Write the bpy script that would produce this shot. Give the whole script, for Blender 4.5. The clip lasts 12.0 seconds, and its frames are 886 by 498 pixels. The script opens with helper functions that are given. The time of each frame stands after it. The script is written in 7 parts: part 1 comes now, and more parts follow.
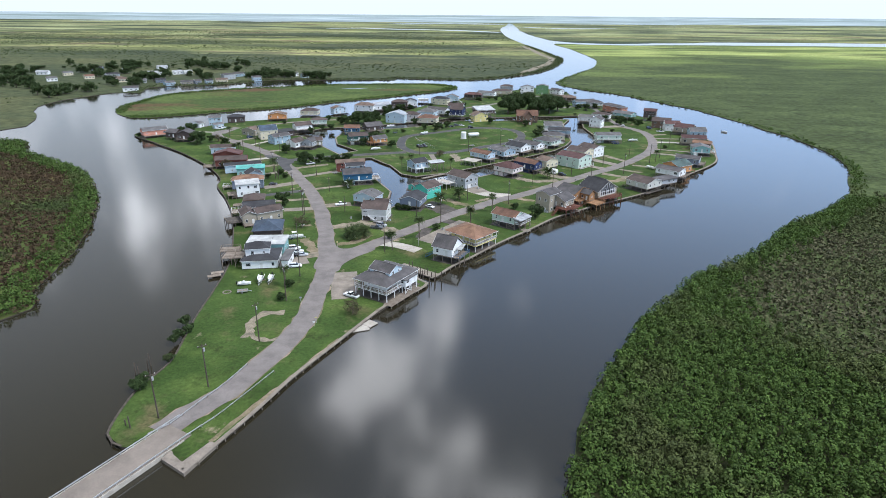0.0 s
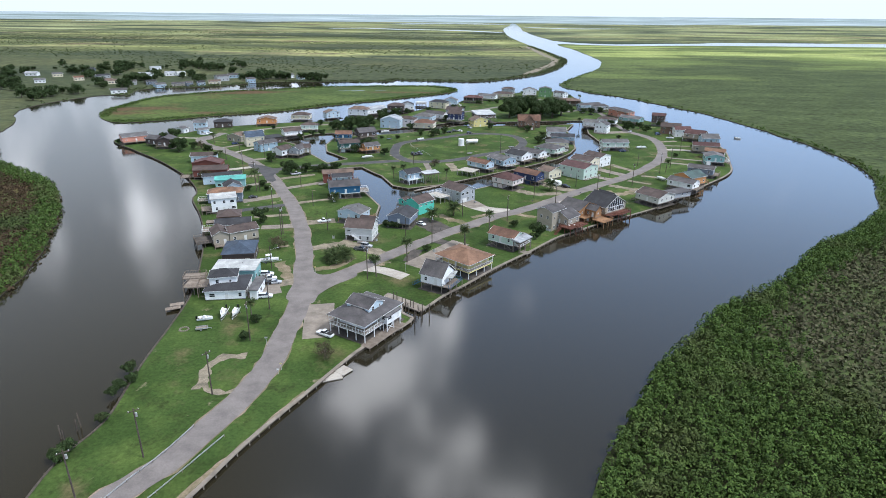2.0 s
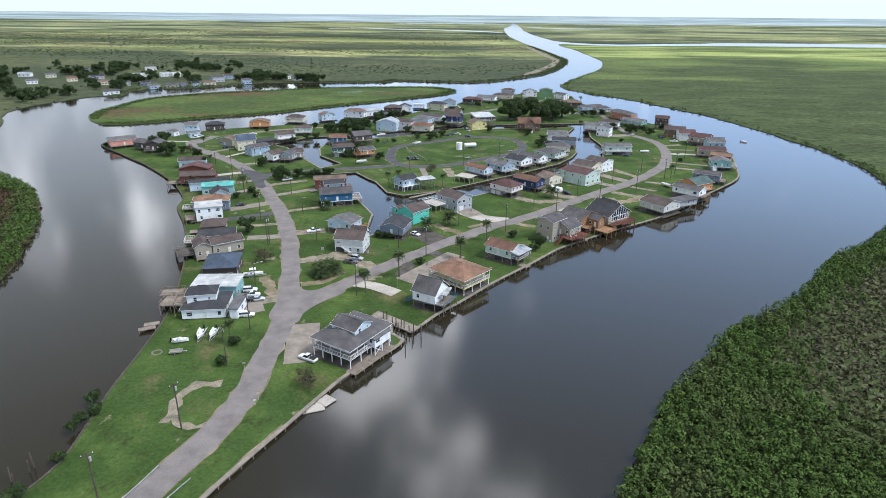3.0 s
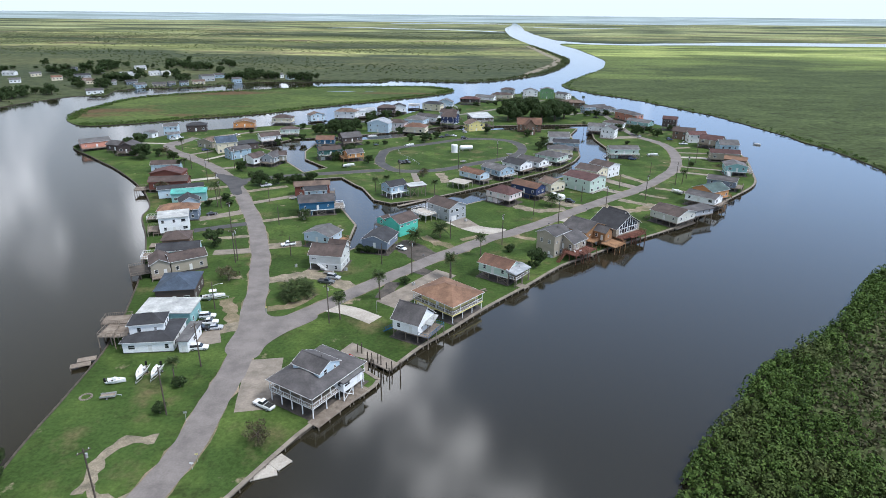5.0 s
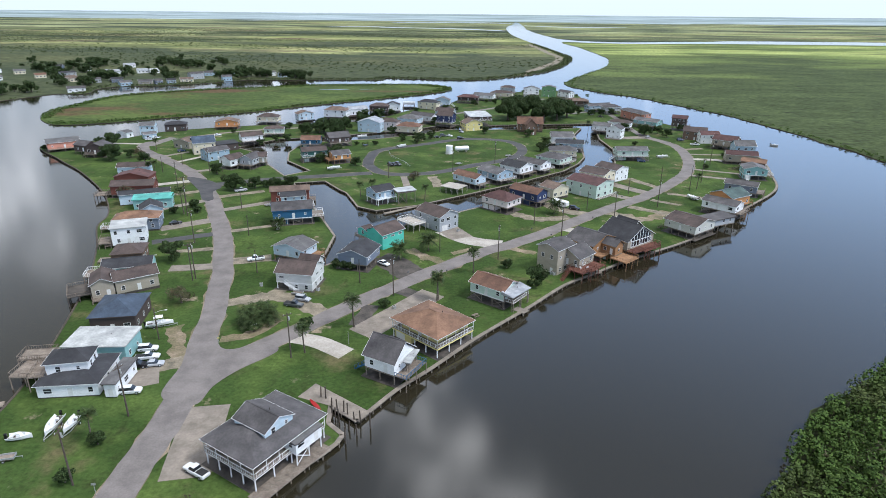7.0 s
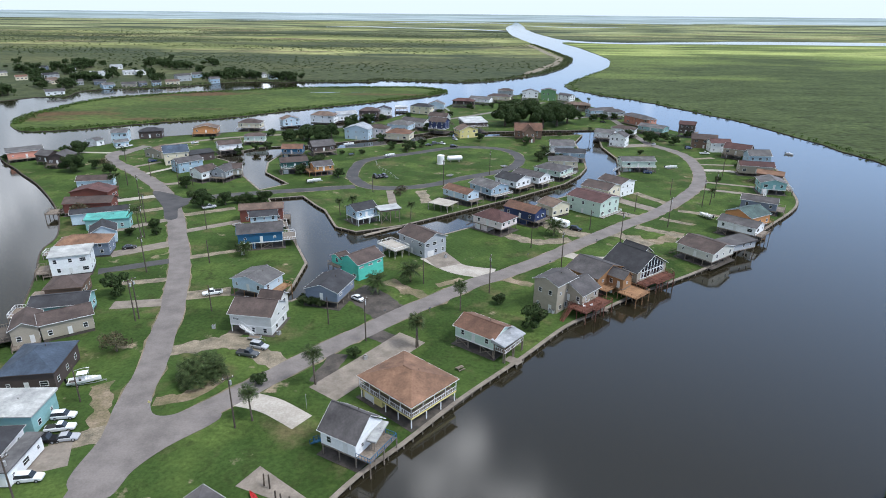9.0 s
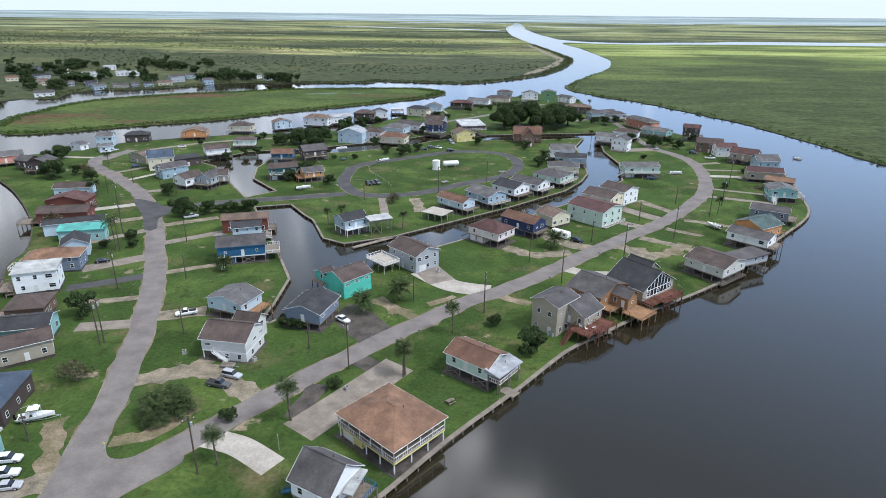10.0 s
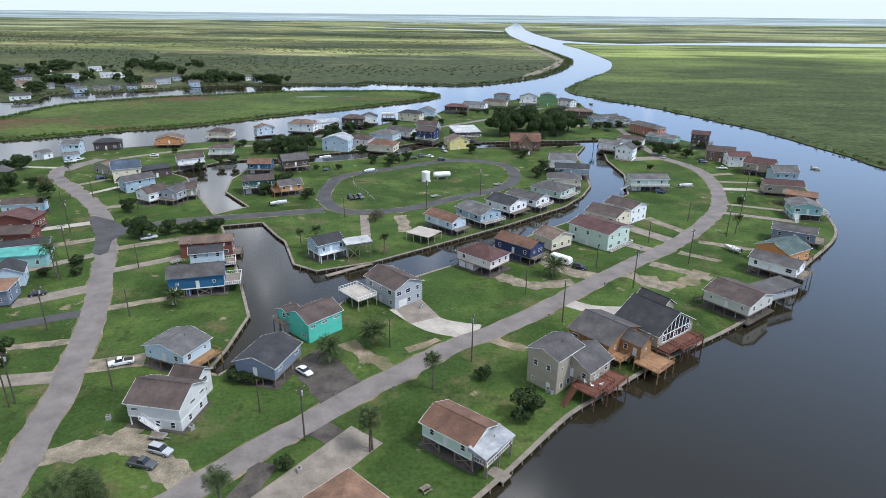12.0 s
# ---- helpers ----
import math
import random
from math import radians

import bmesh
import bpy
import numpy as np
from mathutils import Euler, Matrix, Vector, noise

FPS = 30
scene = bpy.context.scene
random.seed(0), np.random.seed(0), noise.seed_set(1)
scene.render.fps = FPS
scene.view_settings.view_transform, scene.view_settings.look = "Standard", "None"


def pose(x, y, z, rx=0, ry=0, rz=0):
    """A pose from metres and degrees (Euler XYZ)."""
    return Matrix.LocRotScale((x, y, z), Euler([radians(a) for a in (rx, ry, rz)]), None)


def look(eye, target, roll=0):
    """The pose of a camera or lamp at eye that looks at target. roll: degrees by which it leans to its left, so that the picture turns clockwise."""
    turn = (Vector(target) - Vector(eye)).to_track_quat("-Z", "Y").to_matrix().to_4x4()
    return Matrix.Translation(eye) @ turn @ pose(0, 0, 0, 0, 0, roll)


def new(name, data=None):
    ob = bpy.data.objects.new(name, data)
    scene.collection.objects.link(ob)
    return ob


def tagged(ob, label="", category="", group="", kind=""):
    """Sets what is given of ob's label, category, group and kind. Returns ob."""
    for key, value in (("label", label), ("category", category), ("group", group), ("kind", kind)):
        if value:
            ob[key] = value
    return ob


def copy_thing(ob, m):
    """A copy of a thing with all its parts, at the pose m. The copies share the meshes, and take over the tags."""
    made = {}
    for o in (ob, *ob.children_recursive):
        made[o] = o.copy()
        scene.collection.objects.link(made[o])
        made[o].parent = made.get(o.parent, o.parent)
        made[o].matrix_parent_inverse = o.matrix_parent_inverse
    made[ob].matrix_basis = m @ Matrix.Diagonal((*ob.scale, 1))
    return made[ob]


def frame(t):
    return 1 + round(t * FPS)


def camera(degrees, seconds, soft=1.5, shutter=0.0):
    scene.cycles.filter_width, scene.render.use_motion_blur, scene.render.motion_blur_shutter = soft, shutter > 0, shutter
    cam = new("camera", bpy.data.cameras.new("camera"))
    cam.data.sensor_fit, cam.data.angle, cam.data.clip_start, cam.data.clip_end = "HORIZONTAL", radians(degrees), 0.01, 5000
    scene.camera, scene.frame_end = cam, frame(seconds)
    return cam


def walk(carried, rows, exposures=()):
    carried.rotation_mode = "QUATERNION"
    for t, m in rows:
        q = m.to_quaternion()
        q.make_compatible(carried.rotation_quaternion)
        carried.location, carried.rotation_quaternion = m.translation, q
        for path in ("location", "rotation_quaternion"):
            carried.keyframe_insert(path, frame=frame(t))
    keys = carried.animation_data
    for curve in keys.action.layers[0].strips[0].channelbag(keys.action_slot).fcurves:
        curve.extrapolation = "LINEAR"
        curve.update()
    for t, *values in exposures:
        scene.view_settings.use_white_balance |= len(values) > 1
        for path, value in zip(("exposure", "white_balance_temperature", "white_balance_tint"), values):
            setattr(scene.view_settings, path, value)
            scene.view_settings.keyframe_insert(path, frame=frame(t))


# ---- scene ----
cam = camera(72.3, 12.0, soft=0.9)
METRES, EYE = 164.6, 89.3
ROWS = [
    (0.0, 0.0, 0.0, 0.0, 0.18, -21.61, -0.46),
    (0.5, 0.007, 0.0407, -0.0013, 0.26, -21.61, -0.46),
    (1.0, 0.0141, 0.0816, -0.0022, 0.34, -21.61, -0.46),
    (1.5, 0.0211, 0.1223, -0.0027, 0.42, -21.61, -0.47),
    (2.0, 0.0282, 0.1632, -0.003, 0.5, -21.61, -0.47),
    (2.5, 0.0348, 0.204, -0.0032, 0.51, -21.61, -0.47),
    (3.0, 0.0416, 0.245, -0.0034, 0.57, -21.62, -0.48),
    (5.0, 0.0671, 0.4059, -0.0284, 0.68, -21.59, -0.51),
    (5.5, 0.0732, 0.4474, -0.0387, 0.75, -21.59, -0.5),
    (6.0, 0.0794, 0.4887, -0.0487, 0.79, -21.58, -0.51),
    (6.5, 0.0855, 0.5304, -0.0578, 0.79, -21.6, -0.53),
    (7.0, 0.0927, 0.5722, -0.06, 0.83, -21.6, -0.52),
    (9.0, 0.1206, 0.738, -0.0622, 0.85, -21.6, -0.53),
    (9.5, 0.1278, 0.7789, -0.0629, 0.86, -21.61, -0.53),
    (10.0, 0.1345, 0.8197, -0.0644, 0.88, -21.59, -0.53),
    (10.5, 0.1408, 0.8604, -0.0662, 0.87, -21.58, -0.54),
    (11.0, 0.1471, 0.9007, -0.0673, 0.86, -21.57, -0.54),
    (11.5, 0.1539, 0.9409, -0.0688, 0.87, -21.55, -0.55),
    (12.0, 0.1597, 0.9812, -0.0701, 0.85, -21.55, -0.55),
]
walk(cam, [(t, pose(METRES * x, METRES * y, EYE + METRES * z, 90 + pitch, roll, yaw)) for t, x, y, z, yaw, pitch, roll in ROWS], exposures=[(0.0, 0.02, 5850, 10), (5.0, -0.03, 5850, 10), (12.0, -0.1, 5850, 10)])

# ---- light ----
world = bpy.data.worlds.new("world")
scene.world = world
world.use_nodes = True
wn, wl = world.node_tree.nodes, world.node_tree.links
sky = wn.new("ShaderNodeTexSky")
sky.sky_type, sky.sun_disc = "NISHITA", False
sky.sun_elevation, sky.sun_rotation = radians(54), radians(110)
sky.air_density, sky.dust_density = 1.0, 2.5
tex = wn.new("ShaderNodeTexCoord")
sep = wn.new("ShaderNodeSeparateXYZ")
wl.new(tex.outputs["Generated"], sep.inputs[0])


def sky_node(kind, *links, **values):
    n = wn.new(kind)
    for i, v in enumerate(links):
        if hasattr(v, "is_linked"):
            wl.new(v, n.inputs[i])
        elif v is not None:
            n.inputs[i].default_value = v
    return n


# broken cloud: noise over the dome, thicker towards two banks of bright cumulus
flat = sky_node("ShaderNodeMapping", tex.outputs["Generated"])
flat.inputs["Scale"].default_value = (1.5, 1.5, 0.75)
flat.inputs["Location"].default_value = (0.4, 0.15, 0.0)
cl = sky_node("ShaderNodeTexNoise", flat.outputs[0])
cl.inputs["Scale"].default_value, cl.inputs["Detail"].default_value, cl.inputs["Roughness"].default_value = 7.5, 6.0, 0.52
cover = cl.outputs[0]
for azimuth, height, wide, weight in ((-9.5, 32, 6, 0.15), (-8.5, 37, 6, 0.13), (-1.5, 31, 5, 0.15), (1.5, 36, 6, 0.13), (-20, 19, 9, 0.02), (-34, 15, 10, 0.02), (28, 22, 28, -0.2), (-34, 34, 17, -0.2), (12, 34, 9, -0.14), (6, 43, 8, 0.1)):
    v = Vector((math.sin(radians(azimuth)) * math.cos(radians(height)), math.cos(radians(azimuth)) * math.cos(radians(height)), math.sin(radians(height))))
    dot = wn.new("ShaderNodeVectorMath")
    dot.operation = "DOT_PRODUCT"
    wl.new(tex.outputs["Generated"], dot.inputs[0])
    dot.inputs[1].default_value = v
    rng = wn.new("ShaderNodeMapRange")
    rng.interpolation_type = "SMOOTHSTEP"
    rng.inputs["From Min"].default_value, rng.inputs["From Max"].default_value = math.cos(radians(wide)), math.cos(radians(wide * 0.2))
    rng.inputs["To Max"].default_value = weight
    wl.new(dot.outputs["Value"], rng.inputs[0])
    add = wn.new("ShaderNodeMath")
    wl.new(cover, add.inputs[0])
    wl.new(rng.outputs[0], add.inputs[1])
    cover = add.outputs[0]
cr = wn.new("ShaderNodeValToRGB")
ce = cr.color_ramp.elements
ce[0].position, ce[0].color = 0.49, (0, 0, 0, 1)
ce[1].position, ce[1].color = 0.78, (1, 1, 1, 1)
ce.new(0.6).color = (0.16, 0.16, 0.16, 1)
wl.new(cover, cr.inputs[0])
low = wn.new("ShaderNodeMapRange")
low.inputs["From Min"].default_value, low.inputs["From Max"].default_value = 0.22, 0.62
wl.new(sep.outputs["Z"], low.inputs[0])
clear = wn.new("ShaderNodeMix")
clear.data_type = "RGBA"
wl.new(low.outputs[0], clear.inputs["Factor"])
clear.inputs[6].default_value, clear.inputs[7].default_value = (11.5, 15.6, 22.0, 1), (4.6, 5.8, 8.2, 1)
deck_side = wn.new("ShaderNodeMapRange")
deck_side.interpolation_type = "SMOOTHSTEP"
deck_side.inputs["From Min"].default_value, deck_side.inputs["From Max"].default_value = -0.08, -0.38
wl.new(sep.outputs["X"], deck_side.inputs[0])
grey_deck = wn.new("ShaderNodeMix")
grey_deck.data_type = "RGBA"
wl.new(low.outputs[0], grey_deck.inputs["Factor"])
grey_deck.inputs[6].default_value, grey_deck.inputs[7].default_value = (10.4, 11.0, 11.6, 1), (2.5, 2.4, 2.2, 1)
clear_all = wn.new("ShaderNodeMix")
clear_all.data_type = "RGBA"
wl.new(deck_side.outputs[0], clear_all.inputs["Factor"])
wl.new(clear.outputs[2], clear_all.inputs[6])
wl.new(grey_deck.outputs[2], clear_all.inputs[7])
cmix = wn.new("ShaderNodeMix")
cmix.data_type = "RGBA"
wl.new(cr.outputs[0], cmix.inputs["Factor"])
wl.new(clear_all.outputs[2], cmix.inputs[6])
cmix.inputs[7].default_value = (60, 58, 56, 1)
hz = wn.new("ShaderNodeMapRange")
hz.inputs["From Min"].default_value, hz.inputs["From Max"].default_value = 0.02, 0.15
hz.inputs["To Min"].default_value, hz.inputs["To Max"].default_value = 1.0, 0.0
wl.new(sep.outputs["Z"], hz.inputs[0])
hmix = wn.new("ShaderNodeMix")
hmix.data_type = "RGBA"
wl.new(hz.outputs[0], hmix.inputs["Factor"])
wl.new(cmix.outputs[2], hmix.inputs[6])
hmix.inputs[7].default_value = (13.2, 14.4, 15.2, 1)
# a high bright veil of cloud overhead
veil = wn.new("ShaderNodeMapRange")
veil.interpolation_type = "SMOOTHSTEP"
veil.inputs["From Min"].default_value, veil.inputs["From Max"].default_value = 0.76, 0.95
wl.new(sep.outputs["Z"], veil.inputs[0])
vmix = wn.new("ShaderNodeMix")
vmix.data_type = "RGBA"
wl.new(veil.outputs[0], vmix.inputs["Factor"])
wl.new(hmix.outputs[2], vmix.inputs[6])
vmix.inputs[7].default_value = (25, 25, 25, 1)
smix = wn.new("ShaderNodeMix")
smix.data_type = "RGBA"
smix.inputs["Factor"].default_value = 0.82
wl.new(sky.outputs[0], smix.inputs[6])
wl.new(vmix.outputs[2], smix.inputs[7])
bg = wn["Background"]
bg.inputs["Strength"].default_value = 0.086
wl.new(smix.outputs[2], bg.inputs["Color"])
sun = new("sun", bpy.data.lights.new("sun", "SUN"))
sun.data.energy, sun.data.angle, sun.data.color = 3.4, radians(13), (1.0, 0.95, 0.87)
sun.matrix_world = look((0, 0, 500), (-math.sin(radians(110)) * 357, -math.cos(radians(110)) * 357, 500 - 500))


# ---- materials ----
def mat(name, colours, scale=1.0, rough=0.8, metal=0.0, bump=0.0, fine=0.0, spread=(0.35, 0.65), stretch=(1, 1, 1), vary=0.0, spec=0.5, world_space=True, grain=0.28):
    """A surface of noise between colours, with grain, relief and, where asked for, a change from object to object."""
    m = bpy.data.materials.new(name)
    m.use_nodes = True
    n, l = m.node_tree.nodes, m.node_tree.links
    b = n["Principled BSDF"]
    b.inputs["Roughness"].default_value, b.inputs["Metallic"].default_value = rough, metal
    b.inputs["Specular IOR Level"].default_value = spec
    tc = n.new("ShaderNodeNewGeometry") if world_space else n.new("ShaderNodeTexCoord")
    mp = n.new("ShaderNodeMapping")
    mp.inputs["Scale"].default_value = stretch
    l.new(tc.outputs["Position" if world_space else "Object"], mp.inputs[0])
    t1 = n.new("ShaderNodeTexNoise")
    t1.inputs["Scale"].default_value, t1.inputs["Detail"].default_value, t1.inputs["Roughness"].default_value = scale, 6.0, 0.6
    l.new(mp.outputs[0], t1.inputs["Vector"])
    r = n.new("ShaderNodeValToRGB")
    e = r.color_ramp.elements
    for i, c in enumerate(colours):
        p = spread[0] + (spread[1] - spread[0]) * i / max(1, len(colours) - 1)
        if i < 2:
            e[i].position = p
        else:
            e.new(p)
        e[i].color = (*c, 1)
    l.new(t1.outputs[0], r.inputs[0])
    out = r.outputs[0]
    if fine:
        t2 = n.new("ShaderNodeTexNoise")
        t2.inputs["Scale"].default_value, t2.inputs["Detail"].default_value = fine, 4.0
        l.new(mp.outputs[0], t2.inputs["Vector"])
        mr = n.new("ShaderNodeMapRange")
        mr.inputs["From Min"].default_value, mr.inputs["From Max"].default_value = 0.3, 0.7
        mr.inputs["To Min"].default_value, mr.inputs["To Max"].default_value = 1 - grain, 1 + grain
        l.new(t2.outputs[0], mr.inputs[0])
        mu = n.new("ShaderNodeVectorMath")
        mu.operation = "SCALE"
        l.new(out, mu.inputs[0])
        l.new(mr.outputs[0], mu.inputs["Scale"])
        out = mu.outputs[0]
    if vary:
        oi = n.new("ShaderNodeObjectInfo")
        mr = n.new("ShaderNodeMapRange")
        mr.inputs["To Min"].default_value, mr.inputs["To Max"].default_value = 1 - vary, 1 + vary
        l.new(oi.outputs["Random"], mr.inputs[0])
        mu = n.new("ShaderNodeVectorMath")
        mu.operation = "SCALE"
        l.new(out, mu.inputs[0])
        l.new(mr.outputs[0], mu.inputs["Scale"])
        out = mu.outputs[0]
    l.new(out, b.inputs["Base Color"])
    if bump:
        bp = n.new("ShaderNodeBump")
        bp.inputs["Strength"].default_value, bp.inputs["Distance"].default_value = 0.8, bump
        l.new((t2 if fine else t1).outputs[0], bp.inputs["Height"])
        l.new(bp.outputs[0], b.inputs["Normal"])
    return m


M = {}


def ground_mat(name, layers, base, fine=0.0, grain=0.3, bump=0.0):
    """Ground cover: a base colour, then layers of (colour, noise scale, from, to, stretch, zone), each laid over where
    its noise is high; a zone is a pair of y between which it sets in. On the marsh the zones paint in distant sun and
    haze.
    """
    m = bpy.data.materials.new(name)
    m.use_nodes = True
    n, l = m.node_tree.nodes, m.node_tree.links
    b = n["Principled BSDF"]
    b.inputs["Roughness"].default_value, b.inputs["Specular IOR Level"].default_value = 0.95, 0.1
    g = n.new("ShaderNodeNewGeometry")
    xyz = n.new("ShaderNodeSeparateXYZ")
    l.new(g.outputs["Position"], xyz.inputs[0])
    rgb = n.new("ShaderNodeRGB")
    rgb.outputs[0].default_value = (*base, 1)
    out = rgb.outputs[0]
    for i, (colour, scale, low_, high_, stretch, zone) in enumerate(layers):
        mp = n.new("ShaderNodeMapping")
        mp.inputs["Scale"].default_value, mp.inputs["Location"].default_value = (*stretch, 1), (3.7 * i, 1.9 * i, 0.7 * i)
        l.new(g.outputs["Position"], mp.inputs[0])
        t = n.new("ShaderNodeTexNoise")
        t.inputs["Scale"].default_value, t.inputs["Detail"].default_value, t.inputs["Roughness"].default_value = scale, 7.0, 0.62
        l.new(mp.outputs[0], t.inputs["Vector"])
        value = t.outputs[0]
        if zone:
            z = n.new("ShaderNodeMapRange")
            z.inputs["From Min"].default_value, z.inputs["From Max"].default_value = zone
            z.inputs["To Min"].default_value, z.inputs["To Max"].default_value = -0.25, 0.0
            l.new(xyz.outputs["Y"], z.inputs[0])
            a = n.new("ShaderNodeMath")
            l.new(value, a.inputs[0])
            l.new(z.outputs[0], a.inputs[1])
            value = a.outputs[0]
        k = n.new("ShaderNodeMapRange")
        k.inputs["From Min"].default_value, k.inputs["From Max"].default_value = low_, high_
        l.new(value, k.inputs[0])
        x = n.new("ShaderNodeMix")
        x.data_type = "RGBA"
        l.new(k.outputs[0], x.inputs["Factor"])
        l.new(out, x.inputs[6])
        x.inputs[7].default_value = (*colour, 1)
        out = x.outputs[2]
    if fine:
        t = n.new("ShaderNodeTexNoise")
        t.inputs["Scale"].default_value, t.inputs["Detail"].default_value, t.inputs["Roughness"].default_value = fine, 5.0, 0.65
        l.new(g.outputs["Position"], t.inputs["Vector"])
        k = n.new("ShaderNodeMapRange")
        k.inputs["From Min"].default_value, k.inputs["From Max"].default_value = 0.3, 0.7
        k.inputs["To Min"].default_value, k.inputs["To Max"].default_value = 1 - grain, 1 + grain
        l.new(t.outputs[0], k.inputs[0])
        x = n.new("ShaderNodeVectorMath")
        x.operation = "SCALE"
        l.new(out, x.inputs[0])
        l.new(k.outputs[0], x.inputs["Scale"])
        out = x.outputs[0]
        if bump:
            bp = n.new("ShaderNodeBump")
            bp.inputs["Strength"].default_value, bp.inputs["Distance"].default_value = 0.8, bump
            l.new(t.outputs[0], bp.inputs["Height"])
            l.new(bp.outputs[0], b.inputs["Normal"])
    l.new(out, b.inputs["Base Color"])
    return m


M["lawn"] = ground_mat("lawn", [((0.029, 0.052, 0.012), 0.03, 0.44, 0.64, (1, 1), None), ((0.08, 0.118, 0.029), 0.055, 0.48, 0.66, (1, 1), None), ((0.108, 0.098, 0.046), 0.07, 0.55, 0.7, (1, 1), None), ((0.036, 0.052, 0.015), 0.21, 0.54, 0.7, (1, 1), None), ((0.26, 0.21, 0.145), 0.13, 0.635, 0.72, (1, 1), None)], (0.047, 0.08, 0.02), 1.1, 0.3, 0.05)
# zoned layers paint sunlit bands between cloud shade, and paler haze far off
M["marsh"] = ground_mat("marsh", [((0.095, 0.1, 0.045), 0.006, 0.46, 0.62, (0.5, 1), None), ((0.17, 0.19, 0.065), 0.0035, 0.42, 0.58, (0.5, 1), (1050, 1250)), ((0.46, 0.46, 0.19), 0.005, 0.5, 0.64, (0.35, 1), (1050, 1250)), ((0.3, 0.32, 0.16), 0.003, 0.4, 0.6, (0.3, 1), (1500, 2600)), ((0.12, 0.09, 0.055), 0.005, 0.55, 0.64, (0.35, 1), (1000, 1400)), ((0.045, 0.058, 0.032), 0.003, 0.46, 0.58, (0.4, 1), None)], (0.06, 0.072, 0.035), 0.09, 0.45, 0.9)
# far layers paint a sunlit stretch beyond the cloud-shaded near marsh
M["marsh_green_sun_bands"] = ground_mat("marsh_green_sun_bands", [((0.07, 0.092, 0.034), 0.025, 0.42, 0.62, (0.6, 1), None), ((0.035, 0.046, 0.018), 0.06, 0.54, 0.66, (0.6, 1), None), ((0.15, 0.19, 0.055), 0.006, 0.36, 0.56, (0.45, 1), (760, 1250)), ((0.38, 0.42, 0.14), 0.006, 0.46, 0.64, (0.4, 1), (1050, 1350)), ((0.06, 0.055, 0.03), 0.006, 0.6, 0.68, (0.3, 1), (1100, 1350))], (0.048, 0.063, 0.023), 0.22, 0.5, 0.9)
# soil coloured dark enough to paint the shaded gaps between bushes
M["thicket_shade"] = mat("thicket_shade", [(0.016, 0.02, 0.008), (0.03, 0.034, 0.014)], 0.3, 0.95, fine=2.0, spec=0.1)
M["bridge_deck"] = mat("bridge_deck", [(0.16, 0.135, 0.113), (0.24, 0.203, 0.17)], 0.12, 0.9, bump=0.01, fine=2.5, grain=0.08)
M["verge"] = mat("verge", [(0.085, 0.09, 0.034), (0.16, 0.13, 0.075), (0.27, 0.21, 0.15)], 0.12, 0.95, bump=0.03, fine=2.0, spread=(0.36, 0.64))
M["marsh_dark"] = ground_mat("marsh_dark", [((0.085, 0.115, 0.032), 0.02, 0.42, 0.62, (0.6, 1), None), ((0.1, 0.062, 0.035), 0.014, 0.54, 0.64, (0.4, 1.2), None)], (0.05, 0.075, 0.022), 0.2, 0.35, 0.6)
M["mud"] = mat("mud", [(0.03, 0.026, 0.018), (0.06, 0.048, 0.034)], 0.2, 0.9, fine=2.0)
M["asphalt"] = mat("asphalt", [(0.135, 0.119, 0.11), (0.2, 0.177, 0.163)], 0.2, 0.9, bump=0.01, fine=2.5, grain=0.1)
M["new_asphalt"] = mat("new_asphalt", [(0.042, 0.041, 0.043), (0.075, 0.072, 0.072)], 0.15, 0.9, bump=0.01, fine=2.5, grain=0.1)
M["concrete"] = mat("concrete", [(0.3, 0.27, 0.23), (0.42, 0.385, 0.335)], 0.25, 0.9, bump=0.01, fine=2.0, grain=0.1)
M["concrete_worn"] = mat("concrete_worn", [(0.155, 0.132, 0.106), (0.26, 0.222, 0.182)], 0.3, 0.9, bump=0.01, fine=2.0, grain=0.1)
# old brown slab, darkened further to paint the shade under raised houses
M["slab_old_and_shade"] = mat("slab_old_and_shade", [(0.035, 0.03, 0.025), (0.095, 0.08, 0.067)], 0.3, 0.9, bump=0.01, fine=2.0, grain=0.15)
M["gravel"] = mat("gravel", [(0.115, 0.1, 0.07), (0.275, 0.23, 0.165)], 0.35, 0.95, bump=0.03, fine=3.0)

water = bpy.data.materials.new("water")
water.use_nodes = True
wb = water.node_tree.nodes["Principled BSDF"]
wb.inputs["Base Color"].default_value = (0.022, 0.019, 0.011, 1)
wb.inputs["Roughness"].default_value = 0.085
wb.inputs["IOR"].default_value = 1.6
wt = water.node_tree.nodes.new("ShaderNodeTexNoise")
wt.inputs["Scale"].default_value, wt.inputs["Detail"].default_value = 2.2, 3.0
wg = water.node_tree.nodes.new("ShaderNodeNewGeometry")
water.node_tree.links.new(wg.outputs["Position"], wt.inputs["Vector"])
wp = water.node_tree.nodes.new("ShaderNodeBump")
wp.inputs["Strength"].default_value, wp.inputs["Distance"].default_value = 0.3, 0.012
water.node_tree.links.new(wt.outputs[0], wp.inputs["Height"])
water.node_tree.links.new(wp.outputs[0], wb.inputs["Normal"])
M["water"] = water


# ---- building helpers ----
def mesh_object(name, verts, faces, material, parent=None):
    me = bpy.data.meshes.new(name)
    me.from_pydata([tuple(v) for v in verts], [], faces)
    me.materials.append(material)
    me.update()
    ob = new(name, me)
    ob.parent = parent
    return ob


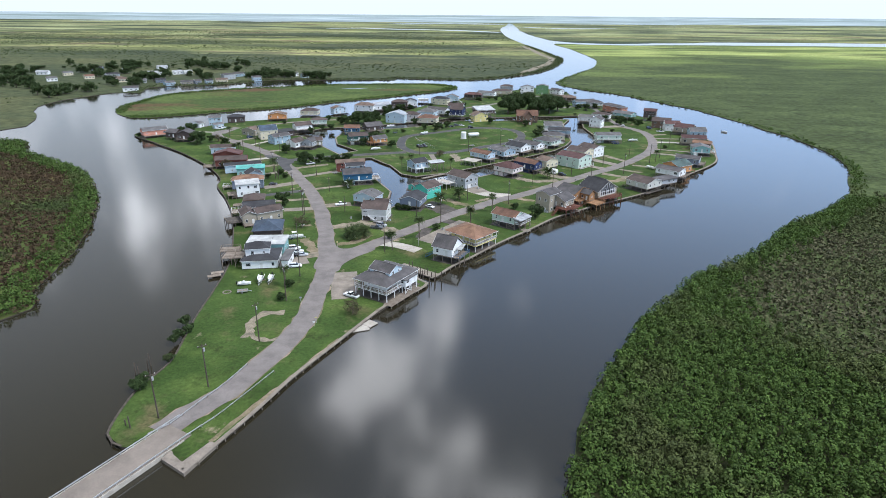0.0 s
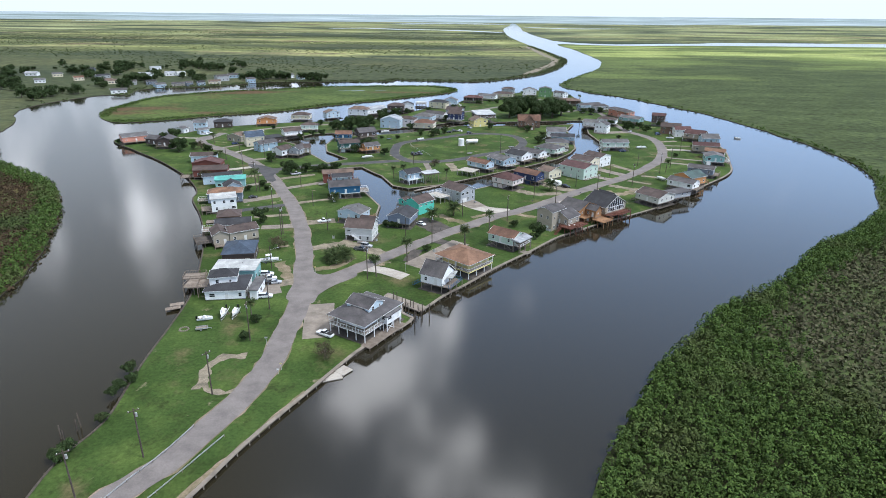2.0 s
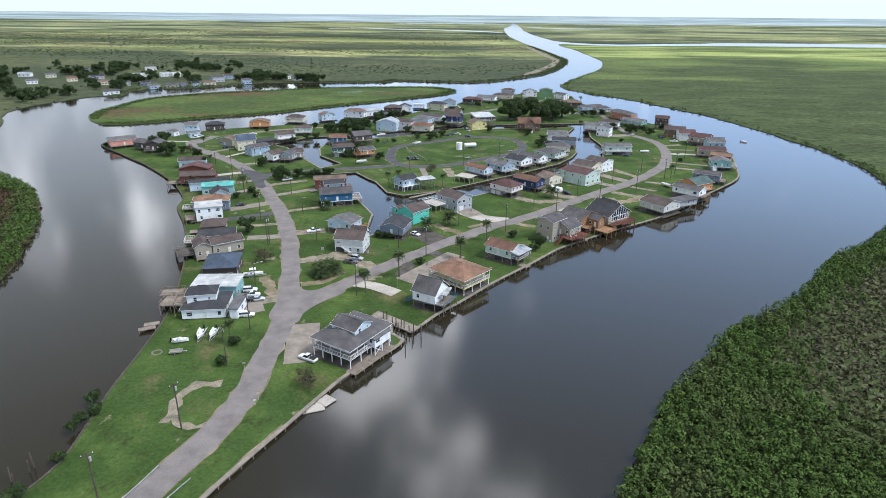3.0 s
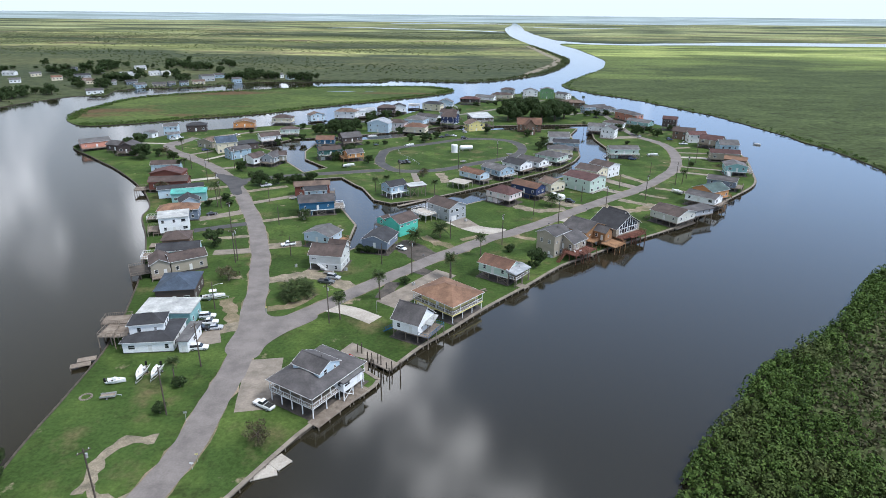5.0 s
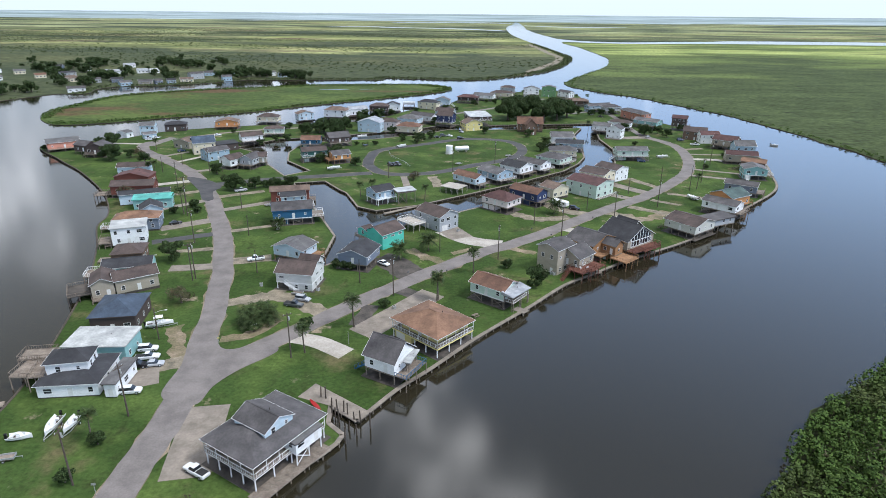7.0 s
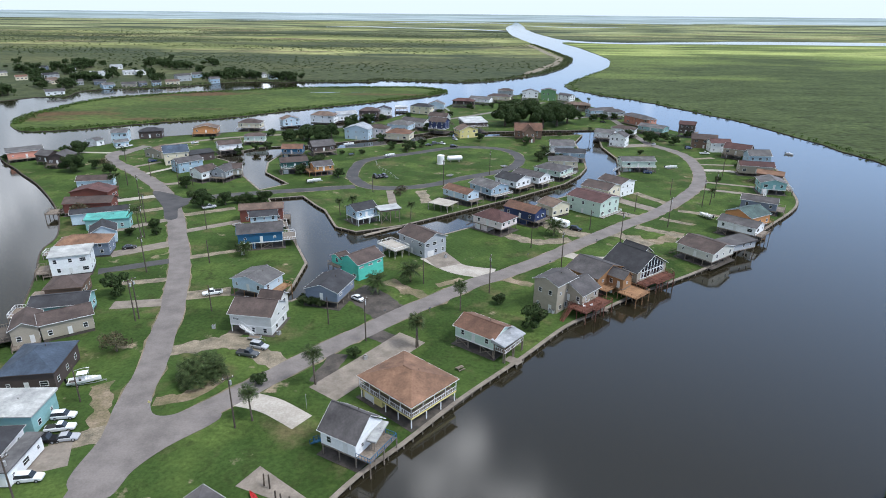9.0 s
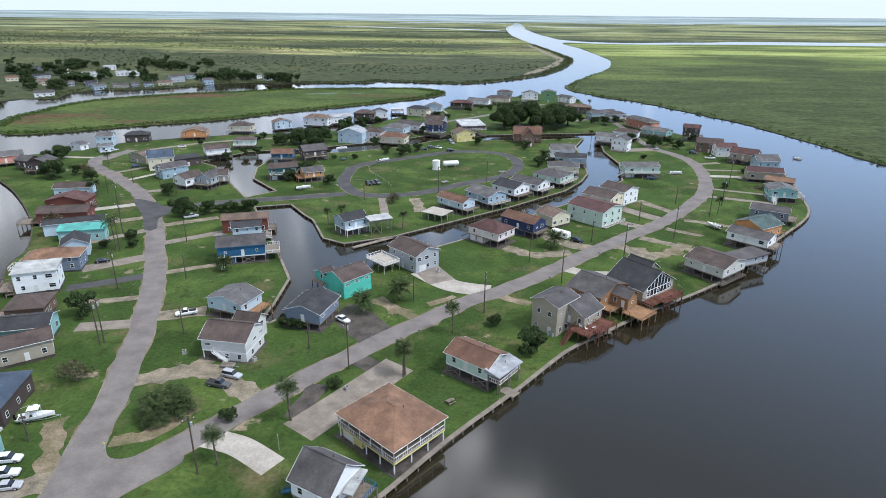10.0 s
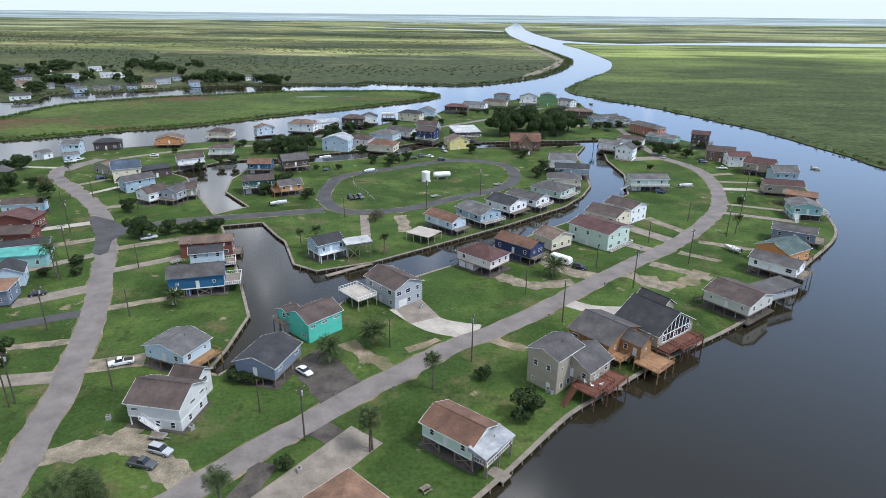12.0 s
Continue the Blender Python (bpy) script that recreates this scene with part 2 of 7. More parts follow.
def smooth_line(points, step, closed=False):
    """A Catmull-Rom line through the points."""
    p = [Vector((x, y)) for x, y in points]
    n, out = len(p), []
    for i in range(n if closed else n - 1):
        if closed:
            a, b, c, d = p[i - 1], p[i], p[(i + 1) % n], p[(i + 2) % n]
        else:
            a, b, c, d = p[max(i - 1, 0)], p[i], p[i + 1], p[min(i + 2, n - 1)]
        k = max(1, int((c - b).length / step))
        for j in range(k):
            t = j / k
            out.append(0.5 * (2 * b + (c - a) * t + (2 * a - 5 * b + 4 * c - d) * t * t + (3 * b - a - 3 * c + d) * t ** 3))
    if not closed:
        out.append(p[-1])
    return out


def rough_line(line, size, wave):
    """The same line with an uneven edge."""
    return [q + size * Vector((noise.noise((q.x / wave, q.y / wave, 3.1)), noise.noise((q.x / wave, q.y / wave, 9.7)))) for q in line]


def slab(name, outline, z, base, material, holes=(), side=None, parent=None):
    """A level piece of ground with upright edges; holes go through it."""
    from mathutils.geometry import tessellate_polygon
    loops = [[Vector((q[0], q[1], 0)) for q in o] for o in (outline, *holes)]
    flat_pts = [q for o in loops for q in o]
    tris = tessellate_polygon(loops)
    n = len(flat_pts)
    verts = [(q.x, q.y, z) for q in flat_pts] + [(q.x, q.y, base) for q in flat_pts]
    faces, start = [], 0
    for a, b, c in tris:
        pa, pb, pc = flat_pts[a], flat_pts[b], flat_pts[c]
        faces.append((a, b, c) if (pb - pa).cross(pc - pa).z > 0 else (a, c, b))
    top = len(faces)
    for o in loops:
        for i in range(len(o)):
            a, b = start + i, start + (i + 1) % len(o)
            faces.append((a, b, b + n, a + n))
        start += len(o)
    ob = mesh_object(name, verts, faces, material, parent)
    if side:
        ob.data.materials.append(side)
        for f in ob.data.polygons[top:]:
            f.material_index = 1
    return ob


def ribbon(name, points, width, z, material, step=3.0, wobble=0.0):
    """A strip along a smooth line, 12 cm thick, standing proud of the ground."""
    line = smooth_line(points, step)
    verts, faces = [], []
    for i, q in enumerate(line):
        d = (line[min(i + 1, len(line) - 1)] - line[max(i - 1, 0)]).normalized()
        s = Vector((-d.y, d.x))
        for k in (-1, 1):
            e = q + s * k * (width / 2 + wobble * noise.noise((q.x / 3, q.y / 3, 5.0 * k)))
            verts += [(e.x, e.y, z), (e.x, e.y, z - 0.12)]
    for i in range(len(line) - 1):
        a = 4 * i
        faces += [(a, a + 4, a + 6, a + 2), (a, a + 1, a + 5, a + 4), (a + 2, a + 6, a + 7, a + 3)]
    ob = mesh_object(name, verts, faces, material)
    return ob


# ---- water and land ----
WATER = -0.8
sea = mesh_object("water", [(-5200, -700, WATER), (5200, -700, WATER), (5200, 5400, WATER), (-5200, 5400, WATER)], [(0, 1, 2, 3)], M["water"])
tagged(sea, "dark calm river water reflecting a cloudy sky", "water", kind="structure")

right_bank = [(60, -300), (62, -60), (64, 0), (24.7, 94.1), (26.8, 99.1), (32.2, 113.5), (40.3, 131.3), (45.1, 141.9), (56.5, 157.3), (60.7, 166), (77.5, 184), (94.4, 202.9), (122.3, 222.6), (158.1, 260.5), (178.1, 273.1), (212.1, 306.5),
    (229.4, 331.9), (252.7, 374), (264.2, 415.4), (265.4, 458), (260, 514.6), (246.4, 595.9), (236, 622.5), (201.5, 705.7), (166.8, 754.8), (145.8, 812.2), (157.9, 859.8), (185.4, 922.3), (251.5, 1066.7), (290.5, 1214.6), (300.5, 1334.8), (309.1, 1564.1), (318.8, 1823.4), (487.8, 1763.6), (1238, 1794.1), (5200, 1560), (5200, -300)]
ob = slab("ground_right_bank", rough_line(smooth_line(right_bank, 12, True), 3.0, 14), -0.4, -2.5, M["marsh_green_sun_bands"], side=M["mud"])
tagged(ob, "green marsh of low scrub reaching the horizon, sun bands painted in", "marsh", kind="structure")
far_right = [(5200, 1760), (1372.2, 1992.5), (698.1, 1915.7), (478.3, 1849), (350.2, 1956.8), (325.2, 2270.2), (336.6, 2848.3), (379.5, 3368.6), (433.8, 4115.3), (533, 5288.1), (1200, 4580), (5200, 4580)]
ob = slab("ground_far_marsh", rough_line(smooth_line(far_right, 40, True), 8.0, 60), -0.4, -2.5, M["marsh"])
tagged(ob, "green salt marsh beyond the channel, paled by painted sun and haze", "marsh", kind="structure")
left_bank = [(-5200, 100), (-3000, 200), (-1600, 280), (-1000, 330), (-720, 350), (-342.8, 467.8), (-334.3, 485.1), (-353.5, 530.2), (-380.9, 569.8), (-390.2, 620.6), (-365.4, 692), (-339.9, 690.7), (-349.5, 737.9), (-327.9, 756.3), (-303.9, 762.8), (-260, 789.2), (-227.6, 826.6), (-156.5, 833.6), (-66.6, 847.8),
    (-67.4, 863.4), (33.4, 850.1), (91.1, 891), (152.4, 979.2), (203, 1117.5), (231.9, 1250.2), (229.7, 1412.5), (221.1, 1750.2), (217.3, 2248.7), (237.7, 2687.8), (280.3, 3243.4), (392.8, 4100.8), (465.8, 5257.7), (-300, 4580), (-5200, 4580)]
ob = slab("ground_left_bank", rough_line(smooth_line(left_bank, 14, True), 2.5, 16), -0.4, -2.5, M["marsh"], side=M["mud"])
tagged(ob, "wide flat marsh with grass and scrub, cloud shade and haze painted in", "marsh", kind="structure")
middle = [(-297.3, 557.9), (-310.2, 591.2), (-309, 629.5), (-302.6, 682.4), (-254.9, 725.6), (-196.8, 757.1), (-132.6, 785.3), (-19.2, 799.9), (15.1, 772.3), (2.4, 732.7), (-53.5, 679.9), (-108, 633.6), (-154.9, 589.3), (-200.3, 563.1), (-240.8, 536.1), (-271.8, 528.6)]
ob = slab("ground_marsh_island", rough_line(smooth_line(middle, 8, True), 2.0, 12), -0.4, -2.5, M["marsh_dark"], side=M["mud"])
tagged(ob, "long low marsh island with brown patches", "marsh island", kind="structure")
islet = [(-314.5, 426.4), (-278.2, 395), (-238, 365.1), (-206.1, 338.9), (-178.8, 299.9), (-163.1, 268), (-148.1, 231.7), (-141.4, 203), (-138.3, 182), (-135.7, 164.3), (-215, 95), (-430, 180), (-520, 420)]
ob = slab("ground_islet", rough_line(smooth_line(islet, 4, True), 2.0, 9), -0.4, -2.5, M["marsh_dark"], side=M["mud"])
tagged(ob, "overgrown islet with reddish undergrowth", "islet", kind="structure")

shore = [(-58.6, 105.3), (-53.6, 99.7), (-49.7, 107.6), (-43.7, 121.5), (-38.6, 134.9), (-29.8, 153), (-22.5, 168), (-18.1, 175.8), (-8.7, 186.9), (-5.5, 193), (-9.1, 196.6), (-9.7, 202.3), (-3.3, 197.4), (-2.2, 199.3), (-0.9, 201.2), (4.3, 209.3), (11.1, 217.3), (22.9, 232.6), (37.9, 249.7), (51.6, 266.1), (62.2, 274.8), (73.9, 284.7), (80.9, 289.9), (104.9, 307.3), (124.1, 326.1), (144.4, 348.3),
    (171.3, 377.5), (182.8, 403.7), (196.5, 447.7), (197.8, 494), (191, 535), (174.8, 564), (172.6, 612.4), (143.1, 667.9), (140.2, 726.3), (114.3, 762.4), (73.4, 727.9), (27, 683.3), (9.4, 638.3), (-15.1, 616), (-32.1, 584.8), (-47.4, 559.4), (-80.2, 542.4), (-123.3, 532.7), (-176.2, 506.9), (-197.6, 478.8),
    (-232, 456.3), (-202.1, 422.5), (-174.1, 395.3), (-143.3, 359.2), (-125.1, 329.8), (-121, 313.8), (-108.9, 291.3), (-96.1, 262.5), (-85.6, 230.3), (-79.7, 207.1), (-77.6, 186.6), (-76.5, 168.5), (-75, 155.8), (-73.5, 140.6), (-76.4, 127.5), (-75, 111.1), (-69.8, 107)]
canal = [(-60.9, 379.2), (-46.5, 383.8), (-36.9, 369), (-32.4, 363.4), (-24.3, 343), (-15.9, 337.8), (1.2, 345.8), (19.3, 360.4), (49.3, 385.2), (75.5, 409.7), (86.7, 427.2), (93, 442.6), (97.3, 475.9), (99.2, 509.4), (109.6, 536.7), (71.8, 527.9), (44.2, 526.2), (13.5, 524.4), (-8.4, 503.2), (-34.9, 487.8), (-63.8, 479.7), (-78, 466.6), (-79.9, 446.3), (-75.2, 424.9), (-58.2, 403.7), (-68.9, 392.6), (-89, 424.3), (-102.7, 448.3), (-115.1, 457.6), (-95.9, 484.5), (-67.3, 492.8), (-38.5, 508.9), (-13.7, 522.7), (12.7, 544.6), (44.9, 543.1), (74.1, 548.5), (122.4, 555.1), (114, 496.1), (115.3, 465.1), (107.6, 429.1), (93.6, 415.4), (74.4, 390.3), (59.2, 376.6), (36.8, 351.6), (16.7, 335), (0.2, 325.7), (-4.6, 314.3), (-9.5, 307.4), (-16.9, 295), (-20.7, 284.3), (-25.9, 278.2), (-28.9, 279.3), (-27.8, 289.2), (-27.8, 306.8), (-40.8, 336.8)]
ob = slab("ground_village", rough_line(smooth_line(shore, 6, True), 0.5, 9), 0.0, -2.5, M["lawn"], holes=[[Vector(q) for q in canal]], side=M["mud"])
tagged(ob, "mown green grass with dry patches beside the water", "lawn", kind="structure")

south = [(-420, -320), (-60, -320), (-50, -120), (-90, -40), (-200, -10), (-420, 20)]
ob = slab("ground_south_bank", rough_line(smooth_line(south, 8, True), 2.0, 12), -0.1, -2.5, M["marsh_dark"], side=M["mud"])
tagged(ob, "grassy bank where the bridge begins", "bank", kind="structure")

# ---- roads ----
entry = [(-63.3, 111.8), (-60, 118), (-53.7, 127.1), (-49.7, 137.3), (-45.3, 149.9), (-42.3, 165.8), (-42.4, 183.7), (-42.3, 197.6), (-44.4, 216.1)]
west = [(-44.4, 216.1), (-47.8, 231.2), (-50.2, 244.7), (-52.2, 252), (-54.6, 260.2), (-56.7, 269.7), (-60.6, 280.7), (-64.9, 293.5), (-70.7, 308.7), (-79.1, 326.9), (-89.5, 349.3), (-101, 371.2), (-119, 397.8), (-145.4, 426.2), (-164.8, 445.2), (-173.3, 463.9), (-165.9, 476.7)]
east = [(-42.4, 215.5), (-29.8, 228.5), (-9.9, 253.1), (-1.7, 262), (7.6, 272.8), (14.5, 279.4), (27.3, 292.5), (37.6, 300.2), (50.8, 311.7), (68.6, 329.7), (89.8, 350.2), (103.2, 362.1), (122.2, 383.7), (140.2, 409.5), (150.9, 435.8), (156.9, 464.9), (155.6, 485.2), (145.9, 507.7)]
link = [(-101.3, 372.4), (-82.3, 382.3), (-62.7, 389.3), (-41.7, 395.3), (-25.5, 400.5)]
oval = [(-29.7, 418.2), (-30.7, 436.6), (-26.4, 455.5), (-2.5, 473), (24, 491.1), (48.8, 488.5), (58.3, 473.8), (57.9, 453.3), (48.3, 435.6), (27.2, 419.1), (8.3, 403.5), (-9.9, 398.2), (-21.1, 402.2), (-29.7, 418.2)]
for name, pts, w, m in (("road_entry", entry, 7.0, "asphalt"), ("road_west", west, 6.6, "asphalt"), ("road_east", east, 6.2, "asphalt"), ("road_link", link, 6.0, "new_asphalt"), ("road_oval", oval, 6.0, "new_asphalt")):
    ob = ribbon(name.replace("road", "verge"), pts, w + 0.5, {"road_entry": 0.026, "road_west": 0.022, "road_east": 0.018, "road_link": 0.014, "road_oval": 0.01}[name], M["verge"], wobble=1.3)
    tagged(ob, "dry worn grass and gravel beside the street", "verge", kind="structure")
    ob = ribbon(name, pts, w, {"road_entry": 0.06, "road_west": 0.052, "road_east": 0.044, "road_link": 0.032, "road_oval": 0.036}[name], M[m], wobble=0.3)
    tagged(ob, "worn pale grey asphalt street without kerbs" if m == "asphalt" else "dark new asphalt loop street", "road", kind="structure")

junction = slab("road_junction", smooth_line([(-47.4, 205), (-38.9, 202), (-37.4, 209), (-34, 215.5), (-27, 224.6), (-31.8, 229.2), (-37, 225.4), (-40.6, 225), (-43, 227.6), (-45, 232), (-50.8, 230), (-48.2, 218)], 1.0, True), 0.068, -0.05, M["asphalt"])
tagged(junction, "worn pale grey asphalt where two streets part", "road", kind="structure")


# ---- parts ----
class Solid:
    """Gathers boxes, posts and plates into one mesh."""

    def __init__(self):
        self.v, self.f = [], []

    def hexa(self, pts):
        a = len(self.v)
        self.v += [tuple(p) for p in pts]
        self.f += [(a, a + 3, a + 2, a + 1), (a + 4, a + 5, a + 6, a + 7), (a, a + 1, a + 5, a + 4), (a + 1, a + 2, a + 6, a + 5), (a + 2, a + 3, a + 7, a + 6), (a + 3, a, a + 4, a + 7)]
        return self

    def box(self, x0, y0, z0, x1, y1, z1):
        return self.hexa([(x0, y0, z0), (x1, y0, z0), (x1, y1, z0), (x0, y1, z0), (x0, y0, z1), (x1, y0, z1), (x1, y1, z1), (x0, y1, z1)])

    def beam(self, a, b, t, h=None):
        """A bar from a to b."""
        a, b = Vector(a), Vector(b)
        d = (b - a).normalized()
        s = d.cross(Vector((0, 0, 1)))
        s = s.normalized() if s.length > 0.01 else Vector((1, 0, 0))
        u = s.cross(d).normalized() * ((h or t) / 2)
        s = s * (t / 2)
        return self.hexa([a - s - u, a + s - u, b + s - u, b - s - u, a - s + u, a + s + u, b + s + u, b - s + u])

    def tube(self, a, b, r0, r1=None, n=8, cap=True):
        a, b = Vector(a), Vector(b)
        d = (b - a).normalized()
        s = d.orthogonal().normalized()
        u = d.cross(s)
        k = len(self.v)
        for c, r in ((a, r0), (b, r0 if r1 is None else r1)):
            for i in range(n):
                w = 2 * math.pi * i / n
                self.v.append(tuple(c + r * (s * math.cos(w) + u * math.sin(w))))
        for i in range(n):
            j = (i + 1) % n
            self.f.append((k + i, k + j, k + n + j, k + n + i))
        if cap:
            self.f += [tuple(range(k + n - 1, k - 1, -1)), tuple(range(k + n, k + 2 * n))]
        return self

    def rings(self, sections):
        """A skin over closed sections of equal count, with ends."""
        k, n = len(self.v), len(sections[0])
        for s in sections:
            self.v += [tuple(p) for p in s]
        for r in range(len(sections) - 1):
            for i in range(n):
                j = (i + 1) % n
                self.f.append((k + r * n + i, k + r * n + j, k + r * n + n + j, k + r * n + n + i))
        e = k + (len(sections) - 1) * n
        self.f += [tuple(range(k + n - 1, k - 1, -1)), tuple(range(e, e + n))]
        return self


def part(name, solid, material, parent, label=""):
    ob = mesh_object(name, solid.v, solid.f, material, parent)
    return tagged(ob, label)


def shared(name, mesh, parent, m):
    ob = new(name, mesh)
    ob.parent = parent
    ob.matrix_basis = m
    return ob


def thing(name, x, y, rot, label, category, group="", z=0.0):
    ob = new(name)
    ob.empty_display_size = 0.5
    ob.matrix_basis = pose(x, y, z, 0, 0, rot)
    return tagged(ob, label, category, group)


PAINT = {"white": (0.74, 0.75, 0.75), "cream": (0.62, 0.56, 0.42), "yellow": (0.6, 0.52, 0.22), "tan": (0.32, 0.285, 0.225), "grey": (0.34, 0.36, 0.38), "light_blue": (0.45, 0.55, 0.62),
         "mint": (0.47, 0.57, 0.5), "stone": (0.5, 0.5, 0.45), "teal": (0.24, 0.42, 0.42), "turquoise": (0.1, 0.49, 0.39), "blue": (0.02, 0.1, 0.2), "navy": (0.02, 0.035, 0.1), "slate": (0.16, 0.19, 0.25), "dark_brown": (0.07, 0.05, 0.045),
         "brown": (0.16, 0.1, 0.07), "red_brown": (0.16, 0.05, 0.035), "orange": (0.5, 0.24, 0.09), "coral": (0.55, 0.25, 0.18), "green": (0.14, 0.26, 0.12), "dark_green": (0.03, 0.1, 0.09), "pink_white": (0.68, 0.6, 0.58), "blue_grey": (0.3, 0.4, 0.48), "cedar": (0.27, 0.145, 0.065), "off_white": (0.56, 0.56, 0.54)}
SHINGLE = {"brown": (0.125, 0.092, 0.08), "dark": (0.06, 0.06, 0.066), "grey": (0.185, 0.178, 0.176), "mid": (0.132, 0.122, 0.122), "red": (0.15, 0.075, 0.068), "terracotta": (0.3, 0.17, 0.105), "tan": (0.24, 0.17, 0.13), "white": (0.4, 0.405, 0.39), "blue": (0.09, 0.125, 0.18), "green": (0.12, 0.18, 0.17), "turquoise": (0.1, 0.38, 0.33), "rust": (0.25, 0.135, 0.088), "pale": (0.3, 0.31, 0.32)}


def wall_paint(c):
    key = "wall_" + c
    if key not in M:
        r, g, b = PAINT[c]
        M[key] = mat(key, [(r * 0.82, g * 0.82, b * 0.8), (r, g, b), (min(1, r * 1.07), min(1, g * 1.07), min(1, b * 1.07))], 0.5, 0.7, bump=0.015, fine=5.0, spread=(0.25, 0.7), stretch=(0.6, 0.6, 1.6), grain=0.08)
    return M[key]


for paint_name in PAINT:
    wall_paint(paint_name)


def shingles(c):
    key = "roof_" + c
    if key not in M:
        k = 1.0 if c in ("white", "turquoise", "pale") else 0.58
        r, g, b = (q * k for q in SHINGLE[c])
        metal = c in ("white", "turquoise", "pale")
        M[key] = mat(key, [(r * 0.55, g * 0.55, b * 0.57), (r * 0.95, g * 0.95, b * 0.95), (r * 1.5, g * 1.5, b * 1.5)], 0.28, 0.45 if metal else 0.92, bump=0.02, fine=2.2, spread=(0.28, 0.75), vary=0.0 if metal else 0.1, grain=0.13)
    return M[key]


M["trim"] = mat("trim", [(0.68, 0.68, 0.67), (0.78, 0.78, 0.78)], 1.0, 0.6)
M["glass"] = mat("glass", [(0.015, 0.018, 0.022), (0.035, 0.04, 0.045)], 0.4, 0.08, spec=0.6)
M["timber"] = mat("timber", [(0.14, 0.11, 0.085), (0.24, 0.2, 0.16)], 0.6, 0.9, bump=0.01, fine=4.0, vary=0.12)
M["redwood"] = mat("redwood", [(0.085, 0.032, 0.02), (0.16, 0.06, 0.037)], 0.6, 0.85, bump=0.01, fine=4.0)
M["cedar"] = mat("cedar", [(0.2, 0.11, 0.055), (0.32, 0.18, 0.09)], 0.6, 0.85, bump=0.01, fine=4.0)
M["piling"] = mat("piling", [(0.045, 0.035, 0.028), (0.1, 0.08, 0.06)], 0.8, 0.9, bump=0.02, fine=4.0, vary=0.15)
M["pole"] = mat("pole", [(0.05, 0.038, 0.03), (0.09, 0.07, 0.055)], 0.8, 0.9, fine=4.0)
M["steel"] = mat("steel", [(0.45, 0.46, 0.47), (0.6, 0.61, 0.62)], 0.5, 0.45, metal=0.6)
M["garage"] = mat("garage", [(0.6, 0.6, 0.58), (0.7, 0.7, 0.68)], 1.0, 0.6)


def window_meshes(w, h):
    s = Solid()
    t, y = 0.09, 0.05
    s.box(-w / 2, -y, -h / 2, -w / 2 + t, 0, h / 2).box(w / 2 - t, -y, -h / 2, w / 2, 0, h / 2).box(-w / 2 + t, -y, h / 2 - t, w / 2 - t, 0, h / 2).box(-w / 2 + t, -y, -h / 2, w / 2 - t, 0, -h / 2 + t).box(-w / 2 + t, -y * 0.8, -0.03, w / 2 - t, 0, 0.03)
    f = bpy.data.meshes.new("window")
    f.from_pydata(s.v, [], s.f)
    f.materials.append(M["trim"])
    s = Solid().box(-w / 2 + t, -0.02, -h / 2 + t, w / 2 - t, -0.004, h / 2 - t)
    p = bpy.data.meshes.new("pane")
    p.from_pydata(s.v, [], s.f)
    p.materials.append(M["glass"])
    return f, p


WINDOWS = {k: window_meshes(*k) for k in ((1.1, 1.4), (1.8, 1.3), (0.8, 0.9), (1.8, 0.7))}
door_solid = Solid().box(-0.5, -0.06, 0, 0.5, 0, 2.1)
DOOR = bpy.data.meshes.new("door")
DOOR.from_pydata(door_solid.v, [], door_solid.f)
DOOR.materials.append(M["garage"])


def post_mesh(r, h, material, n=6, deep=0.0):
    s = Solid().tube((0, 0, -deep), (0, 0, h), r, n=n)
    me = bpy.data.meshes.new("post")
    me.from_pydata(s.v, [], s.f)
    me.materials.append(material)
    return me


POSTS = {}


def post(parent, x, y, h, material="timber", base=0.0, r=0.14):
    key = (round(h, 1), material, r, base == 0)
    if key not in POSTS:
        POSTS[key] = post_mesh(r, h, M[material], deep=1.6 if base == 0 else 0.0)
    return shared("post", POSTS[key], parent, pose(x, y, base))


def railing(parent, corners, z, material, gap=0.55, close=False, label=""):
    """Posts, rails and balusters along a line of corners."""
    s = Solid()
    line = corners + corners[:1] if close else corners
    for (ax, ay), (bx, by) in zip(line, line[1:]):
        length = math.hypot(bx - ax, by - ay)
        s.beam((ax, ay, z + 1.0), (bx, by, z + 1.0), 0.1, 0.08).beam((ax, ay, z + 0.12), (bx, by, z + 0.12), 0.06, 0.06)
        k = max(1, int(length / gap))
        for i in range(k + 1):
            q = (ax + (bx - ax) * i / k, ay + (by - ay) * i / k)
            t = 0.05 if i % 4 == 0 else 0.025
            s.box(q[0] - t, q[1] - t, z, q[0] + t, q[1] + t, z + 1.0)
    return part("railing", s, material, parent, label)


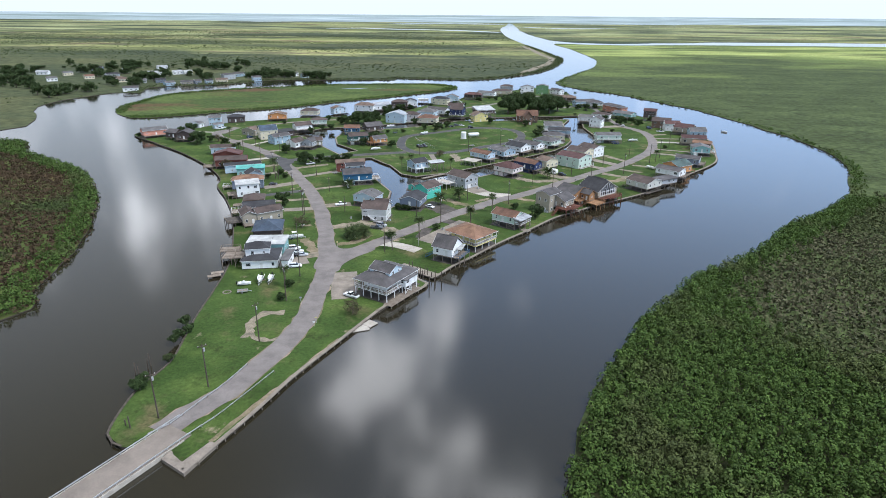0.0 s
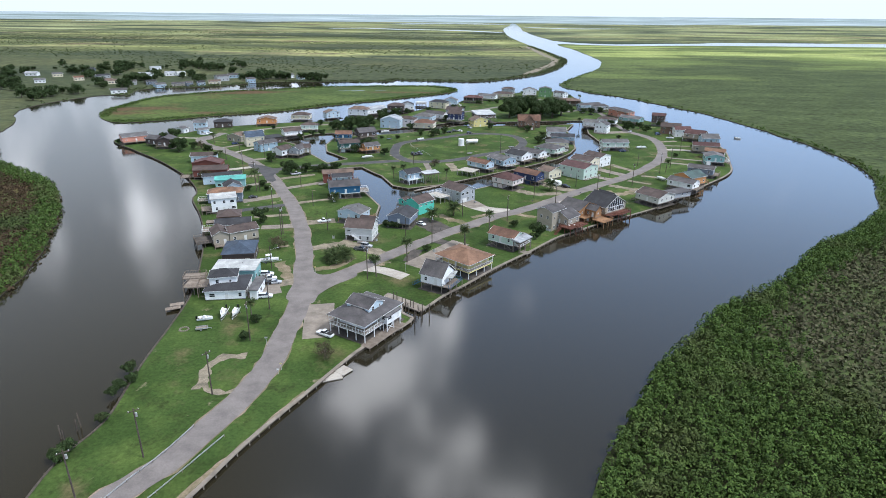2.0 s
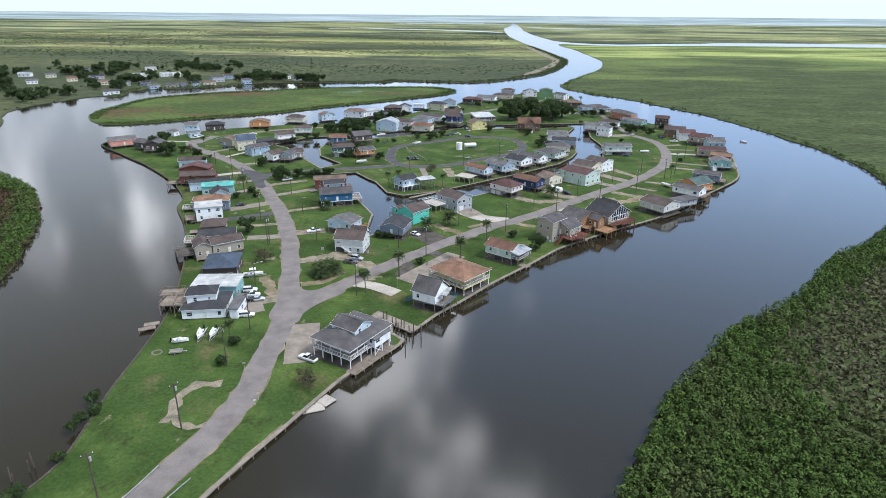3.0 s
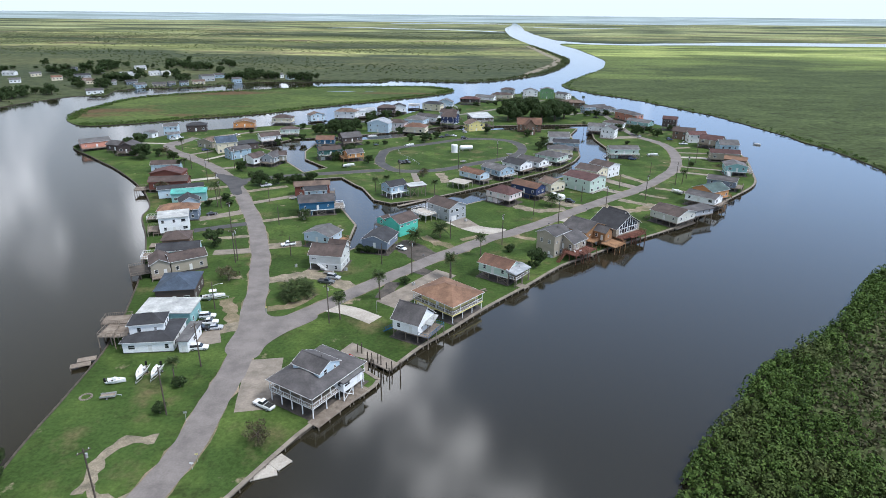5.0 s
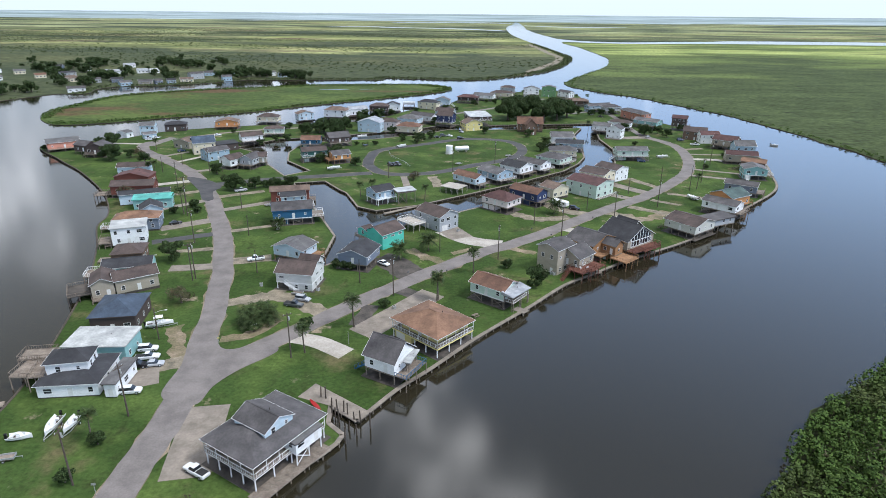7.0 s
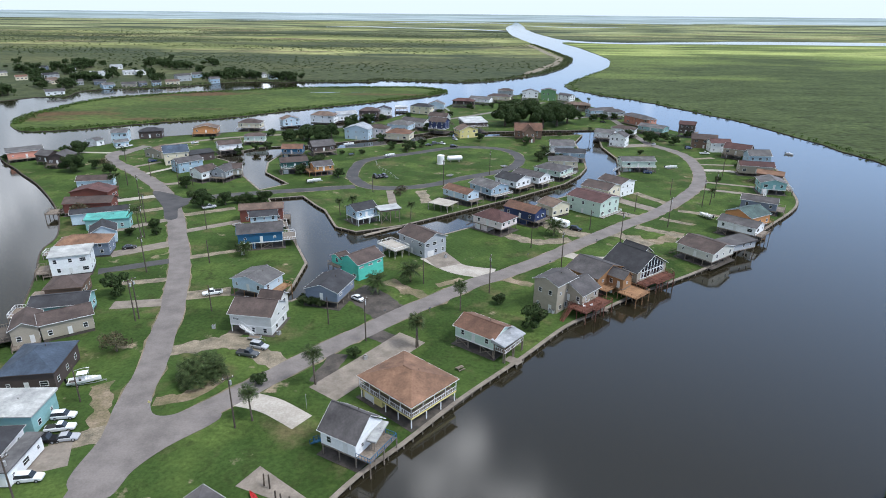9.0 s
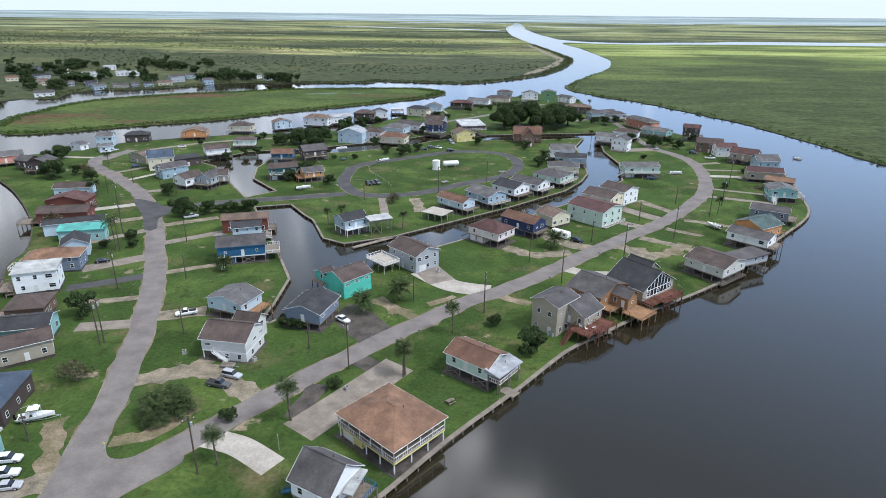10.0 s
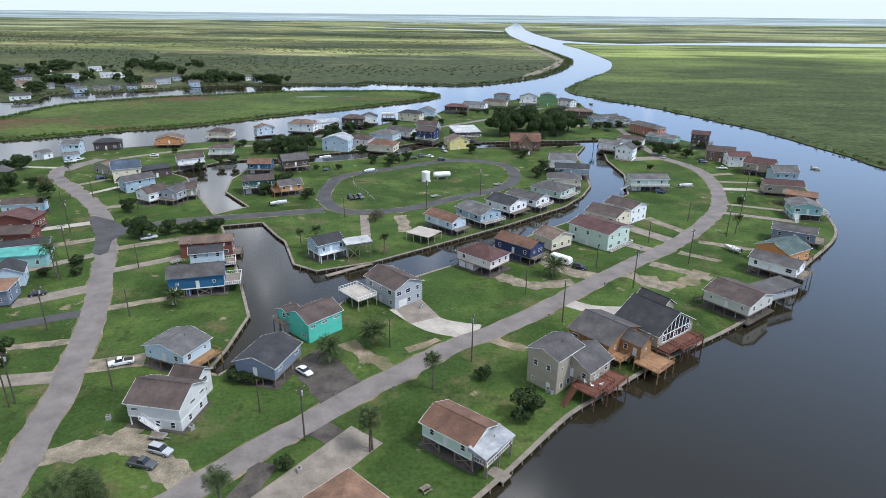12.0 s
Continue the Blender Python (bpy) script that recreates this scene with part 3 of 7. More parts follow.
def stairs(parent, x, y, dx, dy, height, material, width=1.1):
    """A straight flight that comes down along (dx, dy)."""
    s, k = Solid(), max(2, round(height / 0.18))
    px_, py_ = -dy, dx
    for i in range(k):
        z, a = height - (i + 1) * height / k, i * 0.27
        c = (x + dx * (a + 0.14), y + dy * (a + 0.14))
        s.beam((c[0] - px_ * width / 2, c[1] - py_ * width / 2, z), (c[0] + px_ * width / 2, c[1] + py_ * width / 2, z), 0.28, 0.05)
    for k2 in (-1, 1):
        ox, oy = x + px_ * k2 * width / 2, y + py_ * k2 * width / 2
        e = (ox + dx * k * 0.27, oy + dy * k * 0.27)
        s.beam((ox, oy, height - 0.1), (*e, 0.0), 0.06, 0.25).beam((ox, oy, height + 0.9), (*e, 0.95), 0.07, 0.07)
        for f in (0.0, 0.33, 0.66, 1.0):
            q = (ox + (e[0] - ox) * f, oy + (e[1] - oy) * f, height * (1 - f))
            s.box(q[0] - 0.04, q[1] - 0.04, q[2] - 0.1, q[0] + 0.04, q[1] + 0.04, q[2] + 0.95)
    return part("stairs", s, material, parent)


def roof_parts(parent, x0, y0, x1, y1, z, kind, rise, colour, trim=True, edge=None):
    """A roof over the rectangle, its fascia boards and its ridge cap."""
    cx, cy, w, d = (x0 + x1) / 2, (y0 + y1) / 2, x1 - x0, y1 - y0
    t = 0.16
    if kind == "flat":
        s = Solid().hexa([(x0, y0, z), (x1, y0, z), (x1, y1, z), (x0, y1, z), (x0, y0, z + 0.25), (x1, y0, z + 0.25), (x1, y1, z + rise + 0.25), (x0, y1, z + rise + 0.25)])
        part("roof", s, shingles(colour), parent)
        return
    if kind == "hip":
        h = abs(w - d) / 2
        ra, rb = ((cx - h, cy), (cx + h, cy)) if w >= d else ((cx, cy - h), (cx, cy + h))
    elif kind == "gable":
        ra, rb = (x0, cy), (x1, cy)
    else:
        ra, rb = (cx, y0), (cx, y1)
    v = [(x0, y0, z), (x1, y0, z), (x1, y1, z), (x0, y1, z), (*ra, z + rise), (*rb, z + rise)]
    along_x = w >= d if kind == "hip" else kind == "gable"
    sides = [(0, 1, 5, 4), (2, 3, 4, 5), (1, 2, 5), (3, 0, 4)] if along_x else [(1, 2, 5, 4), (3, 0, 4, 5), (0, 1, 4), (2, 3, 5)]
    if kind != "hip":
        sides = sides[:2]
    s = Solid()
    n = len(v)
    s.v = [(a, b, c + t) for a, b, c in v] + v
    s.f = [f for f in sides] + [tuple(n + i for i in reversed(f)) for f in sides]
    edges = {}
    for f in sides:
        for a, b in zip(f, f[1:] + f[:1]):
            edges[(a, b)] = 1
    for a, b in edges:
        if (b, a) not in edges:
            s.f.append((b, a, n + a, n + b))
    part("roof", s, shingles(colour), parent)
    cap = Solid().beam((*ra, z + rise + t + 0.02), (*rb, z + rise + t + 0.02), 0.3, 0.08)
    part("ridge_cap", cap, shingles(colour), parent)
    if trim:
        e, fb = 0.03, Solid()
        c = [(x0 - e, y0 - e, z), (x1 + e, y0 - e, z), (x1 + e, y1 + e, z), (x0 - e, y1 + e, z)]
        if kind == "gable":
            c = [c[0], c[1], (x1 + e, cy, z + rise), c[2], c[3], (x0 - e, cy, z + rise)]
        elif kind == "gabley":
            c = [c[0], (cx, y0 - e, z + rise), c[1], c[2], (cx, y1 + e, z + rise), c[3]]
        n = len(c)
        for hgt, k in ((0.13, 0.0), (0.13, 0.04), (0.0, 0.04), (0.0, 0.0)):
            fb.v += [(px_ + k * math.copysign(1, px_ - cx) * (abs(px_ - cx) > 0.01), py_ + k * math.copysign(1, py_ - cy) * (abs(py_ - cy) > 0.01), pz + hgt) for px_, py_, pz in c]
        for r in range(4):
            for i in range(n):
                j, q = (i + 1) % n, (r + 1) % 4
                fb.f.append((r * n + i, r * n + j, q * n + j, q * n + i))
        part("fascia", fb, edge or M["trim"], parent)


def body_solid(x0, y0, x1, y1, z0, z1, kind, rise, over_x, over_y):
    s = Solid().box(x0, y0, z0, x1, y1, z1)
    cx, cy = (x0 + x1) / 2, (y0 + y1) / 2
    a = len(s.v)
    if kind == "gable":
        p = rise * (y1 - y0) / (y1 - y0 + 2 * over_y)
        s.v += [(x0, y0, z1), (x0, y1, z1), (x0, cy, z1 + p), (x1, y0, z1), (x1, y1, z1), (x1, cy, z1 + p)]
        s.f += [(a + 1, a, a + 2), (a + 3, a + 4, a + 5)]
    elif kind == "gabley":
        p = rise * (x1 - x0) / (x1 - x0 + 2 * over_x)
        s.v += [(x0, y0, z1), (x1, y0, z1), (cx, y0, z1 + p), (x0, y1, z1), (x1, y1, z1), (cx, y1, z1 + p)]
        s.f += [(a, a + 1, a + 2), (a + 4, a + 3, a + 5)]
    return s


def wall_windows(root, x0, y0, x1, y1, z0, z1, rng, few=False):
    """Windows along the four walls, storey by storey."""
    floors = [z0] if z1 - z0 < 4.4 else [z0, z0 + (z1 - z0) / 2]
    for key, ax, ay, bx, by, turn in (("f", x0, y0, x1, y0, 0), ("r", x1, y0, x1, y1, 90), ("b", x1, y1, x0, y1, 180), ("l", x0, y1, x0, y0, 270)):
        length = math.hypot(bx - ax, by - ay)
        k = max(1, min(3, round(length / 3.6)))
        for z in floors:
            for i in range(k):
                f = (i + 0.5 + rng.uniform(-0.12, 0.12)) / k
                if few and rng.random() < 0.55:
                    continue
                size = (1.8, 0.7) if few else rng.choice(((1.1, 1.4), (1.1, 1.4), (1.8, 1.3), (0.8, 0.9)))
                at = pose(ax + (bx - ax) * f, ay + (by - ay) * f, z + 1.55, 0, 0, turn)
                if i == k // 2 and z == floors[0] and key in "fb" and z0 < 3.2:
                    shared("door", DOOR, root, pose(ax + (bx - ax) * f, ay + (by - ay) * f, z0 + 0.02, 0, 0, turn))
                    continue
                frame_mesh, pane_mesh = WINDOWS[size]
                wdw = shared("window", frame_mesh, root, at)
                shared("pane", pane_mesh, wdw, pose(0, 0, 0))


def garage_door(root, m, w=2.7):
    s = Solid()
    for k in range(4):
        s.box(-w / 2, -0.06 - 0.012 * (k % 2), 0.05 + 0.53 * k, w / 2, -0.01, 0.56 + 0.53 * k)
    ob = part("garage_door", s, M["garage"], root)
    ob.matrix_basis = m


def house(label, x, y, w, d, rot, wall, roof, kind="hip", eave=5.4, floor=2.7, rise=None, over=0.45, porch="", depth=2.2, deck="", reach=3.0, under=0.0, wood="timber", wing_of=None, rail="timber", steps="", trim=True, plain=False, few=False, slab_under=True):
    """A house whose eaves span w by d; floor is the height of the lived-in storey on its posts."""
    rng = random.Random(int(abs(x) * 7 + abs(y) * 13))
    if wing_of:
        root = wing_of
        m = root.matrix_basis.inverted() @ pose(x, y, 0, 0, 0, rot)
        hub = new("wing")
        hub.parent, hub.matrix_basis = root, m
    else:
        root = hub = thing("house", x, y, rot, label, "house", "houses of the village")
    if floor > 2.2 and not under and not porch and rng.random() < 0.25 and eave - floor > 2:
        under = rng.uniform(0.28, 0.5)
    short = w if kind == "gabley" else d if kind == "gable" else min(w, d)
    rise = rise if rise is not None else max(1.0, short * 0.2)
    X0, Y0, X1, Y1 = -w / 2, -d / 2, w / 2, d / 2
    x0, y0, x1, y1 = X0 + over, Y0 + over, X1 - over, Y1 - over
    bx0, by0, bx1, by1 = x0 + depth * ("l" in porch), y0 + depth * ("f" in porch), x1 - depth * ("r" in porch), y1 - depth * ("b" in porch)
    gk = kind if not porch else ("" if kind != "hip" else "hip")
    if kind == "gable" and porch and not set(porch) & set("lr") or kind == "gabley" and porch and not set(porch) & set("fb"):
        gk = kind
    lap = body_solid(bx0, by0, bx1, by1, floor, eave, gk, rise, over, over)
    part("wall", lap, wall_paint(wall), hub)
    if gk != kind and kind in ("gable", "gabley"):
        part("gable_wall", body_solid(x0, y0, x1, y1, eave - 0.12, eave, kind, rise, over, over), wall_paint(wall), hub)
    roof_parts(hub, X0, Y0, X1, Y1, eave, kind, rise, roof, trim, wall_paint(wall) if sum(PAINT[wall]) < 0.5 else None)
    if not wing_of or floor > 4:
        part("vent_pipe", Solid().tube((w * 0.12, d * 0.1, eave), (w * 0.12, d * 0.1, eave + rise * 0.9 + 0.45), 0.07), M["pole"], hub)
    if eave - floor > 2.0:
        wall_windows(hub, bx0, by0, bx1, by1, floor, eave, rng, few=few)
    if floor > 1.0:
        part("floor_frame", Solid().box(x0, y0, floor - 0.35, x1, y1, floor - 0.02), M["trim"] if rail == "trim" else M["timber"], hub)
        nx, ny = max(2, round((x1 - x0) / 3.6) + 1), max(2, round((y1 - y0) / 4.2) + 1)
        for i in range(nx):
            for j in range(ny):
                post(hub, x0 + 0.2 + (x1 - x0 - 0.4) * i / (nx - 1), y0 + 0.2 + (y1 - y0 - 0.4) * j / (ny - 1), floor - 0.34, wood)
        if not under and floor > 2.0 and rng.random() < 0.4:
            for k in range(0, nx - 1, 2):
                xa, xb = (x0 + 0.2 + (x1 - x0 - 0.4) * q / (nx - 1) for q in (k, k + 1))
                part("brace", Solid().beam((xa, y0 + 0.2, 0.2), (xb, y0 + 0.2, floor - 0.5), 0.08, 0.16), M[wood], hub)
                part("brace", Solid().beam((xb, y0 + 0.29, 0.2), (xa, y0 + 0.29, floor - 0.5), 0.08, 0.16), M[wood], hub)
        if under:
            ux = x0 + (x1 - x0) * under
            part("lower_room", Solid().box(x0 + 0.4, y0 + 0.5, 0.0, ux, y1 - 0.5, floor - 0.36), wall_paint(wall), hub)
            g = Solid()
            for k in range(4):
                g.box(x0 + 0.9, y0 + 0.44 - 0.02 * (k % 2), 0.05 + 0.52 * k, min(ux - 0.3, x0 + 3.6), y0 + 0.5, 0.55 + 0.52 * k)
            part("garage_door", g, M["garage"], hub)
        # this slab's dark colour carries the shade below the raised floor
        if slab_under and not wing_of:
            part("floor_slab", Solid().box(X0 - 0.3, Y0 - 0.3, -0.2, X1 + 0.3, Y1 + 0.3, 0.07), M["slab_old_and_shade"], hub)
    elif floor > 0.05 and not wing_of:
        part("skirting", Solid().box(x0 + 0.1, y0 + 0.1, -0.2, x1 - 0.1, y1 - 0.1, floor + 0.01), M["slab_old_and_shade"], hub)
    if floor > 1.8 and eave - floor > 2.0 and not deck and not porch and not wing_of and not plain:
        deck, reach = "f", 1.7
        rail = rng.choice(("trim", "timber"))
        steps = steps or rng.choice("lr")
    rm = M[rail]
    if porch:
        part("porch_floor", Solid().box(x0 - 0.1, y0 - 0.1, floor - 0.02, x1 + 0.1, y1 + 0.1, floor + 0.06), M["timber"], hub)
        runs = {"f": [(x0, y0), (x1, y0)], "r": [(x1, y0), (x1, y1)], "b": [(x1, y1), (x0, y1)], "l": [(x0, y1), (x0, y0)]}
        for key in porch:
            a, b = runs[key]
            railing(hub, [a, b], floor + 0.06, rm)
            k = max(2, round(math.dist(a, b) / 3.0))
            for i in range(k + 1):
                post(hub, a[0] + (b[0] - a[0]) * i / k, a[1] + (b[1] - a[1]) * i / k, eave - floor, rail, floor, 0.08)
    for key in deck:
        r = reach
        box = {"f": (x0, y0 - r, x1, y0), "b": (x0, y1, x1, y1 + r), "l": (x0 - r, y0, x0, y1), "r": (x1, y0, x1 + r, y1)}[key]
        fz = max(floor, 0.3)
        ds = Solid().box(box[0], box[1], fz - 0.14, box[2], box[3], fz)
        part("deck", ds, M[wood], hub)
        ring = {"f": [(box[0], box[3]), (box[0], box[1]), (box[2], box[1]), (box[2], box[3])], "b": [(box[0], box[1]), (box[0], box[3]), (box[2], box[3]), (box[2], box[1])],
                "l": [(box[2], box[1]), (box[0], box[1]), (box[0], box[3]), (box[2], box[3])], "r": [(box[0], box[1]), (box[2], box[1]), (box[2], box[3]), (box[0], box[3])]}[key]
        railing(hub, ring, fz, rm)
        for q in ring[1:3]:
            post(hub, *q, fz + 1.5, wood, -1.5)
        mid = ((ring[1][0] + ring[2][0]) / 2, (ring[1][1] + ring[2][1]) / 2)
        post(hub, *mid, fz + 1.5, wood, -1.5)
    if steps and floor > 0.5:
        sx, sy, dx, dy = {"f": (x0 + 1.5, y0 - 0.1, -0.0, -1.0), "r": (x1 + 0.1, y1 - 1.5, 1.0, 0.0), "l": (x0 - 0.1, y0 + 1.5, -1.0, 0.0), "b": (x1 - 1.5, y1 + 0.1, 0.0, 1.0)}[steps[0]]
        stairs(hub, sx, sy, dx, dy, floor, rm)
    if wing_of:
        for o in list(hub.children):
            o.parent, o.matrix_basis = root, m @ o.matrix_basis
        bpy.data.objects.remove(hub)
    return root


def glazed_gable(root, x, eave, rise, half):
    """A row of tall panes that fills the gable wall at x, with white bars between them."""
    n, wide = 7, half * 1.5
    for i in range(n):
        a, b = (-wide / 2 + wide * (i + k) / n for k in (0.06, 0.94))
        tops = [eave - 0.5 + rise * max(0.0, 1 - abs(q) / half) for q in (a, b)]
        z = eave - 2.3
        part("pane", Solid().hexa([(x, a, z), (x + 0.03, a, z), (x + 0.03, b, z), (x, b, z), (x, a, tops[0]), (x + 0.03, a, tops[0]), (x + 0.03, b, tops[1]), (x, b, tops[1])]), M["glass"], root)
    bars = Solid().beam((x + 0.05, -wide / 2, eave - 2.3), (x + 0.05, wide / 2, eave - 2.3), 0.08, 0.16).beam((x + 0.05, -wide / 2, eave - 0.3), (x + 0.05, wide / 2, eave - 0.3), 0.08, 0.2)
    for i in range(n + 1):
        q = -wide / 2 + wide * i / n
        bars.box(x, q - 0.09, eave - 2.3, x + 0.08, q + 0.09, eave - 0.4 + rise * max(0.0, 1 - abs(q) / half))
    part("window_frame", bars, M["trim"], root, "white bars of the glazed gable")


# ---- houses on the south-east shore ----
h = house("white stilted house with grey hip roof and wraparound porch", -19.1, 188.1, 14.3, 18.5, -32, "white", "mid", "hip", 5.6, 2.9, 2.2, porch="flr", depth=2.2, rail="trim", wood="trim")
house("", -11.9, 187.4, 7.2, 3.6, 58, "white", "grey", "flat", 4.97, 2.9, 0.6, wing_of=h, rail="trim", wood="trim", over=0.25)
house("", -19.3, 188.3, 8.9, 7.4, -32, "light_blue", "mid", "gable", 7.75, 5.7, 1.7, wing_of=h, over=0.3)
h = house("white cottage with grey gable roof and blue deck", 1.8, 216.0, 9.1, 9.4, -29, "white", "mid", "gable", 5.5, 2.6, 3.8, deck="r", reach=3.2, rail="wall_blue", under=0.0, steps="l")
house("", 6.9, 214.6, 1.9, 6.2, -16, "white", "white", "flat", 5.0, 4.85, 0.1, wing_of=h)
h = house("pale yellow stilted house with wide brown hip roof", 11.3, 232.2, 16.8, 14.3, -42, "yellow", "terracotta", "hip", 5.4, 2.7, 2.4, porch="flr", depth=1.8, rail="trim", wood="trim", under=0.4)
part("rim_board", Solid().box(-8.0, -6.78, 2.3, 8.0, -6.72, 2.72).box(-8.0, 6.72, 2.3, 8.0, 6.78, 2.72).box(-8.06, -6.72, 2.3, -8.0, 6.72, 2.72).box(8.0, -6.72, 2.3, 8.06, 6.72, 2.72), wall_paint("yellow"), h, "bright yellow rim board below the porch")
h = house("mint green house on posts with brown roof", 28.7, 255.8, 12.4, 9.1, -37, "mint", "rust", "gable", 5.2, 2.6, 1.9, deck="r", reach=3.4, rail="trim")
house("", 34.6, 251.0, 9.1, 4.0, 50, "white", "pale", "flat", 4.6, 4.5, 0.75, wing_of=h)
h = house("tall tan three-storey house with grey roof and red deck", 50.2, 279.0, 8.8, 10.1, -44, "tan", "mid", "gabley", 8.4, 0.0, 1.6)
house("", 56.6, 279.4, 10.0, 9.4, -44, "tan", "mid", "gabley", 5.5, 2.6, 2.6, wing_of=h, deck="r", reach=4.6, rail="redwood", wood="redwood", steps="f")
h = house("brown wooden house with grey roof and cedar decks", 64.8, 293.4, 12.2, 14.6, -47, "cedar", "mid", "gable", 5.6, 2.7, 2.6, deck="r", reach=3.4, rail="cedar", wood="cedar")
house("", 70.8, 287.6, 6.4, 5.4, -47, "cedar", "mid", "gable", 5.7, 2.7, 1.9, wing_of=h, wood="cedar")
h = house("large house with dark gable roof and glazed gable", 78.4, 298.6, 13.5, 15.6, -52, "tan", "dark", "gable", 5.6, 2.6, 4.4, deck="r", reach=3.4, rail="redwood", wood="redwood")
glazed_gable(h, 6.3, 5.6, 4.4, 7.35)
house("", 81.5, 308.2, 9.0, 6.6, -52, "tan", "dark", "gable", 5.6, 2.6, 2.4, wing_of=h, wood="redwood")
h = house("pale grey house with brown-grey gable roof", 107.6, 316.2, 14.0, 14.0, -52, "stone", "brown", "gable", 5.0, 2.2, 2.0, steps="l", plain=True)
house("", 120.2, 322.0, 7.4, 13.9, -63, "grey", "mid", "flat", 4.4, 2.2, 0.3, wing_of=h)
house("long white house with brown-grey roof by the water", 130.2, 340.3, 14.8, 9.5, -45, "white", "mid", "gable", 5.2, 2.5, 1.5, deck="r", reach=2.5)
house("orange house with green-grey roof", 138.4, 352.8, 12.2, 13.0, -59, "orange", "green", "gabley", 5.0, 1.2, 2.4, deck="b", reach=3.0, wood="cedar", rail="cedar")
house("dark grey long house with brown roof", 151.6, 370.8, 14.6, 9.0, -30, "slate", "mid", "gable", 5.0, 2.0, 1.4, deck="r", reach=3.0)
house("teal house with grey roof and waterside deck", 170.7, 400.5, 11.8, 11.0, -12, "teal", "grey", "gabley", 5.5, 2.6, 1.6, deck="r", reach=3.0, rail="trim", steps="f")
house("house with orange-brown roof beside the river", 178.1, 416.3, 12.5, 8.0, -30, "brown", "terracotta", "gable", 5.0, 2.2, 1.4)
house("tan house with purple-brown roof", 178.4, 432.8, 17.2, 8.5, -13, "tan", "red", "gable", 5.2, 1.6, 1.8)
house("blue-grey two-storey house with grey gambrel roof", 188.0, 452.0, 12.4, 9.0, -2, "blue_grey", "grey", "gable", 6.5, 0.0, 2.6)
house("brown-roofed grey house on posts", 186.3, 471.6, 14.8, 10.0, -37, "tan", "red", "gable", 5.6, 2.7, 2.6, deck="f", reach=2.0)
house("white house with red-brown roof", 182.7, 490.0, 12.5, 9.0, -3, "white", "red", "gable", 5.4, 0.0, 2.0)
house("brick-red house with brown roof", 178.1, 501.3, 15.3, 10.0, -19, "brown", "brown", "gable", 5.5, 0.0, 2.4)
house("narrow dark brown tower house", 179.4, 534.8, 10.9, 9.0, -26, "dark_brown", "red", "gable", 8.5, 3.0, 1.8, deck="r", reach=2.0)
house("teal waterside house with grey roof", 159.4, 543.0, 19.1, 10.0, -45, "teal", "grey", "gable", 5.0, 2.5, 1.6, deck="f", reach=2.0)
house("coral pink two-storey house with brown roof", 158.4, 575.1, 27.5, 10.0, -65, "coral", "mid", "hip", 6.4, 0.5, 1.8, porch="f")
house("grey house with brown roof on posts", 147.6, 605.6, 15.4, 9.0, 13, "grey", "mid", "hip", 5.5, 2.7)
house("blue-grey house with grey roof", 139.4, 617.2, 23.8, 8.0, 23, "blue_grey", "mid", "gable", 5.0, 2.4)
house("brown pavilion house with wide low hip roof", 126.5, 645.1, 21.6, 10.0, -10, "brown", "tan", "hip", 5.0, 2.0, porch="f")

# ---- houses at the northern point ----
house("tall green three-storey house", 111.1, 707.0, 14.6, 9.0, -9, "green", "grey", "gabley", 9.0, 0.0, 1.8)
house("white two-storey house with grey roof", 124.4, 687.1, 15.8, 8.0, -54, "white", "mid", "gable", 7.0, 2.6)
house("white stilted house with red porch and balconies", 93.8, 705.7, 15.7, 10.0, -8, "white", "grey", "gabley", 7.6, 2.7, 2.4, deck="f", reach=2.5, rail="trim")
house("cream house with brown hip roof on posts", 63.4, 686.6, 21.6, 10.0, -13, "cream", "brown", "hip", 5.8, 2.8)
house("grey two-storey house with brown roof", 71.5, 715.1, 15.0, 9.0, -9, "grey", "brown", "hip", 7.5, 2.8)
house("pale grey house with long gable roof", 46.3, 675.3, 20.1, 9.0, -24, "white", "grey", "gable", 5.0, 2.4)
house("dark house with red metal roof", 30.7, 657.4, 19.4, 10.0, -13, "dark_brown", "red", "hip", 5.5, 2.4, porch="f")
house("light blue house with grey gable roof", 7.6, 630.9, 14.3, 10.0, -6, "light_blue", "grey", "gabley", 6.0, 2.6, 2.8)
house("cream house with dark hip roof", -3.6, 619.0, 18.0, 10.0, -22, "cream", "dark", "hip", 6.0, 0.4, 2.0)
house("white open gazebo on posts", -21.2, 626.7, 10.5, 7.0, 4, "white", "white", "flat", 4.2, 3.4, 0.1, deck="f", rail="trim")
house("white house with black gable roof", -32.7, 600.8, 12.4, 10.0, 4, "white", "dark", "gabley", 6.0, 2.0, 2.2)
house("brown house with brown hip roof on posts", -42.7, 594.1, 16.0, 10.0, -4, "dark_brown", "brown", "hip", 6.0, 2.6, 2.2)
house("white house with pale grey roof", -59.3, 581.2, 16.0, 9.0, 29, "white", "pale", "gable", 5.5, 1.2)
house("white house with tan hip roof", -73.5, 570.4, 18.6, 10.0, -9, "white", "tan", "hip", 6.0, 1.0, 2.4)
house("light blue cottage with brown roof", -96.0, 558.1, 12.8, 9.0, 32, "light_blue", "tan", "gabley", 5.0, 0.5, 2.0)
house("cream house with dark brown hip roof", -117.9, 540.0, 15.8, 10.0, -3, "cream", "brown", "hip", 5.4, 2.4, 2.2)
house("ochre house with brown gable roof on posts", -141.7, 521.1, 15.8, 10.0, 9, "orange", "tan", "gabley", 5.0, 2.0, 2.0, deck="f", wood="cedar", rail="cedar")
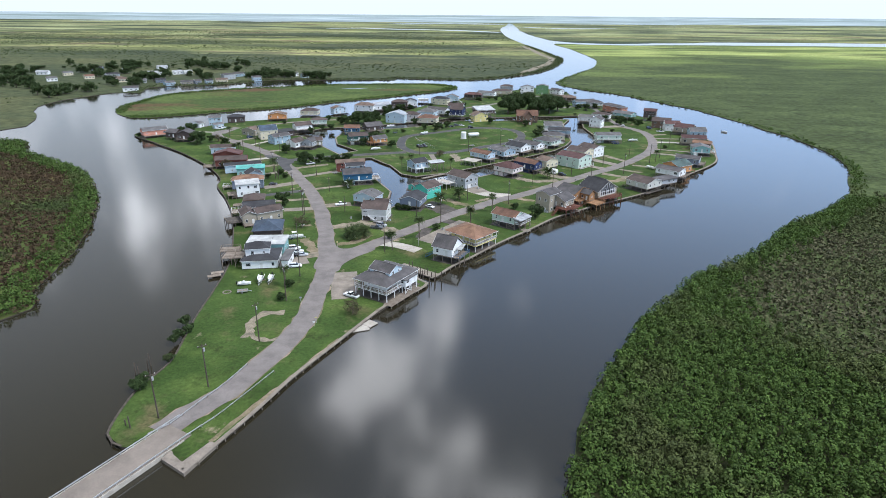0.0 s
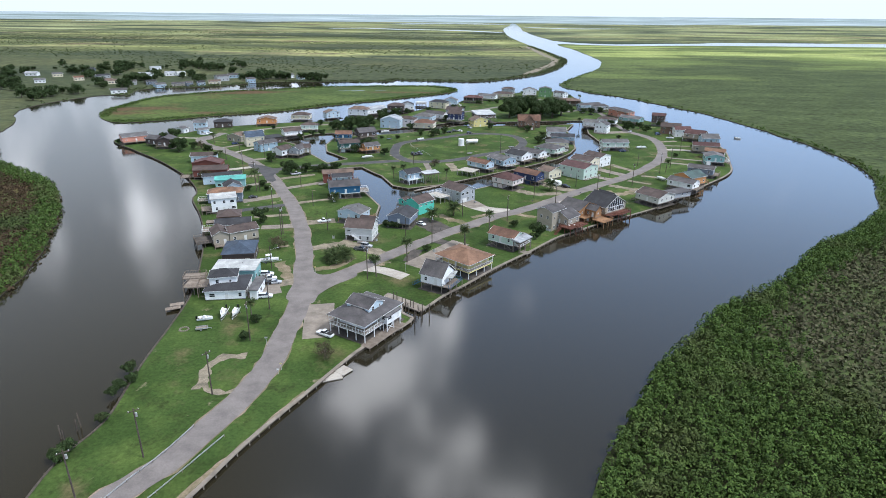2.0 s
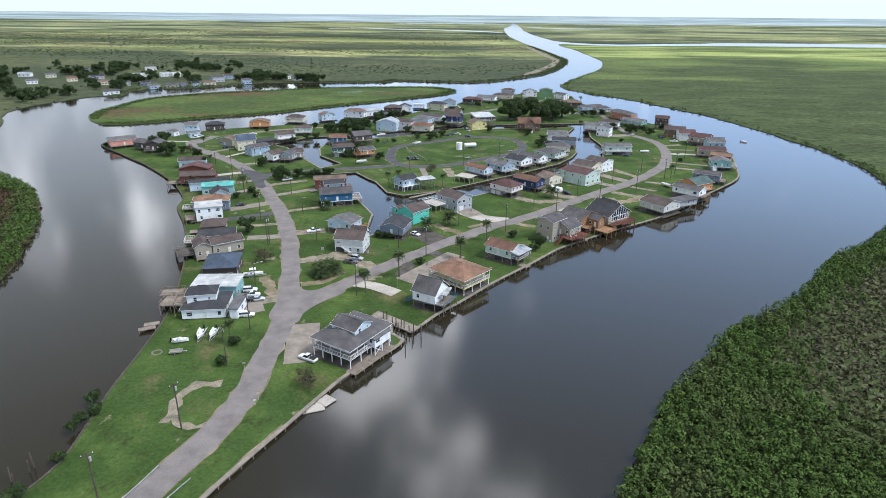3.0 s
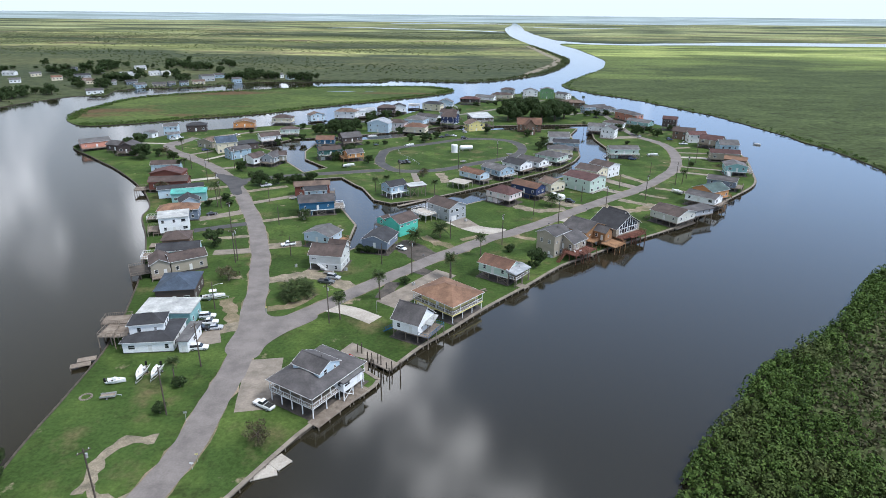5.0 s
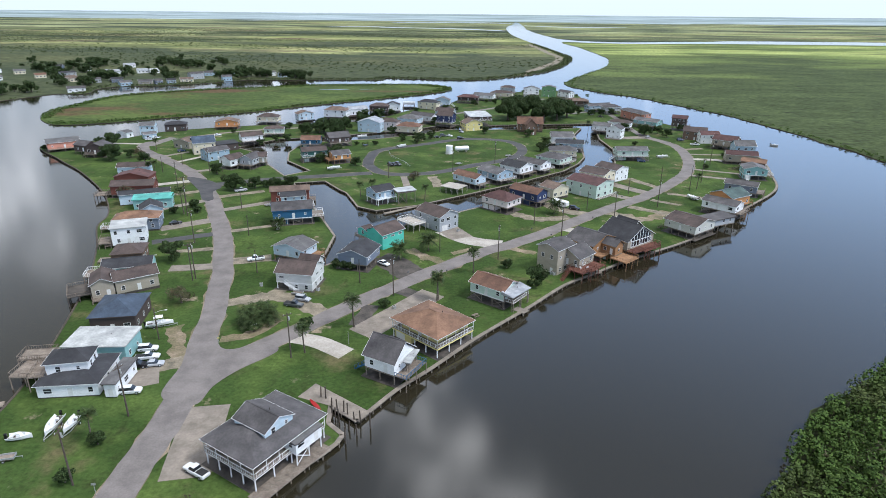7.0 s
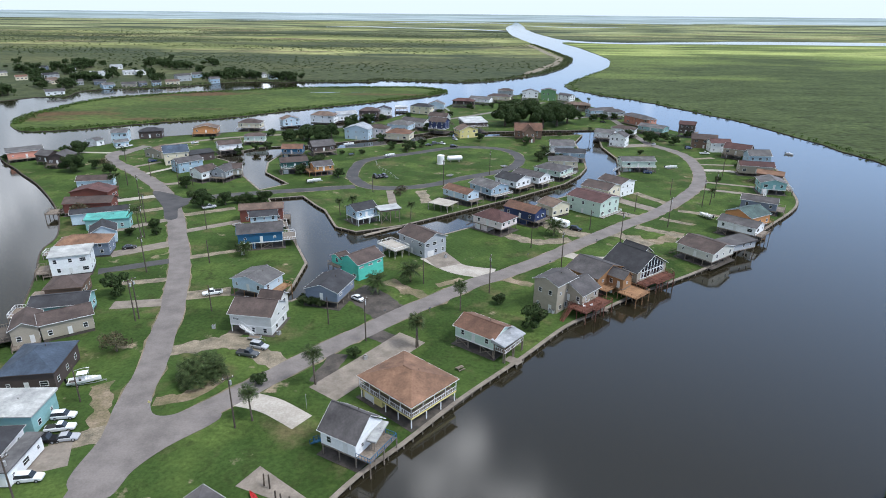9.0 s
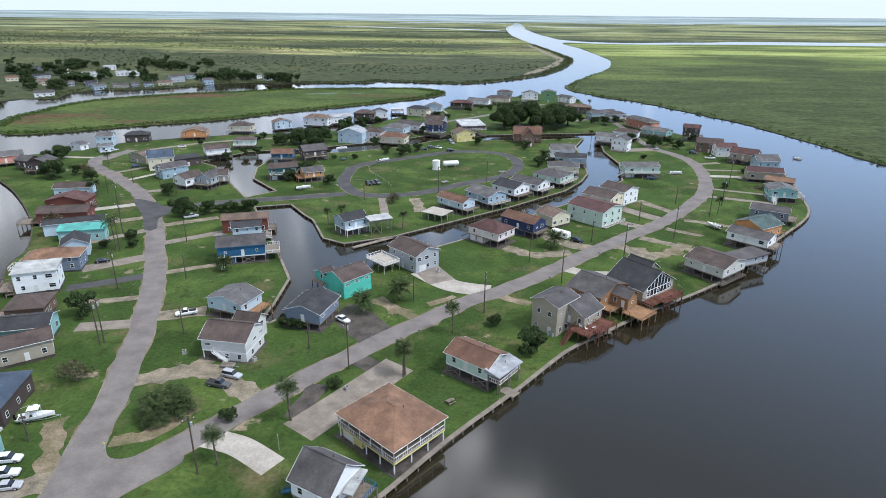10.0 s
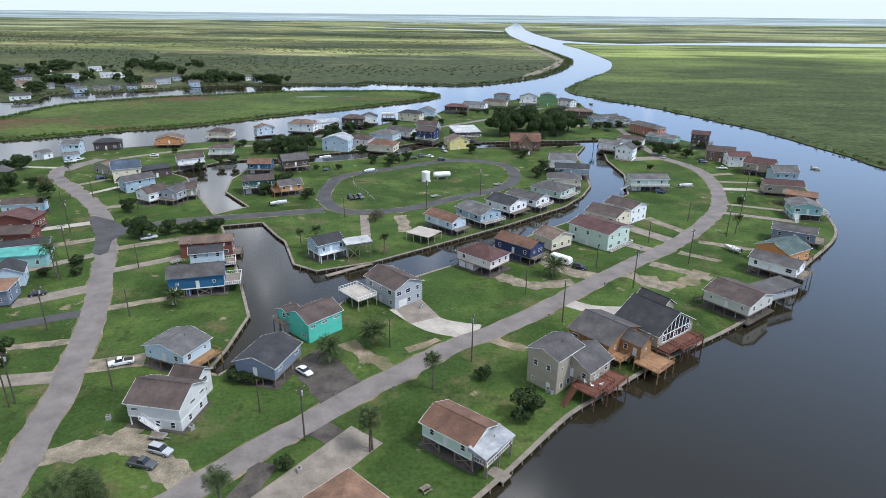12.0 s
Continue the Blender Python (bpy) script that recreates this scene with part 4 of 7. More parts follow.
house("low dark brown house with dark roof", -173.3, 509.9, 14.5, 9.0, 16, "dark_brown", "dark", "hip", 4.6, 0.6)
h = house("bright blue house with grey roof", -186.3, 497.0, 10.0, 9.0, 12, "light_blue", "grey", "gable", 6.0, 0.0, 1.8)
house("", -179.0, 482.1, 8.4, 5.0, 44, "light_blue", "grey", "gable", 3.0, 0.0, 1.2, wing_of=h)
house("small white shed with grey roof", -196.6, 485.8, 9.4, 6.0, -23, "white", "grey", "gabley", 3.2, 0.0, 1.2)
h = house("cream two-storey house with slate grey roof", -129.3, 444.3, 13.0, 12.0, 28, "cream", "blue", "gable", 6.4, 0.0, 3.0)
house("", -144.9, 457.4, 13.3, 9.0, -23, "tan", "tan", "gabley", 4.0, 0.0, 1.8, wing_of=h)
house("mint cottage with brown roof on posts", -101.7, 495.9, 13.3, 8.0, 10, "mint", "brown", "hip", 5.0, 2.2, deck="f", rail="trim")
house("white stilted house with brown roof and white deck", -109.5, 470.5, 13.7, 10.0, 31, "white", "brown", "gable", 5.2, 2.6, 2.0, deck="f", reach=2.5, rail="trim")
house("low dark maroon building by the canal", -119.2, 451.6, 14.1, 9.0, 37, "dark_brown", "dark", "flat", 4.0, 0.0, 0.5)
house("grey house with grey roof and white carport", -116.6, 428.1, 13.9, 9.0, 48, "blue_grey", "mid", "gable", 5.0, 0.0, 1.8)
house("white house with brown-grey gable roof by the canal", -100.6, 409.4, 9.5, 11.0, -30, "white", "brown", "gabley", 5.0, 1.8, 2.0)
h = house("brown-grey house with stepped gables and porch", -90.8, 411.4, 8.4, 12.0, -15, "grey", "mid", "gabley", 5.0, 2.2, 2.2, deck="f", reach=2.5, wood="timber")
house("", -88.2, 415.5, 9.1, 10.0, 14, "tan", "brown", "gable", 5.0, 2.2, 1.8, wing_of=h)

# ---- houses round the oval and along the canal ----
house("bright blue cottage with red-brown roof", -69.7, 461.9, 12.3, 9.0, 3, "blue", "rust", "gable", 5.0, 2.4, 2.0)
house("dark brown house with grey gable roof and porch", -55.1, 469.4, 14.0, 11.0, 29, "dark_brown", "mid", "gable", 5.4, 2.4, 2.6, deck="f", reach=2.0)
house("dark green house with brown roof over the canal", -61.1, 427.5, 14.2, 9.0, 22, "dark_green", "brown", "gable", 5.8, 3.0, 1.8, deck="f", reach=1.6, rail="trim")
house("yellow timber house with grey roof on posts", -45.9, 424.1, 10.6, 9.0, 29, "orange", "mid", "gable", 4.8, 2.4, 1.8, deck="l", wood="cedar", rail="cedar")
house("big pale blue house with grey metal roof and garages", -39.8, 517.5, 17.0, 13.0, -13, "light_blue", "pale", "gabley", 6.6, 0.0, 2.6)
house("mauve-grey house with brown hip roof", -27.9, 521.4, 15.2, 10.0, -16, "pink_white", "brown", "hip", 6.0, 0.0, 2.2)
house("pale blue stilted house with grey roof", -14.4, 537.7, 16.5, 12.0, -22, "light_blue", "grey", "hip", 6.0, 2.6, 2.4)
house("white bungalow with brown hip roof", -13.4, 514.4, 16.9, 11.0, -13, "cream", "rust", "hip", 4.4, 0.6, 2.4)
house("white house with dark grey gable roof", -5.2, 552.3, 20.1, 9.0, -32, "white", "mid", "gable", 5.5, 2.4, 2.0)
house("navy blue house with brown roof on tall posts", 11.8, 539.7, 12.6, 9.0, -22, "navy", "brown", "gable", 7.6, 3.0, 2.4, deck="f", reach=1.8, rail="trim")
house("grey-brown house behind the canal", 11.2, 569.1, 15.1, 9.0, -21, "grey", "brown", "gable", 6.2, 2.4, 2.4)
house("open barn with white metal roof", 35.0, 545.3, 16.9, 16.0, 16, "dark_brown", "white", "flat", 7.0, 4.6, 1.6, slab_under=True)
house("yellow cottage with brown gable roof", 29.8, 525.5, 13.8, 10.0, 25, "yellow", "tan", "gabley", 5.2, 0.0, 2.6)
h = house("brown chalet with steep orange-brown roofs", 70.7, 524.1, 18.3, 11.0, -2, "brown", "rust", "gable", 5.5, 1.0, 4.2)
house("", 69.9, 511.9, 7.8, 8.0, 4, "brown", "rust", "gabley", 6.2, 0.0, 4.4, wing_of=h)
house("house with wide pale grey shingle roof", 84.8, 475.6, 14.1, 12.0, -2, "white", "grey", "gable", 6.0, 2.4, 2.6)
house("dark-roofed blue-grey house by the canal", 87.3, 460.9, 17.0, 10.0, -8, "blue_grey", "dark", "gable", 5.0, 2.4, 1.6)
house("cream house with brown-grey hip roof", 80.0, 441.2, 16.0, 10.0, -8, "cream", "mid", "hip", 5.0, 2.2, 1.9)
house("pale green house with grey hip roof", 72.2, 423.6, 15.9, 14.2, -39, "mint", "mid", "hip", 5.0, 2.5, 1.8, deck="r", reach=2.4, rail="trim")
house("white house with brown-grey roof and porch", 59.2, 409.6, 16.4, 10.5, -42, "white", "mid", "gable", 5.0, 2.5, 1.6, deck="r", reach=2.4, rail="trim")
house("white house with black gable roof and carport", 49.4, 400.5, 13.6, 11.9, -44, "white", "dark", "gable", 5.4, 2.4, 2.0, deck="r", reach=2.4)
house("blue-green house with grey roof and pale deck", 37.6, 389.1, 15.1, 11.6, -50, "blue_grey", "grey", "gable", 5.2, 2.4, 1.8, deck="r", reach=2.8, rail="trim")
house("pale blue house with brown roof beside the canal", 24.6, 379.6, 15.4, 8.4, -44, "light_blue", "rust", "gable", 5.0, 2.3, 1.6, deck="r", reach=2.6, wood="concrete_worn")
h = house("blue stilted house with dark roof over the canal", -15.3, 351.4, 10.5, 9.0, 39, "blue_grey", "dark", "gable", 5.6, 2.6, 1.8, deck="f", reach=1.5, rail="trim", wood="trim")
house("", -4.6, 350.7, 9.1, 6.0, 26, "brown", "white", "flat", 5.6, 5.2, 0.2, wing_of=h)
h = house("grey house with brown-grey gable roof and garage", 10.4, 320.4, 14.4, 10.9, -46, "grey", "brown", "gable", 5.7, 0.0, 2.2)
garage_door(h, pose(6.76, -2.2, 0.05, 0, 0, 90))
h = house("turquoise house with brown gable roof by the canal", -8.0, 299.7, 11.2, 9.7, 48, "turquoise", "brown", "gable", 5.4, 0.0, 2.2, few=True)
house("", -15.0, 301.5, 4.4, 6.0, 48, "turquoise", "brown", "gable", 4.9, 2.5, 1.2, wing_of=h, deck="l", reach=1.6)
house("slate blue house with dark gable roof", -14.5, 280.5, 10.8, 12.1, -16, "slate", "dark", "gabley", 5.0, 2.2, 2.0, plain=True, few=True)
h = house("pale blue house with grey roof and canal deck", -36.7, 284.0, 12.3, 9.5, -22, "light_blue", "grey", "gabley", 5.2, 2.4, 1.8, deck="r", reach=3.0, wood="cedar", rail="cedar")
h = house("white two-storey house with brown-grey roof", -30.5, 264.1, 12.2, 10.4, -9, "off_white", "brown", "gable", 5.3, 2.5, 2.6, few=True, plain=True, rail="trim", wood="trim")
part("lower_room", Solid().box(-1.6, -4.72, 0.0, 5.62, 4.72, 2.14), wall_paint("off_white"), h)
for x, y, turn in ((0.6, -4.72, 0), (3.8, -4.72, 0), (5.62, -1.6, 90), (5.62, 2.4, 90)):
    wd = shared("window", WINDOWS[(1.1, 1.4)][0], h, pose(x, y, 1.25, 0, 0, turn))
    shared("pane", WINDOWS[(1.1, 1.4)][1], wd, pose(0, 0, 0))
stairs(h, -2.6, -5.3, 1.0, 0.0, 2.5, M["trim"], 1.0)
house("", -28.5, 271.2, 7.0, 6.0, -12, "off_white", "brown", "gable", 5.0, 0.0, 1.8, wing_of=h)
h = house("deep blue house with grey roof and white canal deck", -47.2, 322.5, 15.9, 9.0, 16, "blue", "mid", "gable", 6.0, 2.7, 2.4, rail="trim", wood="concrete_worn", deck="r", reach=4.5, steps="f")
house("", -48.3, 320.0, 4.3, 4.0, 24, "blue", "mid", "gable", 5.4, 2.7, 0.9, wing_of=h)
house("sky blue house with dark roof and white deck", -51.2, 340.3, 10.7, 7.0, 18, "light_blue", "dark", "gable", 5.8, 1.0, 1.4, deck="r", reach=3.5, rail="trim")
house("red-brown house with tan roof", -55.2, 351.2, 17.2, 7.0, 13, "red_brown", "tan", "gable", 5.0, 0.0, 1.6, deck="r", reach=2.5)
house("white house with brown hip roof on posts", 37.3, 343.0, 14.4, 10.8, -41, "pink_white", "red", "hip", 5.3, 2.7, 2.6, under=0.5, steps="l", plain=True)
house("navy house with rust-brown roof", 49.9, 352.8, 15.6, 8.7, -42, "navy", "rust", "gable", 5.6, 2.4, 1.8, deck="r", reach=1.8, under=0.7)
house("tan house with tan gable roof", 62.7, 362.1, 9.6, 10.7, -53, "cream", "tan", "gable", 5.0, 1.0, 1.8)
house("long mint two-storey house with maroon roof", 80.4, 369.0, 17.4, 14.8, -46, "mint", "red", "gable", 6.2, 0.0, 1.6, deck="r", reach=1.8, rail="trim")
house("cream house with brown-grey gable roof", 87.6, 386.1, 13.9, 12.9, -41, "cream", "brown", "gable", 6.0, 0.0, 1.8, deck="r", reach=1.6)
house("white house with brown roof beside the canal", 97.1, 396.2, 13.3, 11.7, -49, "white", "brown", "gable", 6.0, 0.0, 1.6)
house("mint stilted house with grey roof", 118.6, 439.9, 18.5, 9.0, 3, "mint", "grey", "gable", 5.6, 2.6, 1.6, under=0.3, steps="l")
house("white house with grey roof by the turning", 120.4, 518.2, 12.5, 10.0, -27, "white", "grey", "gable", 5.6, 2.4, 1.8, deck="f", reach=2.0)
h = house("white tall house with grey gable roof", 125.5, 502.3, 10.4, 10.0, -31, "white", "mid", "gabley", 6.4, 0.0, 2.4, deck="f", reach=3.0)
house("white house with dark brown hip roof", 136.8, 533.8, 16.2, 9.0, -28, "white", "brown", "hip", 5.4, 2.2, 1.6)

# ---- houses along the west shore ----
h = house("white two-level house with dark hip roofs and decks", -67.7, 209.8, 13.6, 12.8, 7, "white", "dark", "hip", 3.3, 0.3, 1.8)
house("", -69.0, 210.2, 9.5, 6.9, 12, "white", "dark", "hip", 6.6, 3.6, 1.7, wing_of=h, deck="l", reach=4.0)
house("", -57.9, 208.9, 3.3, 10.9, 2, "white", "grey", "flat", 3.6, 0.3, 0.1, wing_of=h)
house("long flat building with white roof", -68.9, 222.3, 15.2, 9.5, 3, "teal", "white", "flat", 4.3, 0.0, 0.3)
house("dark house with blue-grey hip roof", -72.9, 238.8, 12.1, 14.1, 10, "dark_brown", "blue", "hip", 4.6, 0.4, 2.6)
h = house("long tan house with brown gable roof", -79.1, 259.4, 12.5, 8.0, 35, "tan", "brown", "gable", 4.8, 0.8, 1.8)
house("", -86.7, 255.4, 6.8, 10.0, 27, "tan", "brown", "gabley", 4.8, 0.8, 1.8, wing_of=h, deck="f", reach=2.5)
house("teal house with dark roof", -85.2, 268.2, 14.8, 9.0, 16, "teal", "dark", "gable", 4.6, 0.8, 1.6)
house("low house with brown hip roof", -91.1, 280.4, 10.2, 10.0, 14, "brown", "brown", "hip", 4.2, 0.6, 2.0)
house("tall plain white house with white roof", -99.2, 296.8, 11.9, 9.0, 21, "white", "white", "flat", 7.0, 1.0, 0.4, deck="l", reach=2.5)
house("dark house with orange-brown hip roof", -103.7, 312.1, 16.7, 9.0, 14, "slate", "terracotta", "hip", 5.0, 0.6, 2.0)
house("pale house with dark grey gable roof", -104.4, 324.6, 9.0, 9.0, 27, "light_blue", "dark", "gabley", 4.6, 0.5, 2.4)
house("long building with turquoise metal roof", -110.4, 339.2, 16.0, 6.0, 15, "teal", "turquoise", "flat", 4.0, 0.0, 0.9)
house("long dark building with brown roof", -117.0, 345.8, 20.9, 6.0, 23, "light_blue", "dark", "gable", 4.5, 0.3, 1.2)
house("maroon house with brown roof", -126.9, 356.7, 18.7, 9.0, 11, "red_brown", "brown", "gable", 5.0, 1.4, 1.8, deck="l", reach=2.0)
house("dark red house with brown gable roof", -134.3, 372.5, 16.6, 10.0, 3, "red_brown", "red", "gabley", 5.0, 1.2, 2.0)
house("pale blue house with dark brown roof", -144.0, 391.8, 15.5, 8.0, 12, "light_blue", "brown", "gable", 4.6, 1.0, 1.6)
h = house("dark wooden house with brown gables", -184.5, 433.0, 11.0, 11.0, 3, "dark_brown", "mid", "gabley", 5.6, 2.0, 2.2)
house("", -194.8, 437.7, 9.5, 9.0, -16, "dark_brown", "mid", "gable", 5.2, 2.0, 2.0, wing_of=h)
house("low pinkish house with grey roof on the point", -213.9, 447.2, 17.6, 10.0, 38, "coral", "grey", "gable", 5.0, 1.6, 1.8, deck="f", reach=2.5)

# ---- far village across the river ----
def far_house(x, y, w, d, rot, wall, roof, eave=3.2):
    ob = thing("house", x, y, rot, "small %s house with %s roof across the river" % (wall.replace("_", " "), roof), "house", "houses of the far village")
    X, Y, o = w / 2, d / 2, 0.4
    kind = "gable" if w > d * 0.8 else "gabley"
    part("wall", body_solid(-X + o, -Y + o, X - o, Y - o, -0.4, eave, kind, 2.0, o, o), wall_paint(wall), ob)
    roof_parts(ob, -X, -Y, X, Y, eave, kind, 2.0, roof)
    for i in range(3):
        wd = shared("window", WINDOWS[(1.8, 1.3)][0], ob, pose(-X + o + (w - 2 * o) * (i + 0.5) / 3, -Y + o, 1.6))
        shared("pane", WINDOWS[(1.8, 1.3)][1], wd, pose(0, 0, 0))


far_house(-356.2, 705.9, 16.7, 9.0, 31, "white", "mid")
far_house(-451.9, 852.1, 17.4, 10.0, 49, "grey", "dark")
far_house(-406.8, 879.9, 24.0, 10.0, 22, "white", "pale")
far_house(-380.9, 895.3, 13.6, 10.0, 35, "white", "pale")
far_house(-366.6, 896.3, 11.7, 9.0, 41, "white", "white")
far_house(-434.6, 969.1, 15.0, 10.0, 39, "white", "pale")
far_house(-288.2, 835.2, 16.9, 10.0, 47, "grey", "mid", 5.5)
far_house(-285.5, 873.8, 15.0, 9.0, 31, "blue_grey", "mid")
far_house(-244.7, 815.2, 11.3, 8.0, 33, "blue_grey", "mid", 4.5)
far_house(-259.3, 894.9, 11.3, 8.0, 41, "light_blue", "grey")
far_house(-211.2, 881.1, 10.4, 8.0, 43, "white", "grey")
far_house(-193.2, 864.9, 10.1, 8.0, 41, "light_blue", "grey")
far_house(-335.1, 760.1, 12.6, 9.0, 50, "blue_grey", "grey")
far_house(-317.5, 769.7, 14.7, 9.0, 24, "tan", "mid")
far_house(-308.0, 778.9, 8.2, 8.0, 41, "slate", "mid")
far_house(-296.0, 785.0, 9.3, 8.0, 36, "blue_grey", "dark")
far_house(-283.6, 796.8, 14.7, 9.0, 25, "cream", "tan")
far_house(-408.9, 793.9, 10.6, 9.0, 34, "cream", "tan")
far_house(-380.4, 786.3, 9.3, 8.0, 37, "grey", "mid")
far_house(-358.3, 788.8, 12.3, 8.0, 29, "slate", "dark")
far_house(-465.8, 918.0, 9.2, 8.0, 58, "white", "white")
far_house(-560.7, 876.5, 16.4, 9.0, 5, "white", "pale")
far_house(-500.2, 796.4, 12.4, 9.0, 37, "white", "grey")
far_house(-520.6, 866.7, 12.5, 8.0, 44, "cream", "grey")
far_house(-469.0, 826.4, 12.1, 9.0, 41, "cream", "rust")
far_house(-518.9, 940.8, 16.1, 9.0, 5, "slate", "dark")
far_house(-419.8, 802.7, 11.9, 9.0, 39, "tan", "tan")


# ---- ground details ----
def drive(points, width, m, z=0.03, label="concrete driveway", edge=0.35):
    a, c = Vector(points[0]) - Vector(points[1]), Vector(points[-1]) - Vector(points[-2])
    points = [tuple(Vector(points[0]) + a.normalized() * 2.6), *points[1:-1], tuple(Vector(points[-1]) + c.normalized() * 1.6)]
    poured = m in ("concrete", "concrete_worn") and edge < 0.5
    return tagged(ribbon("driveway", points, width, z, M[m], 1.2, 0.06 if poured else edge + 0.25), label, "driveway", kind="structure")


PALE, OLD = "pale concrete driveway between lawns", "worn gravel and earth driveway"
drive([(31.7, 300.9), (22.8, 303.7), (13.9, 313.2)], 8.0, "concrete", 0.03, PALE)
drive([(18.8, 308.3), (14.4, 316.7)], 9.0, "concrete_worn", 0.034, "grey concrete apron before a garage")
drive([(-128.1, 371.3), (-112, 380.4)], 4.5, "concrete", 0.03, PALE)
drive([(-109.5, 358), (-101.2, 362.9)], 4.0, "gravel", 0.03, OLD)
drive([(-107.8, 334.4), (-93.1, 348.2)], 4.0, "concrete_worn", 0.03, PALE)
drive([(-93.6, 313.1), (-80.8, 322.1)], 6.0, "concrete_worn", 0.03, PALE)
drive([(-89.9, 298.5), (-73.9, 306.6)], 4.5, "new_asphalt", 0.03, "old asphalt driveway")
drive([(-80.4, 288.9), (-67.6, 292)], 3.0, "gravel", 0.03, OLD)
drive([(-73.1, 274.6), (-62.3, 276.5)], 5.0, "concrete_worn", 0.03, PALE)
drive([(-57.7, 280.8), (-46.8, 284)], 6.0, "gravel", 0.03, OLD)
drive([(-67.4, 310.5), (-55.8, 316.2)], 3.0, "gravel", 0.03, OLD)
drive([(-80.6, 335.4), (-63.4, 347.8)], 4.0, "concrete_worn", 0.03, PALE)
drive([(-88.8, 354.5), (-72.3, 364)], 4.0, "gravel", 0.03, OLD)
drive([(-47.4, 250.6), (-37.5, 254.8), (-29.9, 252.6), (-23.4, 247.5), (-20.5, 245.5)], 5.4, "gravel", 0.03, OLD, 1.5)
drive([(-38, 254.7), (-35.1, 259.9)], 4.0, "gravel", 0.033, OLD, 1.0)
drive([(2.6, 273.5), (-4.3, 282.4), (-7.4, 284.7)], 11.0, "slab_old_and_shade", 0.03, OLD, 1.0)
drive([(12.8, 282.9), (5.4, 288.9), (2, 292.8)], 4.0, "verge", 0.03, OLD, 1.0)
drive([(9.1, 256.6), (1.1, 245.5), (-6.8, 234.7)], 8.5, "concrete_worn", 0.03, "long concrete driveway and parking slab", -0.2)
drive([(1.9, 259.5), (8.2, 255.3)], 5.0, "slab_old_and_shade", 0.026, OLD, 0.8)
drive([(-7.5, 247.6), (-8.7, 239.4)], 5.0, "slab_old_and_shade", 0.026, OLD, 0.8)
drive([(-24.6, 231.1), (-18.1, 229.1), (-11.1, 224.4)], 5.5, "concrete", 0.03, PALE)
drive([(-35.3, 199.2), (-33.5, 187.7), (-32.4, 181.7)], 9.0, "concrete_worn", 0.03, "concrete parking slab beside the street", -0.15)
drive([(-59.3, 209.9), (-53, 212.6)], 7.5, "concrete_worn", 0.03, PALE)
drive([(-54.7, 216.4), (-48.8, 219.3)], 5.0, "gravel", 0.028, OLD, 1.2)
drive([(71.8, 336.5), (65.4, 340.7), (57.6, 349.9)], 6.5, "gravel", 0.03, OLD)
drive([(62.1, 331.9), (51.4, 329.5), (43.2, 335.5)], 5.0, "gravel", 0.026, OLD, 1.5)
drive([(98.3, 359.2), (91.8, 364.4), (86.1, 369.9)], 5.0, "concrete_worn", 0.03, PALE)
drive([(109.1, 367.9), (101.5, 376.5), (95.2, 384.5)], 6.0, "concrete_worn", 0.03, PALE)
drive([(117.6, 377.1), (111.1, 386.5), (107, 394.6)], 4.0, "gravel", 0.03, OLD)
drive([(73.5, 313.6), (66.4, 314.2), (60.4, 318.2)], 5.0, "concrete", 0.03, PALE)
drive([(155.5, 440.8), (168.3, 439.5), (174, 432.2)], 4.5, "concrete", 0.03, PALE)
drive([(159.3, 467.3), (170.6, 470.2)], 3.5, "gravel", 0.03, OLD)
drive([(156.9, 454), (178.6, 453)], 2.5, "concrete_worn", 0.03, PALE)
drive([(147.9, 416.3), (169.2, 407.6)], 2.6, "concrete_worn", 0.03, PALE)
drive([(142, 403.4), (163.4, 394.2)], 3.5, "concrete_worn", 0.03, PALE)
drive([(119.5, 368.3), (133, 362.1)], 3.0, "gravel", 0.03, OLD, 0.8)
drive([(108.3, 356.9), (115.1, 352.1)], 3.0, "gravel", 0.03, OLD, 0.8)
drive([(95.3, 346.5), (100.5, 343), (107.3, 337)], 4.0, "gravel", 0.03, OLD, 1.0)
drive([(84.3, 337), (92.3, 328.9)], 6.0, "gravel", 0.03, OLD, 1.6)
drive([(129.5, 501.1), (145, 504.8)], 8.0, "concrete_worn", 0.03, PALE)
drive([(-7.9, 391.7), (-4.2, 369.1)], 3.5, "concrete_worn", 0.03, OLD)
drive([(6.4, 392.3), (9.7, 377.1)], 5.0, "gravel", 0.03, "sandy earth patch beside the street", 1.5)
drive([(-149.4, 430.7), (-139, 443.3)], 3.0, "concrete_worn", 0.03, PALE)
drive([(-135.4, 417.6), (-126.3, 431.9)], 3.0, "concrete", 0.03, PALE)
drive([(-116.8, 399.5), (-111.1, 402.1)], 4.0, "concrete_worn", 0.03, PALE)
drive([(-191.8, 465.3), (-170.5, 464)], 3.0, "concrete", 0.03, PALE)
drive([(-169.1, 461.7), (-167.4, 474), (-164.9, 483.3)], 7.0, "asphalt", 0.04, "grey street end")
drive([(-153.4, 488), (-127.9, 509.7), (-92.7, 524.5)], 4.0, "concrete_worn", 0.03, PALE)
drive([(19, 594.9), (52.9, 628.4), (82.3, 663.3), (104.3, 689.4)], 4.5, "asphalt", 0.03, "grey lane between houses")
drive([(89.7, 688.2), (74, 674.5)], 12.0, "concrete", 0.034, PALE)
drive([(112.5, 601.3), (143.1, 610.3), (145, 532.2), (145.9, 507.7)], 4.5, "asphalt", 0.03, "grey lane between houses")
drive([(-57, 156.8), (-57.9, 163.7), (-55.5, 169.3), (-51.3, 170.1)], 2.6, "gravel", 0.034, "bare sandy track in the grass", 1.8)
